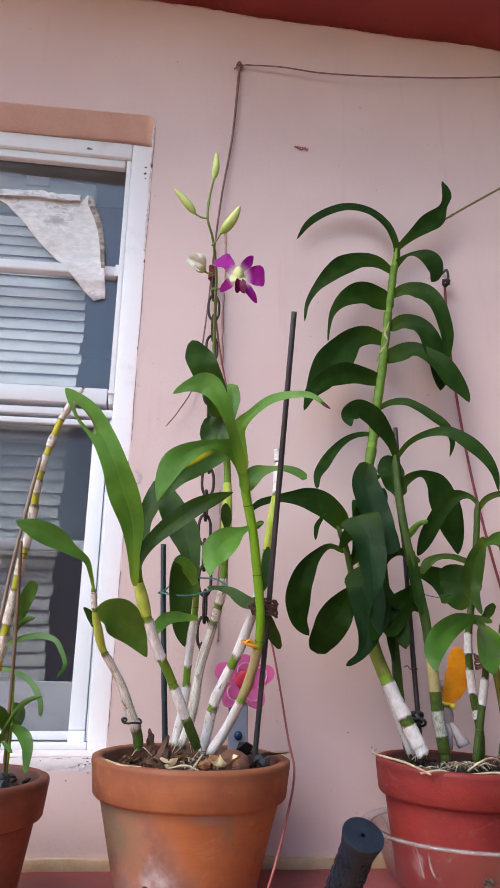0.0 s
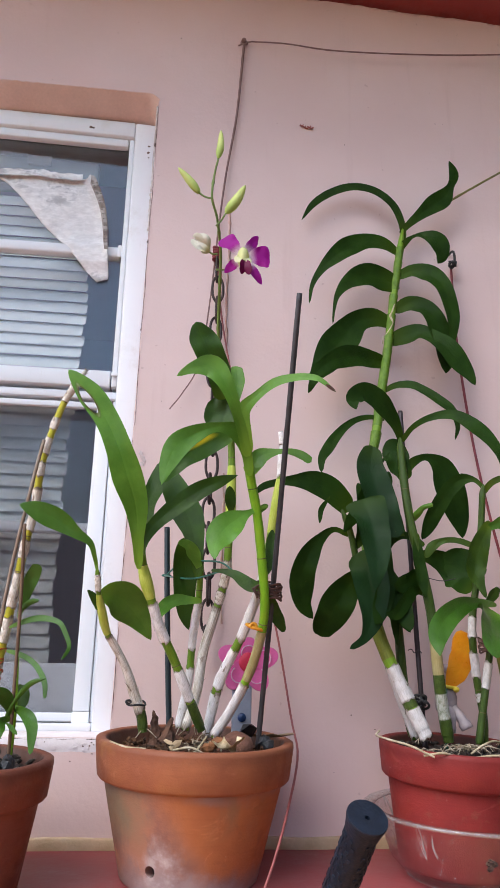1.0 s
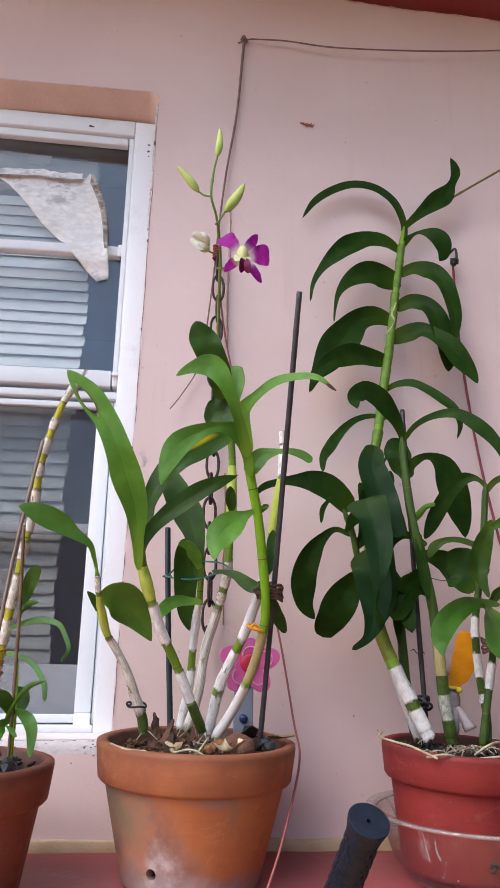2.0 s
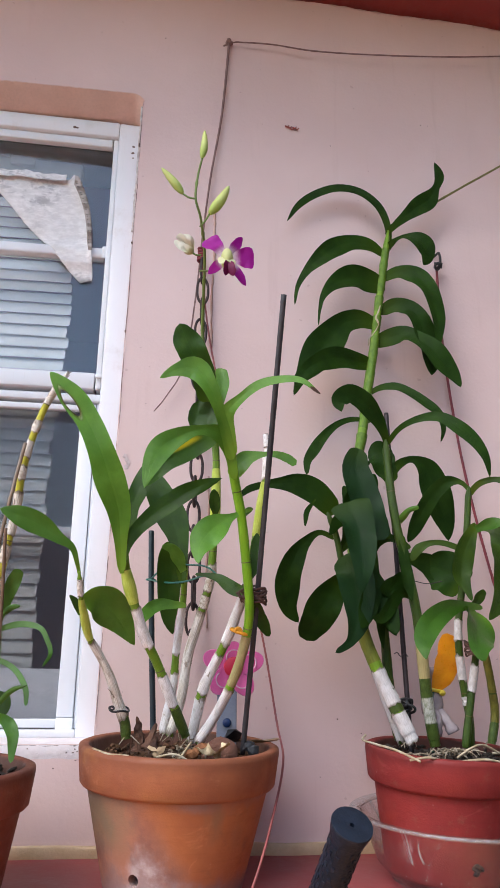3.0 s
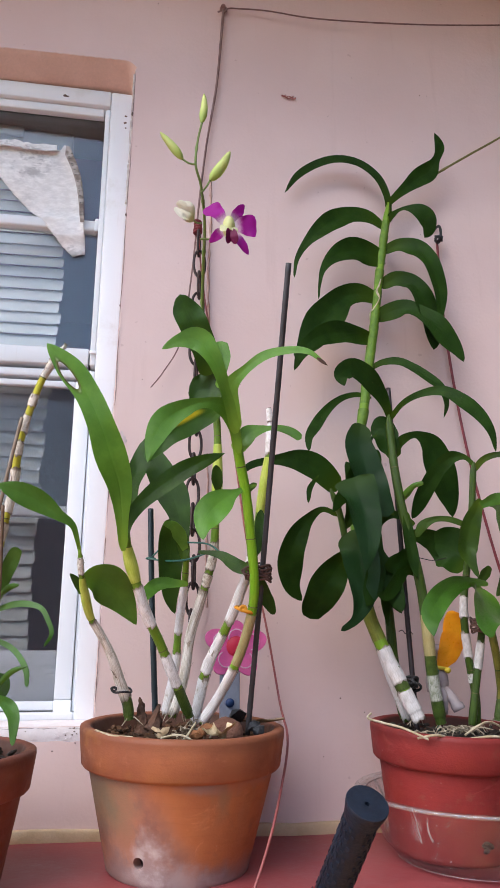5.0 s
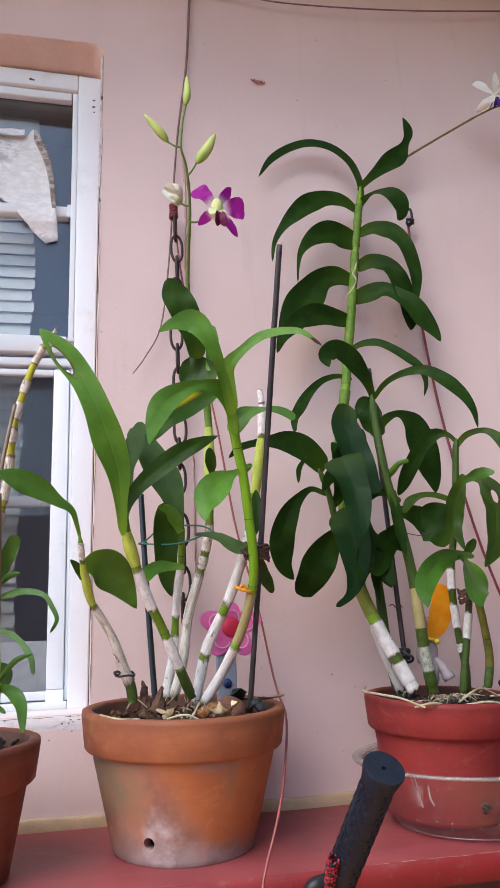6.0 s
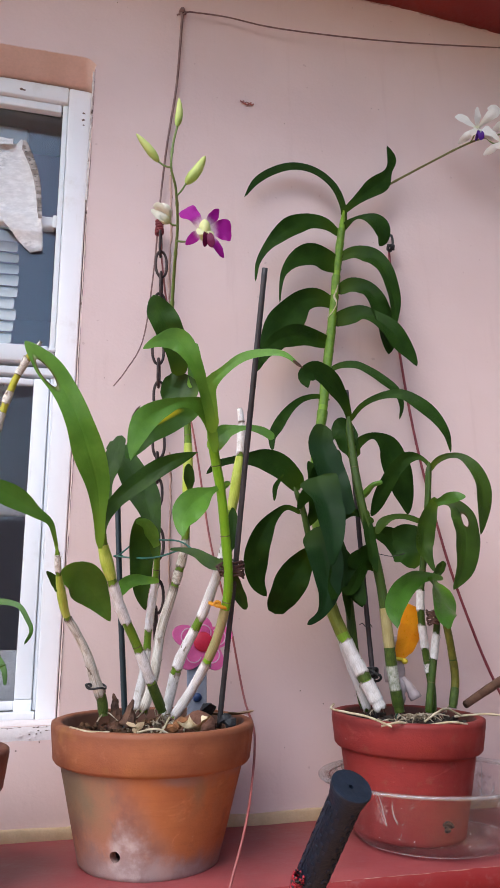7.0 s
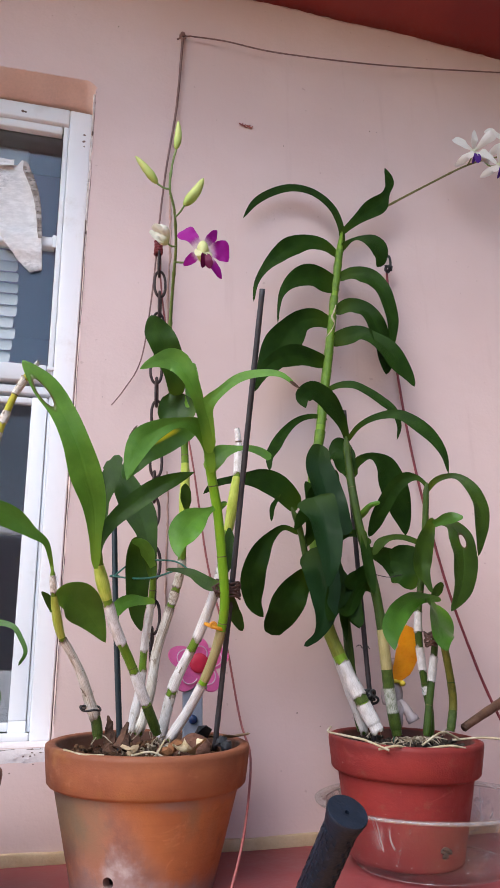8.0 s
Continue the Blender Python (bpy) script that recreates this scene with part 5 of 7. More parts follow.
leaf(c, [(0.033, 1.067, 1.269), (0.047, 1.076, 1.271), (0.060, 1.086, 1.267), (0.071, 1.096, 1.259), (0.080, 1.105, 1.248), (0.089, 1.113, 1.235), (0.097, 1.120, 1.222)], (0.0085, 0.0325, 0.0459, 0.0433, 0.0314, 0.0174, 0.0020), LEAF_MID)
cane_low = c
c = cane(orchid_a, [(0.165, 1.150, 1.116), (0.145, 1.130, 1.159), (0.126, 1.115, 1.200), (0.109, 1.100, 1.232), (0.094, 1.085, 1.271), (0.084, 1.075, 1.303), (0.078, 1.065, 1.334), (0.075, 1.060, 1.350)], 0.0066, 0.0063, [("olive", 0.00, 0.15), ("sheath", 0.16, 0.32), ("sheath", 0.47, 0.66), ("bulb", 0.68, 0.84)], CANE_GREEN, tone=1)
roots(c, (0.165, 1.150, 1.116), 7, 3)
leaf(c, [(0.079, 1.060, 1.301), (0.076, 1.046, 1.336), (0.072, 1.033, 1.371), (0.061, 1.019, 1.404), (0.048, 1.010, 1.438), (0.031, 1.007, 1.472), (0.009, 1.003, 1.502), (-0.017, 1.000, 1.529)], (0.0092, 0.0150, 0.0276, 0.0359, 0.0311, 0.0288, 0.0288, 0.0068), LEAF_MID, hole=(0.83, -0.40, 0.075, 0.17))
leaf(c, [(0.077, 1.061, 1.309), (0.081, 1.063, 1.334), (0.094, 1.067, 1.356), (0.111, 1.071, 1.375), (0.131, 1.074, 1.392), (0.152, 1.076, 1.407), (0.175, 1.078, 1.419), (0.198, 1.080, 1.429)], (0.0110, 0.0141, 0.0165, 0.0207, 0.0231, 0.0220, 0.0151, 0.0012), LEAF_DEEP, roll=-5)
leaf(c, [(0.082, 1.077, 1.350), (0.084, 1.091, 1.371), (0.085, 1.106, 1.392), (0.090, 1.119, 1.414), (0.098, 1.125, 1.438), (0.106, 1.130, 1.462)], (0.0100, 0.0151, 0.0185, 0.0232, 0.0215, 0.0112), LEAF_DEEP, roll=-10)
c = cane(orchid_a, [(0.138, 1.200, 1.117), (0.148, 1.190, 1.177), (0.151, 1.180, 1.227), (0.156, 1.165, 1.273), (0.157, 1.150, 1.314), (0.157, 1.145, 1.330)], 0.0062, 0.0045, [("sheath", 0.01, 0.35), ("sheath", 0.46, 0.75)], CANE_GREEN)
roots(c, (0.138, 1.200, 1.117), 12, 3)
leaf(c, [(0.141, 1.151, 1.358), (0.138, 1.152, 1.338), (0.137, 1.156, 1.318), (0.137, 1.159, 1.298), (0.138, 1.163, 1.278), (0.139, 1.166, 1.258), (0.145, 1.170, 1.239)], (0.0224, 0.0323, 0.0341, 0.0306, 0.0260, 0.0177, 0.0031), LEAF_DEEP)
leaf(c, [(0.154, 1.141, 1.301), (0.151, 1.142, 1.330), (0.147, 1.146, 1.359), (0.138, 1.150, 1.387), (0.125, 1.153, 1.413), (0.110, 1.157, 1.439), (0.092, 1.160, 1.462)], (0.0087, 0.0175, 0.0272, 0.0398, 0.0386, 0.0316, 0.0192), LEAF_DEEP)
leaf(c, [(0.160, 1.154, 1.275), (0.145, 1.148, 1.275), (0.130, 1.143, 1.275), (0.116, 1.137, 1.269), (0.107, 1.129, 1.258), (0.104, 1.120, 1.245)], (0.0061, 0.0100, 0.0147, 0.0161, 0.0141, 0.0040), LEAF_MID, roll=15)
leaf(c, [(0.158, 1.145, 1.312), (0.152, 1.138, 1.323), (0.146, 1.132, 1.335), (0.138, 1.126, 1.344), (0.125, 1.120, 1.346)], (0.0066, 0.0110, 0.0172, 0.0129, 0.0044), LEAF_MID)
c = cane(orchid_a, [(0.146, 1.190, 1.114), (0.159, 1.185, 1.159), (0.166, 1.180, 1.213), (0.176, 1.170, 1.250), (0.185, 1.160, 1.283), (0.193, 1.148, 1.318), (0.192, 1.140, 1.329), (0.194, 1.135, 1.396), (0.193, 1.130, 1.474), (0.186, 1.130, 1.539), (0.182, 1.140, 1.593)], 0.0065, 0.0053, [("sheath", 0.01, 0.33), ("sheath", 0.34, 0.38), ("sheath", 0.39, 0.47), ("bulb", 0.52, 0.73)], CANE_GREEN, torn=True)
roots(c, (0.146, 1.190, 1.114), 18, 3)
leaf(c, [(0.193, 1.110, 1.384), (0.191, 1.105, 1.400), (0.189, 1.100, 1.419)], 0.015, LEAF_DEEP)
leaf(c, [(0.175, 1.085, 1.534), (0.172, 1.076, 1.550), (0.168, 1.069, 1.566), (0.160, 1.062, 1.581), (0.151, 1.057, 1.596), (0.143, 1.054, 1.612), (0.135, 1.050, 1.629)], (0.0196, 0.0276, 0.0327, 0.0370, 0.0397, 0.0346, 0.0101), LEAF_DEEP)
leaf(c, [(0.200, 1.089, 1.512), (0.189, 1.092, 1.516), (0.178, 1.098, 1.520), (0.165, 1.100, 1.522), (0.153, 1.100, 1.525)], (0.0230, 0.0341, 0.0444, 0.0446, 0.0187), LEAF_DEEP)
leaf(c, [(0.189, 1.090, 1.520), (0.193, 1.093, 1.539), (0.196, 1.099, 1.558), (0.197, 1.105, 1.576), (0.196, 1.110, 1.595)], (0.0075, 0.0126, 0.0171, 0.0193, 0.0156), LEAF_MID)
c = cane(orchid_a, [(0.180, 1.160, 1.108), (0.197, 1.150, 1.133), (0.215, 1.120, 1.172), (0.226, 1.100, 1.205), (0.233, 1.080, 1.244), (0.232, 1.065, 1.276), (0.227, 1.055, 1.315), (0.219, 1.040, 1.368), (0.208, 1.025, 1.413), (0.200, 1.010, 1.457), (0.194, 1.000, 1.482)], 0.0060, 0.0068, [("sheath", 0.01, 0.21), ("pale", 0.22, 0.38)], CANE_BRIGHT)
roots(c, (0.180, 1.160, 1.108), 24, 3)
leaf(c, [(0.202, 1.000, 1.430), (0.195, 0.989, 1.450), (0.188, 0.978, 1.470), (0.180, 0.967, 1.489), (0.169, 0.961, 1.509), (0.153, 0.959, 1.526), (0.131, 0.957, 1.522), (0.113, 0.955, 1.510)], (0.0128, 0.0125, 0.0127, 0.0149, 0.0202, 0.0271, 0.0142, 0.0034), LEAF_BRIGHT)
leaf(c, [(0.204, 1.000, 1.434), (0.197, 0.987, 1.456), (0.193, 0.974, 1.478), (0.208, 0.962, 1.494), (0.228, 0.955, 1.509), (0.253, 0.953, 1.516), (0.278, 0.951, 1.515), (0.299, 0.950, 1.499)], (0.0105, 0.0149, 0.0172, 0.0106, 0.0107, 0.0097, 0.0078, 0.0026), LEAF_BRIGHT, roll=-15)
leaf(c, [(0.186, 1.003, 1.466), (0.172, 0.998, 1.453), (0.155, 0.996, 1.444), (0.139, 0.993, 1.433), (0.124, 0.990, 1.421), (0.111, 0.988, 1.407), (0.100, 0.985, 1.390)], (0.0121, 0.0221, 0.0281, 0.0272, 0.0236, 0.0204, 0.0076), LEAF_OLIVE, blotch=1)
leaf(c, [(0.206, 1.010, 1.409), (0.200, 1.000, 1.434), (0.188, 0.989, 1.456), (0.163, 0.979, 1.458), (0.138, 0.971, 1.446), (0.118, 0.964, 1.429), (0.107, 0.957, 1.404), (0.102, 0.950, 1.378)], (0.0122, 0.0126, 0.0204, 0.0113, 0.0203, 0.0268, 0.0188, 0.0022), LEAF_BRIGHT)
leaf(c, [(0.206, 1.032, 1.417), (0.212, 1.030, 1.429), (0.221, 1.030, 1.440), (0.233, 1.030, 1.445), (0.247, 1.030, 1.448), (0.260, 1.030, 1.448), (0.273, 1.030, 1.444), (0.285, 1.030, 1.436)], (0.0157, 0.0209, 0.0202, 0.0124, 0.0064, 0.0090, 0.0112, 0.0108), LEAF_MID, roll=-15)
leaf(c, [(0.232, 1.045, 1.381), (0.219, 1.037, 1.375), (0.205, 1.031, 1.367), (0.192, 1.025, 1.358), (0.181, 1.019, 1.348), (0.171, 1.013, 1.335), (0.166, 1.007, 1.321), (0.166, 1.000, 1.306)], (0.0041, 0.0047, 0.0094, 0.0267, 0.0344, 0.0312, 0.0178, 0.0034), LEAF_BRIGHT, roll=15)
leaf(c, [(0.220, 1.040, 1.370), (0.227, 1.051, 1.380), (0.235, 1.060, 1.386)], 0.008, LEAF_MID)
leaf(c, [(0.228, 1.060, 1.292), (0.240, 1.074, 1.322), (0.245, 1.090, 1.361)], 0.017, LEAF_DEEP)
leaf(c, [(0.229, 1.067, 1.285), (0.236, 1.074, 1.276), (0.242, 1.082, 1.266), (0.248, 1.090, 1.256), (0.255, 1.095, 1.246), (0.262, 1.100, 1.234)], (0.0063, 0.0117, 0.0164, 0.0167, 0.0148, 0.0051), LEAF_DEEP)
leaf(c, [(0.231, 1.066, 1.282), (0.218, 1.078, 1.287), (0.208, 1.090, 1.295), (0.198, 1.101, 1.304), (0.184, 1.111, 1.309), (0.169, 1.120, 1.311)], (0.0084, 0.0158, 0.0165, 0.0110, 0.0060, 0.0036), LEAF_DEEP, roll=10)
c = cane(orchid_a, [(0.173, 1.180, 1.109), (0.186, 1.155, 1.173), (0.210, 1.130, 1.227), (0.230, 1.110, 1.285), (0.241, 1.100, 1.338), (0.250, 1.090, 1.395), (0.256, 1.085, 1.443), (0.256, 1.080, 1.475)], 0.0068, 0.0056, [("sheath", 0.01, 0.15), ("sheath", 0.16, 0.31), ("sheath", 0.34, 0.59), ("bulb", 0.70, 0.88), ("sheath", 0.89, 1.00)], CANE_GREEN)
roots(c, (0.173, 1.180, 1.109), 41, 3)
orchid_b = thing("orchid_plant", (0.52, 1.2, 1.08), "tall cane orchid with two ranks of dark arching leaves", "orchid", "potted orchids")
c = cane(orchid_b, [(0.462, 1.170, 1.108), (0.443, 1.180, 1.153), (0.421, 1.190, 1.207), (0.407, 1.200, 1.258), (0.405, 1.220, 1.338), (0.411, 1.245, 1.430), (0.423, 1.260, 1.508), (0.435, 1.265, 1.549), (0.451, 1.275, 1.633), (0.469, 1.285, 1.722), (0.483, 1.288, 1.813), (0.497, 1.290, 1.895), (0.508, 1.288, 1.963)], 0.0104, 0.0068, [("sheath", 0.01, 0.05), ("olive", 0.05, 0.07), ("sheath", 0.06, 0.12), ("bronze", 0.125, 0.215), ("clasp", 0.50, 0.55), ("clasp", 0.56, 0.61), ("clasp", 0.62, 0.675), ("clasp", 0.68, 0.72), ("clasp", 0.725, 0.76), ("clasp", 0.765, 0.80), ("clasp", 0.81, 0.85), ("clasp", 0.855, 0.885), ("clasp", 0.89, 0.925), ("clasp", 0.93, 0.96)], CANE_LEAFY, joints=False)
roots(c, (0.462, 1.170, 1.108), 44, 2)
leaf(c, [(0.510, 1.290, 1.938), (0.506, 1.290, 1.979), (0.491, 1.292, 2.018), (0.460, 1.295, 2.045), (0.419, 1.297, 2.051), (0.380, 1.300, 2.038), (0.347, 1.302, 2.012), (0.325, 1.305, 1.977)], (0.0112, 0.0145, 0.0161, 0.0166, 0.0161, 0.0147, 0.0123, 0.0024), LEAF_DARK, roll=8)
leaf(c, [(0.501, 1.293, 1.912), (0.469, 1.282, 1.925), (0.434, 1.274, 1.923), (0.403, 1.267, 1.905), (0.376, 1.262, 1.880), (0.352, 1.261, 1.853), (0.335, 1.261, 1.821), (0.329, 1.260, 1.784)], (0.0145, 0.0268, 0.0301, 0.0366, 0.0287, 0.0148, 0.0079, 0.0031), LEAF_DARK, roll=12)
leaf(c, [(0.498, 1.293, 1.849), (0.470, 1.281, 1.851), (0.441, 1.271, 1.851), (0.414, 1.261, 1.840), (0.391, 1.254, 1.822), (0.375, 1.249, 1.797), (0.368, 1.245, 1.768), (0.364, 1.240, 1.738)], (0.0267, 0.0435, 0.0469, 0.0374, 0.0218, 0.0102, 0.0048, 0.0022), LEAF_DARK, roll=12)
leaf(c, [(0.481, 1.289, 1.771), (0.447, 1.279, 1.775), (0.416, 1.273, 1.763), (0.393, 1.266, 1.735), (0.373, 1.260, 1.706), (0.354, 1.253, 1.676), (0.335, 1.247, 1.646), (0.322, 1.240, 1.613)], (0.0209, 0.0326, 0.0372, 0.0531, 0.0599, 0.0443, 0.0196, 0.0041), LEAF_DARK, roll=6)
leaf(c, [(0.467, 1.289, 1.695), (0.440, 1.272, 1.693), (0.412, 1.256, 1.690), (0.385, 1.241, 1.681), (0.359, 1.230, 1.667), (0.336, 1.223, 1.647), (0.321, 1.215, 1.620)], (0.0175, 0.0301, 0.0365, 0.0363, 0.0289, 0.0195, 0.0168), LEAF_DARK, roll=6)
leaf(c, [(0.503, 1.290, 1.956), (0.523, 1.287, 1.977), (0.543, 1.286, 1.997), (0.565, 1.285, 2.017), (0.588, 1.284, 2.034), (0.602, 1.282, 2.060), (0.610, 1.281, 2.088), (0.602, 1.280, 2.115)], (0.0087, 0.0133, 0.0211, 0.0325, 0.0337, 0.0150, 0.0195, 0.0030), LEAF_DARK)
leaf(c, [(0.502, 1.296, 1.924), (0.510, 1.281, 1.932), (0.521, 1.267, 1.936), (0.533, 1.254, 1.931), (0.547, 1.247, 1.922), (0.559, 1.247, 1.908), (0.562, 1.249, 1.890), (0.554, 1.250, 1.873)], (0.0127, 0.0113, 0.0061, 0.0158, 0.0320, 0.0379, 0.0270, 0.0050), LEAF_DARK, roll=-10)
leaf(c, [(0.491, 1.294, 1.865), (0.518, 1.278, 1.872), (0.543, 1.265, 1.860), (0.559, 1.253, 1.835), (0.566, 1.244, 1.806), (0.570, 1.243, 1.774), (0.569, 1.241, 1.743), (0.566, 1.240, 1.711)], (0.0139, 0.0228, 0.0387, 0.0370, 0.0347, 0.0318, 0.0203, 0.0043), LEAF_DARK, roll=-10)
leaf(c, [(0.485, 1.292, 1.797), (0.508, 1.280, 1.807), (0.531, 1.270, 1.798), (0.544, 1.260, 1.776), (0.551, 1.255, 1.749), (0.556, 1.253, 1.722), (0.557, 1.251, 1.694), (0.555, 1.250, 1.666)], (0.0170, 0.0260, 0.0325, 0.0393, 0.0456, 0.0474, 0.0350, 0.0060), LEAF_DARK, roll=-10)
leaf(c, [(0.471, 1.291, 1.736), (0.493, 1.275, 1.742), (0.516, 1.260, 1.743), (0.534, 1.245, 1.729), (0.552, 1.236, 1.709), (0.568, 1.233, 1.687), (0.583, 1.232, 1.664), (0.595, 1.230, 1.639)], (0.0185, 0.0302, 0.0303, 0.0300, 0.0378, 0.0392, 0.0298, 0.0077), LEAF_DARK, roll=-10)
leaf(c, [(0.451, 1.281, 1.636), (0.472, 1.267, 1.646), (0.495, 1.254, 1.644), (0.515, 1.242, 1.629), (0.534, 1.234, 1.611), (0.553, 1.228, 1.592), (0.558, 1.224, 1.566), (0.550, 1.220, 1.540)], (0.0068, 0.0102, 0.0150, 0.0183, 0.0188, 0.0151, 0.0110, 0.0026), LEAF_DARK, roll=-15)
leaf(c, [(0.454, 1.274, 1.587), (0.429, 1.266, 1.588), (0.404, 1.260, 1.580), (0.384, 1.253, 1.565), (0.367, 1.247, 1.545), (0.353, 1.238, 1.524), (0.340, 1.229, 1.503), (0.337, 1.220, 1.478)], (0.0070, 0.0083, 0.0093, 0.0121, 0.0157, 0.0172, 0.0123, 0.0054), LEAF_DARK, roll=15)
c = cane(orchid_b, [(0.503, 1.200, 1.101), (0.494, 1.195, 1.160), (0.489, 1.190, 1.214), (0.485, 1.190, 1.269), (0.475, 1.190, 1.334), (0.464, 1.190, 1.385), (0.458, 1.195, 1.446), (0.456, 1.200, 1.501), (0.455, 1.200, 1.533)], 0.0088, 0.0066, [("olive", 0.00, 0.07), ("film", 0.07, 0.15), ("olive", 0.15, 0.205), ("pale", 0.21, 0.33)], CANE_GREEN, tone=-1)
cane_mid = c
roots(c, (0.503, 1.200, 1.101), 58, 2)
leaf(c, [(0.459, 1.205, 1.524), (0.451, 1.195, 1.542), (0.441, 1.187, 1.559), (0.426, 1.179, 1.573), (0.410, 1.173, 1.586), (0.392, 1.168, 1.592), (0.375, 1.165, 1.578), (0.378, 1.160, 1.559)], (0.0093, 0.0144, 0.0222, 0.0296, 0.0299, 0.0279, 0.0245, 0.0034), LEAF_DARK)
leaf(c, [(0.457, 1.206, 1.525), (0.472, 1.187, 1.546), (0.495, 1.170, 1.557), (0.521, 1.152, 1.556), (0.543, 1.138, 1.538), (0.564, 1.132, 1.516), (0.577, 1.126, 1.488), (0.578, 1.120, 1.457)], (0.0068, 0.0078, 0.0105, 0.0161, 0.0231, 0.0230, 0.0165, 0.0034), LEAF_DARK, roll=-12)
leaf(c, [(0.458, 1.201, 1.471), (0.473, 1.201, 1.494), (0.497, 1.204, 1.505), (0.519, 1.206, 1.491), (0.529, 1.209, 1.465), (0.539, 1.212, 1.439), (0.547, 1.216, 1.412), (0.551, 1.220, 1.385)], (0.0116, 0.0141, 0.0109, 0.0337, 0.0464, 0.0443, 0.0315, 0.0059), LEAF_DARK)
leaf(c, [(0.466, 1.197, 1.403), (0.471, 1.187, 1.411), (0.479, 1.179, 1.420), (0.490, 1.170, 1.423)], (0.0091, 0.0108, 0.0077, 0.0053), LEAF_MID)
leaf(c, [(0.462, 1.202, 1.467), (0.457, 1.200, 1.479), (0.451, 1.200, 1.490), (0.447, 1.202, 1.502), (0.441, 1.205, 1.512), (0.430, 1.210, 1.516)], (0.0203, 0.0280, 0.0352, 0.0416, 0.0459, 0.0160), LEAF_DARK)
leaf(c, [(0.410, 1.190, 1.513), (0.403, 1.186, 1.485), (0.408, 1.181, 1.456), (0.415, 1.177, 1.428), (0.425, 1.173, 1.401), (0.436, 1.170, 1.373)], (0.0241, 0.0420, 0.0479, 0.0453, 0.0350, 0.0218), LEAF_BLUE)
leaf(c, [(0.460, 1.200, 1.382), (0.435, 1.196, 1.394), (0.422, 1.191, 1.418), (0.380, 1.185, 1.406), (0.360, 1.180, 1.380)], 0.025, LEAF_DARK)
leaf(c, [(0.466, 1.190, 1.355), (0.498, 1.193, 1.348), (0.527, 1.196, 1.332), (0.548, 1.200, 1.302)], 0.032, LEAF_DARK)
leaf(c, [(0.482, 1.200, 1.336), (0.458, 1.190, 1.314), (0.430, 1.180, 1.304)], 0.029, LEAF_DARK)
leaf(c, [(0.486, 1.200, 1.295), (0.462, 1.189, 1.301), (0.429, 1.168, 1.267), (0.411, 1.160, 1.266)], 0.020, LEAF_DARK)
c = cane(orchid_b, [(0.460, 1.220, 1.107), (0.450, 1.220, 1.169), (0.445, 1.220, 1.256), (0.434, 1.215, 1.321), (0.421, 1.210, 1.362), (0.406, 1.200, 1.394)], 0.0086, 0.0058, [], CANE_GREEN, tone=-1)
roots(c, (0.460, 1.220, 1.107), 71, 2)
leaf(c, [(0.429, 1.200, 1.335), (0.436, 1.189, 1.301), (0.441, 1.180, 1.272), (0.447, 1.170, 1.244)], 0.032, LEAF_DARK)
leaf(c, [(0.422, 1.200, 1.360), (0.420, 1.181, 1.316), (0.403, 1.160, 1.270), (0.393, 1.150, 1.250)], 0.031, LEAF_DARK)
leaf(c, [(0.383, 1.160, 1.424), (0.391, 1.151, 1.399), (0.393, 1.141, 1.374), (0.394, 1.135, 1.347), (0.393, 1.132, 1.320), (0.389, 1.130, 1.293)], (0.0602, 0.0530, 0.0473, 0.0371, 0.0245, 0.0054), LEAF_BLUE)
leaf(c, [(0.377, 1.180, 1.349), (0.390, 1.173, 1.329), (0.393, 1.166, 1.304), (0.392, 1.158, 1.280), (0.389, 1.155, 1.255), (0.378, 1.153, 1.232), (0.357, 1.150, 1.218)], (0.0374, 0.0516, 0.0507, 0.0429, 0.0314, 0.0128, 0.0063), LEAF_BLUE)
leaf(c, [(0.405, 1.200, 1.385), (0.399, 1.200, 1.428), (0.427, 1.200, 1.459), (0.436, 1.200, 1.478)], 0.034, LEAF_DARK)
c = cane(orchid_b, [(0.460, 1.210, 1.104), (0.432, 1.210, 1.184), (0.405, 1.205, 1.263), (0.384, 1.200, 1.335), (0.373, 1.195, 1.383), (0.360, 1.190, 1.415)], 0.0063, 0.0049, [("sheath", 0.01, 0.38)], CANE_GREEN, tone=-1)
roots(c, (0.460, 1.210, 1.104), 78, 2)
leaf(c, [(0.378, 1.214, 1.421), (0.360, 1.206, 1.436), (0.340, 1.201, 1.449), (0.317, 1.195, 1.456), (0.293, 1.191, 1.455), (0.269, 1.187, 1.451), (0.245, 1.184, 1.443), (0.228, 1.180, 1.427)], (0.0275, 0.0391, 0.0404, 0.0324, 0.0191, 0.0108, 0.0101, 0.0037), LEAF_DARK, roll=12)
leaf(c, [(0.341, 1.180, 1.431), (0.327, 1.175, 1.411), (0.323, 1.170, 1.389)], 0.008, LEAF_DARK)
leaf(c, [(0.374, 1.202, 1.379), (0.350, 1.200, 1.387), (0.330, 1.200, 1.373), (0.315, 1.200, 1.352), (0.306, 1.203, 1.329), (0.304, 1.210, 1.305), (0.308, 1.218, 1.281), (0.323, 1.225, 1.262)], (0.0077, 0.0077, 0.0159, 0.0302, 0.0347, 0.0351, 0.0242, 0.0052), LEAF_DARK)
leaf(c, [(0.385, 1.202, 1.322), (0.373, 1.200, 1.310), (0.362, 1.200, 1.296), (0.353, 1.201, 1.281), (0.345, 1.205, 1.266), (0.338, 1.213, 1.252), (0.333, 1.220, 1.237)], (0.0208, 0.0345, 0.0449, 0.0485, 0.0469, 0.0399, 0.0203), LEAF_DARK)
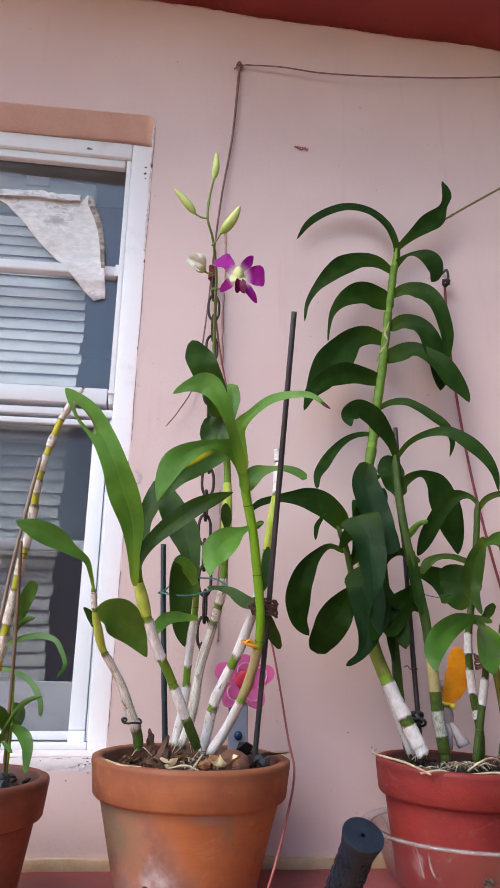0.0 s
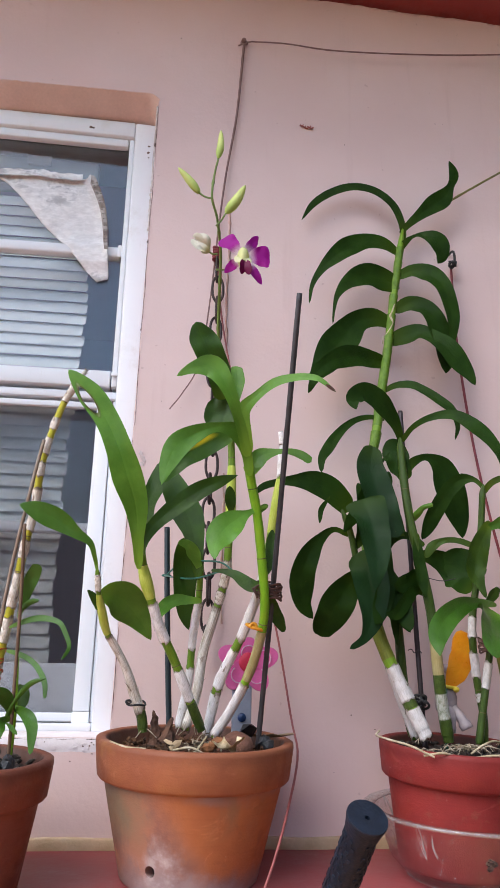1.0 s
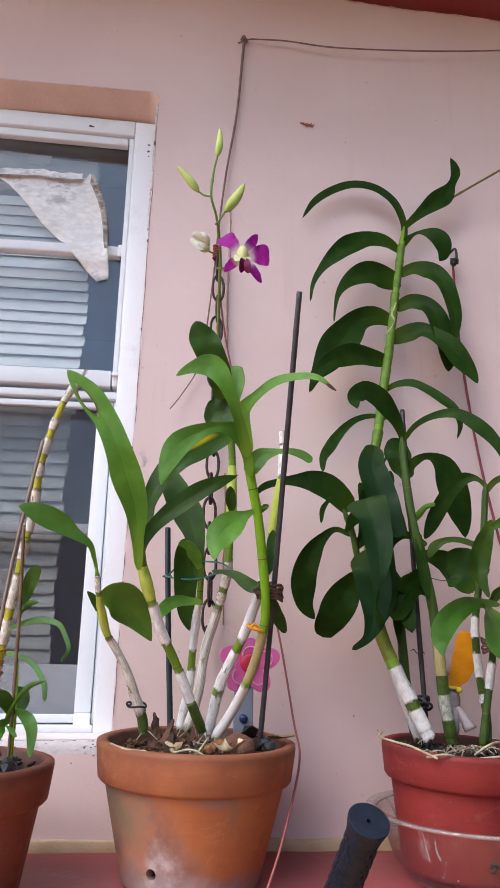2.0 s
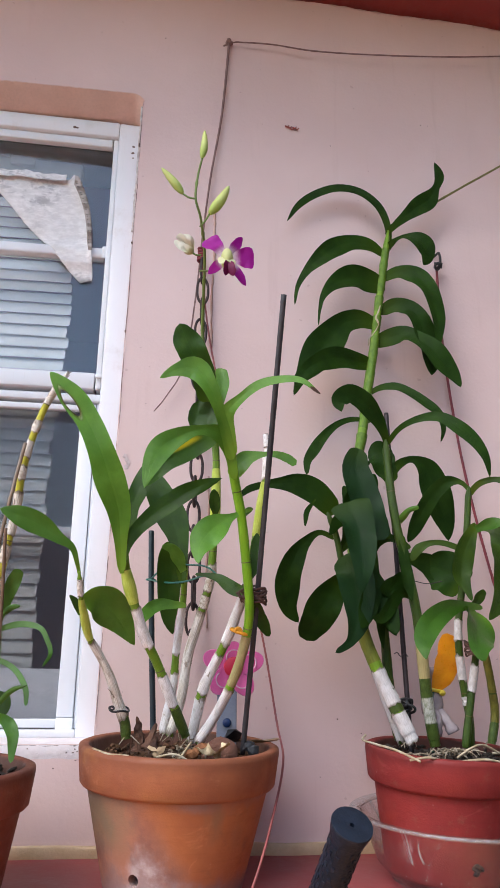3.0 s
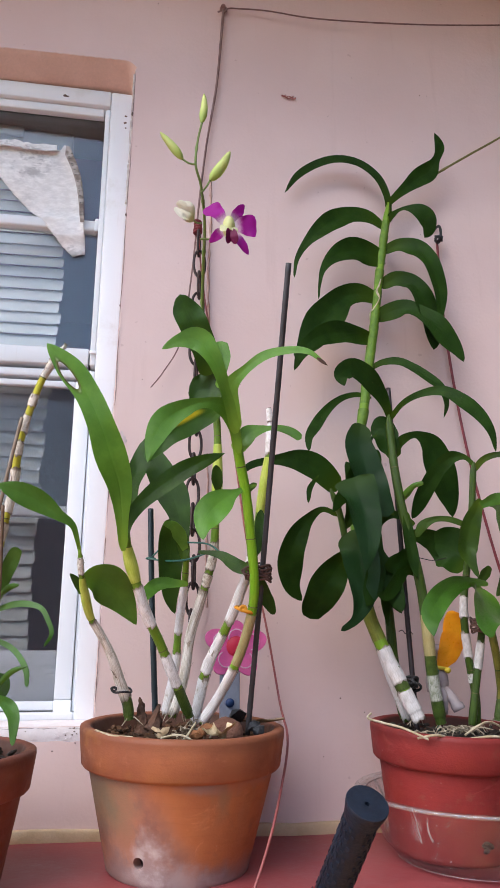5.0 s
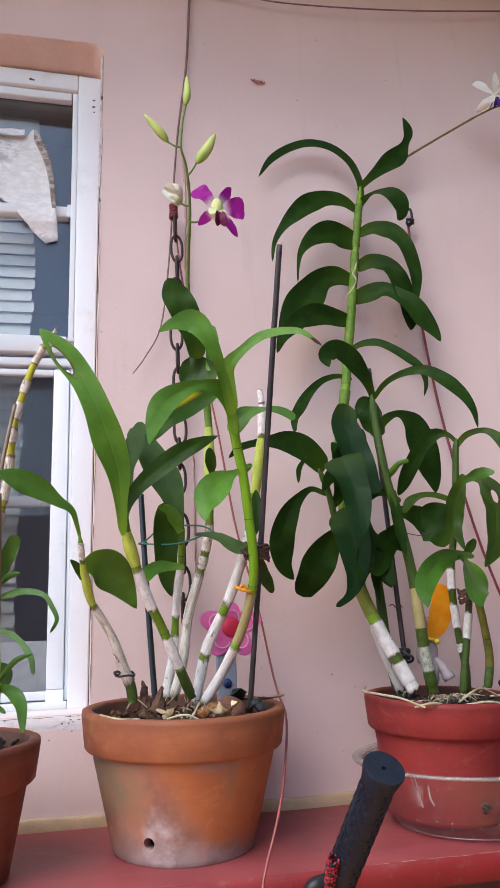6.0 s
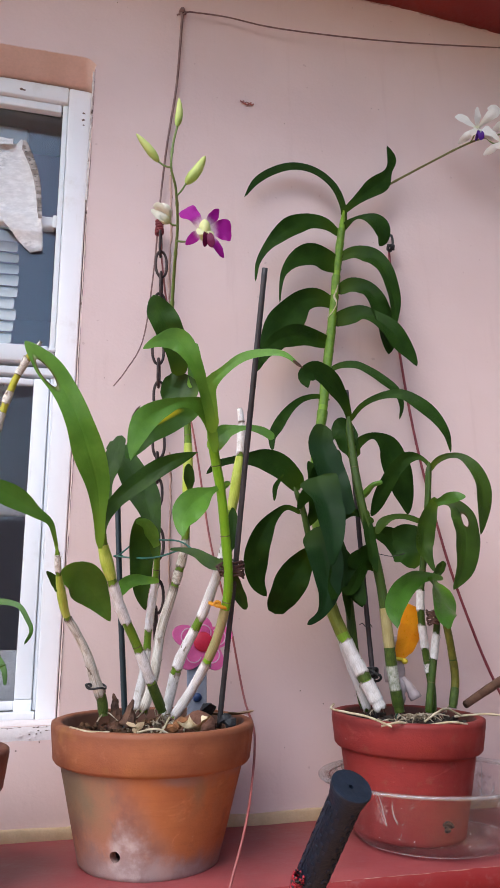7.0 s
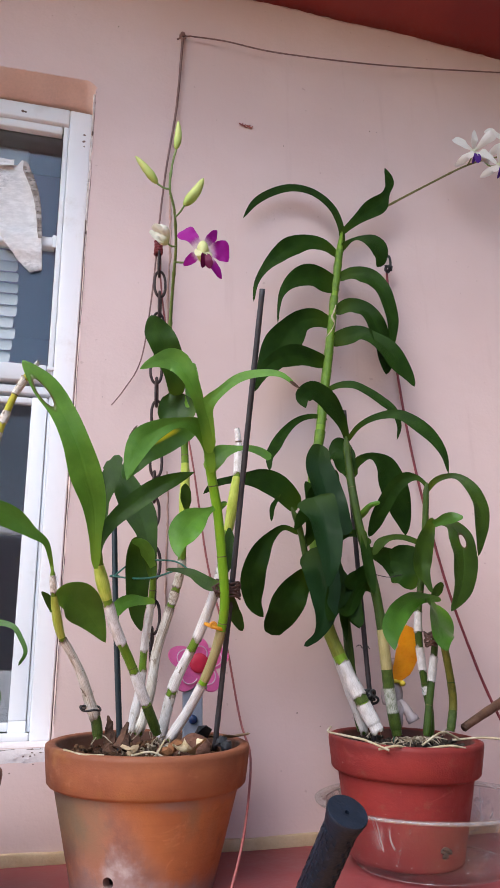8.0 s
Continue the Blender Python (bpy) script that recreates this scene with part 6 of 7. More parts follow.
leaf(c, [(0.378, 1.200, 1.359), (0.394, 1.203, 1.385), (0.401, 1.207, 1.429), (0.390, 1.210, 1.461)], 0.030, LEAF_DARK)
c = cane(orchid_b, [(0.548, 1.190, 1.097), (0.550, 1.190, 1.136), (0.542, 1.185, 1.189), (0.539, 1.180, 1.252), (0.547, 1.175, 1.308), (0.558, 1.170, 1.383), (0.563, 1.165, 1.438), (0.566, 1.165, 1.455)], 0.0063, 0.0051, [("sheath", 0.16, 0.19), ("sheath", 0.25, 0.34), ("sheath", 0.40, 0.48)], CANE_GREEN, tone=-1)
roots(c, (0.548, 1.190, 1.097), 85, 2)
leaf(c, [(0.569, 1.165, 1.446), (0.555, 1.169, 1.462), (0.536, 1.175, 1.463), (0.520, 1.181, 1.450), (0.509, 1.186, 1.433), (0.499, 1.191, 1.414), (0.490, 1.195, 1.396), (0.481, 1.200, 1.377)], (0.0069, 0.0075, 0.0184, 0.0223, 0.0251, 0.0254, 0.0203, 0.0054), LEAF_DARK)
leaf(c, [(0.562, 1.170, 1.438), (0.578, 1.156, 1.458), (0.603, 1.144, 1.461), (0.619, 1.131, 1.441), (0.623, 1.121, 1.414), (0.618, 1.114, 1.386), (0.609, 1.107, 1.360), (0.599, 1.100, 1.334)], (0.0079, 0.0092, 0.0086, 0.0231, 0.0351, 0.0340, 0.0192, 0.0031), LEAF_OLIVE, roll=-10)
leaf(c, [(0.559, 1.179, 1.388), (0.566, 1.167, 1.390), (0.573, 1.155, 1.393), (0.580, 1.143, 1.395), (0.587, 1.132, 1.395), (0.594, 1.120, 1.392)], (0.0077, 0.0099, 0.0112, 0.0163, 0.0149, 0.0052), LEAF_FRESH, roll=-15)
leaf(c, [(0.567, 1.165, 1.395), (0.589, 1.153, 1.391), (0.599, 1.143, 1.369), (0.597, 1.134, 1.344), (0.590, 1.125, 1.321), (0.580, 1.117, 1.298), (0.566, 1.108, 1.278), (0.549, 1.100, 1.259)], (0.0066, 0.0144, 0.0388, 0.0483, 0.0458, 0.0363, 0.0214, 0.0039), LEAF_OLIVE, hole=(0.315, -0.15, 0.055, 0.12))
leaf(c, [(0.570, 1.163, 1.400), (0.560, 1.159, 1.383), (0.551, 1.157, 1.365), (0.544, 1.156, 1.346), (0.539, 1.154, 1.327), (0.544, 1.152, 1.308), (0.550, 1.150, 1.289)], (0.0100, 0.0191, 0.0288, 0.0338, 0.0296, 0.0137, 0.0046), LEAF_OLIVE)
leaf(c, [(0.552, 1.172, 1.363), (0.536, 1.170, 1.368), (0.518, 1.170, 1.372), (0.500, 1.170, 1.370), (0.485, 1.173, 1.361), (0.476, 1.175, 1.346)], (0.0075, 0.0087, 0.0077, 0.0088, 0.0135, 0.0064), LEAF_OLIVE, roll=10)
leaf(c, [(0.553, 1.180, 1.312), (0.542, 1.182, 1.322), (0.532, 1.187, 1.331), (0.520, 1.191, 1.338), (0.507, 1.196, 1.342), (0.494, 1.200, 1.346)], (0.0406, 0.0574, 0.0630, 0.0570, 0.0311, 0.0059), LEAF_DARK)
leaf(c, [(0.556, 1.172, 1.281), (0.563, 1.170, 1.289), (0.571, 1.170, 1.298), (0.579, 1.170, 1.306)], (0.0073, 0.0105, 0.0154, 0.0065), LEAF_OLIVE)
leaf(c, [(0.571, 1.166, 1.282), (0.550, 1.152, 1.282), (0.527, 1.138, 1.280), (0.506, 1.125, 1.275), (0.486, 1.112, 1.265), (0.469, 1.100, 1.251), (0.456, 1.091, 1.231), (0.454, 1.080, 1.208)], (0.0069, 0.0100, 0.0144, 0.0245, 0.0291, 0.0303, 0.0250, 0.0032), LEAF_FRESH, roll=10)
leaf(c, [(0.560, 1.160, 1.275), (0.554, 1.143, 1.260), (0.545, 1.126, 1.245), (0.538, 1.113, 1.228), (0.535, 1.100, 1.208)], (0.0246, 0.0611, 0.0522, 0.0352, 0.0095), LEAF_FRESH)
c = cane(orchid_b, [(0.537, 1.180, 1.100), (0.549, 1.180, 1.158), (0.562, 1.180, 1.220), (0.568, 1.175, 1.276)], 0.0062, 0.0049, [("sheath", 0.40, 0.60)], CANE_GREEN, tone=-1)
roots(c, (0.537, 1.180, 1.100), 97, 2)
c = cane(orchid_b, [(0.574, 1.180, 1.105), (0.582, 1.180, 1.142), (0.578, 1.175, 1.181), (0.571, 1.170, 1.220), (0.565, 1.170, 1.267)], 0.0063, 0.0049, [("olive", 0.00, 0.16), ("ochre", 0.17, 0.40), ("ochre", 0.415, 0.70)], CANE_GREEN, tone=-1)
roots(c, (0.574, 1.180, 1.105), 99, 2)
orchid_c = thing("orchid_plant", (-0.105, 1.13, 1.06), "leafless yellowing orchid cane with young plantlets at its base", "orchid", "potted orchids")
c = cane(orchid_c, [(-0.087, 1.120, 1.086), (-0.088, 1.110, 1.145), (-0.079, 1.100, 1.208), (-0.067, 1.085, 1.283), (-0.059, 1.075, 1.333), (-0.052, 1.070, 1.375), (-0.048, 1.060, 1.419), (-0.041, 1.055, 1.455), (-0.028, 1.050, 1.499), (-0.014, 1.045, 1.527), (-0.001, 1.040, 1.546)], 0.0066, 0.0043, [("sheath", 0.11, 0.23), ("sheath", 0.28, 0.34), ("sheath", 0.37, 0.45), ("sheath", 0.49, 0.53), ("sheath", 0.56, 0.67), ("sheath", 0.70, 0.73), ("sheath", 0.76, 0.80), ("sheath", 0.83, 0.85), ("sheath", 0.90, 0.95), ("sheath", 0.97, 1.00)], CANE_YELLOW)
c = cane(orchid_c, [(-0.058, 1.110, 1.084), (-0.056, 1.100, 1.142), (-0.058, 1.090, 1.205), (-0.059, 1.085, 1.250)], 0.0033, 0.0020, [], CANE_BRIGHT)
leaf(c, [(-0.060, 1.085, 1.241), (-0.056, 1.077, 1.256), (-0.052, 1.071, 1.272), (-0.046, 1.066, 1.288), (-0.039, 1.060, 1.303)], (0.0033, 0.0080, 0.0148, 0.0163, 0.0112), LEAF_FRESH)
leaf(c, [(-0.070, 1.086, 1.231), (-0.055, 1.075, 1.236), (-0.039, 1.066, 1.240), (-0.023, 1.057, 1.240), (-0.007, 1.049, 1.235), (0.002, 1.040, 1.222), (0.008, 1.030, 1.207), (0.002, 1.020, 1.193)], (0.0034, 0.0054, 0.0068, 0.0067, 0.0056, 0.0054, 0.0044, 0.0028), LEAF_FRESH, roll=-20)
leaf(c, [(-0.072, 1.095, 1.205), (-0.056, 1.086, 1.201), (-0.040, 1.077, 1.194), (-0.028, 1.069, 1.183), (-0.019, 1.060, 1.168), (-0.016, 1.050, 1.152)], (0.0038, 0.0055, 0.0060, 0.0060, 0.0061, 0.0038), LEAF_FRESH, roll=-15)
leaf(c, [(-0.065, 1.098, 1.127), (-0.059, 1.083, 1.137), (-0.052, 1.070, 1.148), (-0.043, 1.058, 1.159), (-0.031, 1.047, 1.169), (-0.015, 1.040, 1.174)], (0.0047, 0.0053, 0.0041, 0.0055, 0.0058, 0.0013), LEAF_FRESH, roll=-10)
leaf(c, [(-0.058, 1.098, 1.141), (-0.046, 1.084, 1.138), (-0.035, 1.070, 1.132), (-0.028, 1.056, 1.122), (-0.025, 1.043, 1.109), (-0.023, 1.030, 1.096)], (0.0046, 0.0101, 0.0142, 0.0127, 0.0090, 0.0034), LEAF_FRESH, roll=-10)
leaf(c, [(-0.058, 1.110, 1.136), (-0.052, 1.115, 1.151), (-0.058, 1.120, 1.167)], 0.019, LEAF_DEEP)
leaf(c, [(-0.058, 1.100, 1.130), (-0.064, 1.078, 1.152), (-0.078, 1.060, 1.161)], 0.017, LEAF_FRESH)
leaf(c, [(-0.057, 1.090, 1.130), (-0.065, 1.076, 1.125), (-0.066, 1.050, 1.106)], 0.014, LEAF_FRESH)
leaf(c, [(-0.061, 1.080, 1.247), (-0.046, 1.068, 1.259), (-0.034, 1.060, 1.261)], 0.007, LEAF_FRESH)
leaf(c, [(-0.061, 1.080, 1.125), (-0.052, 1.066, 1.121), (-0.042, 1.050, 1.115)], 0.006, LEAF_FRESH)

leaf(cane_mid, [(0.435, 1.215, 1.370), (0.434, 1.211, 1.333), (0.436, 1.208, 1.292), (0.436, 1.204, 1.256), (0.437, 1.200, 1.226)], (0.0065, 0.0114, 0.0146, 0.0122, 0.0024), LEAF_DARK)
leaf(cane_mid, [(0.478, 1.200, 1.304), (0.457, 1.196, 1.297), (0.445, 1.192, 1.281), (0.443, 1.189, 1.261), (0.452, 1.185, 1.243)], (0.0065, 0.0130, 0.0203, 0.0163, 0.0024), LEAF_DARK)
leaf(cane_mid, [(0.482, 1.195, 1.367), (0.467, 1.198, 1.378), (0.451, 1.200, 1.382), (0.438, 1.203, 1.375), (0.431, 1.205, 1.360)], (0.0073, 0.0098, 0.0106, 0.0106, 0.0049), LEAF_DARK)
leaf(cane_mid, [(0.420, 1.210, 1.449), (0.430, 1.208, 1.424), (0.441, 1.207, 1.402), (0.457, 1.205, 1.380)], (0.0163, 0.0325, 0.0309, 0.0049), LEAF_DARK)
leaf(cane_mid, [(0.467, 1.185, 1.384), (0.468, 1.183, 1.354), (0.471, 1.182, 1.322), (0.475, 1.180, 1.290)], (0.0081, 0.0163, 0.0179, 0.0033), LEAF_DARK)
leaf(cane_low, [(0.036, 1.072, 1.254), (0.032, 1.070, 1.262), (0.026, 1.067, 1.269), (0.020, 1.064, 1.275)], (0.0100, 0.0115, 0.0080, 0.0016), LEAF_DEEP)
part("leaf_tip", blade([(0.2875, 0.9494, 1.5078), (0.2935, 0.9491, 1.5031), (0.2996, 0.9488, 1.4985)], 0.0040, 15, LANCE, None, 0.3, 0.05, 0.0008, 12, 6), BARK_BROWN, orchid_a, "withered brown leaf tip")
part("leaf_tip", blade([(0.1185, 1.128, 1.476), (0.1215, 1.130, 1.492), (0.1290, 1.131, 1.506)], 0.0075, 30, LANCE, None, 0.5, 0.1, 0.0008, 12, 6), TWIG, orchid_a, "dry grey leaf tip")

# ---- flowers, buds and spikes ----
def bud(plant, base, tip, r, material, name="bud"):
    base, tip = Vector(base), Vector(tip)
    path = spline([base, base.lerp(tip, 0.5) + Vector((0.0015, 0, -0.001)), tip], 18)
    prof = ((0, 0.30), (0.10, 0.72), (0.28, 1.0), (0.55, 0.92), (0.8, 0.62), (0.93, 0.36), (1, 0.10))
    bm = tube(path, lambda u: r * float(np.interp(u, [a for a, _ in prof], [b for _, b in prof])), 12)
    return part(name, bm, material, plant)


def petal(flower, c, tip, width, material, cup=0.008, name="petal", roll=0):
    """A petal from the flower's heart to its tip, bowed towards the front."""
    c, tip = Vector(c), Vector(tip)
    mid = c.lerp(tip, 0.5) + Vector((0, -cup, 0))
    return part(name, blade([c, mid, tip], width, roll, PETAL, None, 0.10, 0.03, 0.0008, 16, 8), material, flower)


FAN = ((0, 0.16), (0.2, 0.34), (0.45, 0.66), (0.7, 0.92), (0.86, 1.0), (0.95, 0.86), (1, 0.45))
SEPAL = ((0, 0.3), (0.25, 0.7), (0.5, 1.0), (0.75, 0.85), (0.92, 0.45), (1, 0.1))


def orchid_flower(plant, c, k, colours, spread, stem_from, core_size=0.25, lip_long=0.72, face=(0, -1, 0)):
    """Two broad petals and three narrow sepals round a lip and a column; spread: where the tips stand, in flower sizes; face: where it looks."""
    outer, lip, heart = colours
    c = Vector(c)
    turn = Vector((0, -1, 0)).rotation_difference(Vector(face)).to_matrix()

    def off(dx, dy, dz):
        return turn @ Vector((dx * k, dy * k, dz * k))

    core = bmesh.new()
    bmesh.ops.create_uvsphere(core, u_segments=14, v_segments=10, radius=core_size * k, matrix=Matrix.Translation(c + off(0, -0.10, -0.02)) @ Matrix.Diagonal((0.6, 0.9, 1.1, 1)))
    fl = part("flower", core, heart, plant)
    for dx, dz, dy, w, roll in spread:
        tip = c + off(dx, dy, dz)
        mid = c.lerp(tip, 0.5) + off(0, -0.10, 0)
        part("petal" if w > 0.35 else "sepal", blade([c, mid, tip], w * k, roll, FAN if w > 0.42 else SEPAL, None, 0.16, 0.05, 0.0008, 20, 10), outer, fl)
    for dx, dz, w in ((-0.24, -0.30, 0.26), (0.20, -0.32, 0.26)):
        petal(fl, c + off(0, -0.12, 0), c + off(dx, -0.30, dz), w * k, heart, 0.08 * k, "side_lobe", 25 if dx < 0 else -25)
    for dx, w in ((-0.10, 0.26), (0.13, 0.26)):
        petal(fl, c + off(0.02, -0.22, -0.12), c + off(dx + 0.04, -0.36, -lip_long), w * k, lip, 0.10 * k, "lip", -30 if dx < 0 else 30)
    part("flower_stalk", tube(spline([stem_from, Vector(stem_from).lerp(c, 0.5) + Vector((0, 0.004, -0.004)), c], 10), 0.0013, 8), SPIKE, fl)
    return fl


spike_path = [(0.1811, 1.140, 1.5926), (0.1699, 1.120, 1.6394), (0.1667, 1.080, 1.6917), (0.1645, 1.040, 1.7276), (0.1562, 1.000, 1.7558), (0.1477, 0.985, 1.7768), (0.1493, 0.980, 1.8076), (0.1540, 0.975, 1.8330)]
part("flower_spike", tube(spline(spike_path, 60), lambda u: 0.0028 - 0.0015 * u + (0.0007 if (u * 9) % 1 > 0.92 else 0), 10), SPIKE, orchid_a, "slender green flower spike")
orchid_flower(orchid_a, (0.1895, 0.985, 1.6890), 0.043, (PURPLE, PURPLE_LIP, CREAM_HEART), ((-0.58, 0.64, -0.05, 0.64, 10), (0.46, 0.82, 0.0, 0.32, 15), (0.80, 0.06, -0.1, 0.70, 0), (0.58, -0.80, 0.0, 0.32, -10), (-0.52, -0.44, 0.1, 0.30, 0)), (0.156, 0.99, 1.674), 0.30)
bud(orchid_a, (0.1535, 0.975, 1.832), (0.156, 0.974, 1.876), 0.0050, BUD)
bud(orchid_a, (0.131, 0.98, 1.779), (0.102, 0.975, 1.812), 0.0056, BUD)
bud(orchid_a, (0.166, 0.98, 1.752), (0.190, 0.975, 1.793), 0.0070, BUD)
closed = bud(orchid_a, (0.147, 0.985, 1.696), (0.128, 0.982, 1.708), 0.0068, BUD_WHITE, "closed_flower")
for k, (dx, dy, dz) in enumerate(((-0.004, -0.004, 0.006), (0.004, -0.006, 0.004), (-0.006, -0.002, -0.006), (0.002, 0.004, 0.006))):
    part("petal", blade([(0.1465, 0.985, 1.696), (0.137 + dx, 0.979 + dy, 1.703 + dz), (0.126 + 0.3 * dx, 0.981 + 0.4 * dy, 1.711 + 0.2 * dz)], 0.0112, 40 * k - 60, PETAL, None, 0.5, 0.06, 0.0008, 16, 8), BUD_WHITE, closed)
for a, b in (((0.147, 0.98, 1.773), (0.131, 0.98, 1.779)), ((0.154, 0.985, 1.735), (0.166, 0.98, 1.752)), ((0.157, 0.99, 1.697), (0.146, 0.986, 1.697))):
    part("bud_stalk", tube(spline([a, Vector(a).lerp(Vector(b), 0.5) + Vector((0, 0, -0.002)), b], 8), 0.0012, 8), SPIKE, orchid_a)
part("flower_spike", tube(spline([(0.516, 1.297, 1.971), (0.6, 1.297, 2.035), (0.681, 1.265, 2.078), (0.765, 1.255, 2.129), (0.831, 1.25, 2.156), (0.93, 1.24, 2.185)], 60), lambda u: 0.0024 - 0.0008 * u + (0.0005 if (u * 11) % 1 > 0.93 else 0), 10), SPIKE_TAN, orchid_b, "arching olive flower spike")
white_set = ((-0.80, 0.62, 0.0, 0.46, 0), (0.02, 0.88, 0.05, 0.32, 0), (0.78, 0.66, 0.0, 0.46, 0), (0.62, -0.50, 0.1, 0.34, 0), (-0.74, -0.48, 0.1, 0.34, 0))
orchid_flower(orchid_b, (0.771, 1.235, 2.146), 0.047, (WHITE_PETAL, VIOLET_LIP, WHITE_PETAL), white_set, (0.765, 1.255, 2.129), 0.10, 0.55, (-0.5, -0.8, -0.4))
orchid_flower(orchid_b, (0.812, 1.222, 2.112), 0.044, (WHITE_PETAL, VIOLET_LIP, WHITE_PETAL), white_set, (0.80, 1.252, 2.144), 0.10, 0.60, (-0.4, -0.8, -0.5))
orchid_flower(orchid_b, (0.850, 1.24, 2.188), 0.047, (WHITE_PETAL, VIOLET_LIP, WHITE_PETAL), white_set, (0.831, 1.25, 2.156), 0.10, 0.55, (-0.5, -0.8, -0.3))


part("cut_cane_end", tube(spline([(0.2556, 1.080, 1.4729), (0.2548, 1.079, 1.4819), (0.2533, 1.078, 1.4909)], 8), lambda u: 0.0046 * (1 - 0.25 * u), 10), SHEATH, orchid_a, "pale dry stub of a cut cane")


# ---- stakes, ties, chain, wires ----
def rod(name, pts, r, material, label, category, group="", end=1.0, sides=12):
    """end: its thickness at the far end, as a share of that at the start."""
    return solo(name, tube(spline(pts, 60), lambda u: r * (1 + (end - 1) * u) * (1 + 0.08 * noise.noise((u * 40, r * 999, 0))), sides), material, label, category, group)


rod("plant_stake", [(0.256, 0.945, 1.623), (0.250, 1.02, 1.442), (0.243, 1.09, 1.255), (0.236, 1.15, 1.095)], 0.0035, STAKE_GREY, "dark grey plastic stake leaning in the orange pot", "plant stake", "plant stakes")
rod("plant_stake", [(0.110, 1.23, 1.387), (0.116, 1.225, 1.265), (0.127, 1.22, 1.09)], 0.0040, STAKE_TEAL, "thin teal coated stake in the orange pot", "plant stake", "plant stakes")
rod("plant_stake", [(0.471, 1.24, 1.591), (0.472, 1.225, 1.306), (0.473, 1.21, 1.09)], 0.0036, STAKE_DARK, "slim dark stake behind the tall orchid", "plant stake", "plant stakes")
rod("plant_stake", [(-0.058, 1.05, 1.349), (-0.056, 1.07, 1.236), (-0.057, 1.1, 1.06)], 0.0020, STAKE_BROWN, "brown bamboo stake in the brown pot", "plant stake", "plant stakes")
rod("dry_twig", [(-0.045, 1.045, 1.453), (-0.055, 1.05, 1.395), (-0.072, 1.065, 1.287), (-0.085, 1.085, 1.16), (-0.09, 1.10, 1.07)], 0.0021, TWIG, "split dry twig beside the yellowing cane", "twig")


def ring(bm, c, rx, ry, axis, wire, steps=26, wob=0.0, seed=0):
    """A closed loop of wire round an axis."""
    q = Vector(axis).to_track_quat("Z", "Y")
    pts = []
    for k in range(steps + 1):
        a = k * math.tau / steps
        pts.append(Vector(c) + q @ Vector((rx * math.cos(a), ry * math.sin(a), wob * math.sin(3 * a + seed))))
    return tube(pts, wire, 7, False, bm)


tie = bmesh.new()
for k in range(6):
    ring(tie, (0.240, 1.083, 1.274 + 0.0034 * k), 0.0160 + 0.001 * math.sin(k * 2.1), 0.013, (0.1, -0.2, 1), 0.0015, wob=0.0018, seed=k)
for k in range(5):
    a = k * 1.3
    tube(spline([(0.228, 1.068, 1.28), (0.225 + 0.006 * math.cos(a), 1.064, 1.281 + 0.006 * math.sin(a)), (0.221 + 0.005 * math.cos(a * 2), 1.067, 1.277 + 0.006 * math.sin(a * 1.7))], 10), 0.0014, 6, bm=tie)
solo("plant_tie", tie, TIE_BROWN, "rusty brown wire wound round cane and grey stake", "plant tie")
gt = bmesh.new()
tube(spline([(0.113, 1.222, 1.318), (0.135, 1.17, 1.330), (0.160, 1.14, 1.326), (0.185, 1.13, 1.322), (0.205, 1.10, 1.30), (0.228, 1.075, 1.283)], 40), 0.0012, 6, bm=gt)
tube(spline([(0.110, 1.219, 1.316), (0.130, 1.16, 1.305), (0.155, 1.135, 1.303), (0.185, 1.125, 1.312)], 30), 0.0012, 6, bm=gt)
ring(gt, (0.1125, 1.2265, 1.317), 0.006, 0.006, (0, 0, 1), 0.0012)
solo("plant_tie", gt, TIE_GREEN, "thin green tie wire strung between stake and canes", "plant tie")
ot = bmesh.new()
ring(ot, (0.224, 1.088, 1.238), 0.0112, 0.0112, (0.3, -0.2, 1), 0.0022)
ring(ot, (0.2205, 1.077, 1.239), 0.0034, 0.003, (0, 1, 0.2), 0.0017)
solo("plant_clip", ot, TIE_ORANGE, "small orange plastic clip round a cane", "plant clip")
orange = bmesh.new()
for k in range(8):
    ring(orange, Vector((-0.0879, 1.1085, 1.1519)) + Vector((0.0008, -0.0010, 0.0076)) * k, 0.0082 + 0.0008 * math.sin(k * 1.9), 0.0082, (0.35 * math.sin(k * 2.3), 0.3 * math.cos(k * 1.7), 1), 0.0011, wob=0.0012, seed=k)
tube(spline([(-0.0797, 1.0900, 1.2045), (-0.0875, 1.0850, 1.2130), (-0.0991, 1.0850, 1.2141), (-0.1068, 1.0880, 1.2090)], 16), 0.0012, 6, bm=orange)
solo("plant_tie", orange, TIE_RUST, "orange red wire twisted round the yellowing cane", "plant tie")
bt = bmesh.new()
ring(bt, (0.0827, 1.124, 1.1475), 0.0120, 0.011, (0.1, -0.25, 1), 0.0013, wob=0.001)
ring(bt, (0.0745, 1.114, 1.149), 0.0026, 0.002, (0.2, -1, 0.3), 0.0011)
solo("plant_tie", bt, BLACK_PLASTIC, "black wire ring round the lowest cane", "plant tie")
kn = bmesh.new()
for k in range(9):
    ring(kn, (0.462 + 0.006 * math.sin(k * 2.0), 1.197, 1.152 + 0.004 * math.cos(k * 1.4)), 0.009, 0.006, (math.sin(k), math.cos(k * 1.7), 0.6), 0.0018)
solo("plant_tie", kn, BLACK_PLASTIC, "black knotted tie on the slim stake", "plant tie")
wt = bmesh.new()
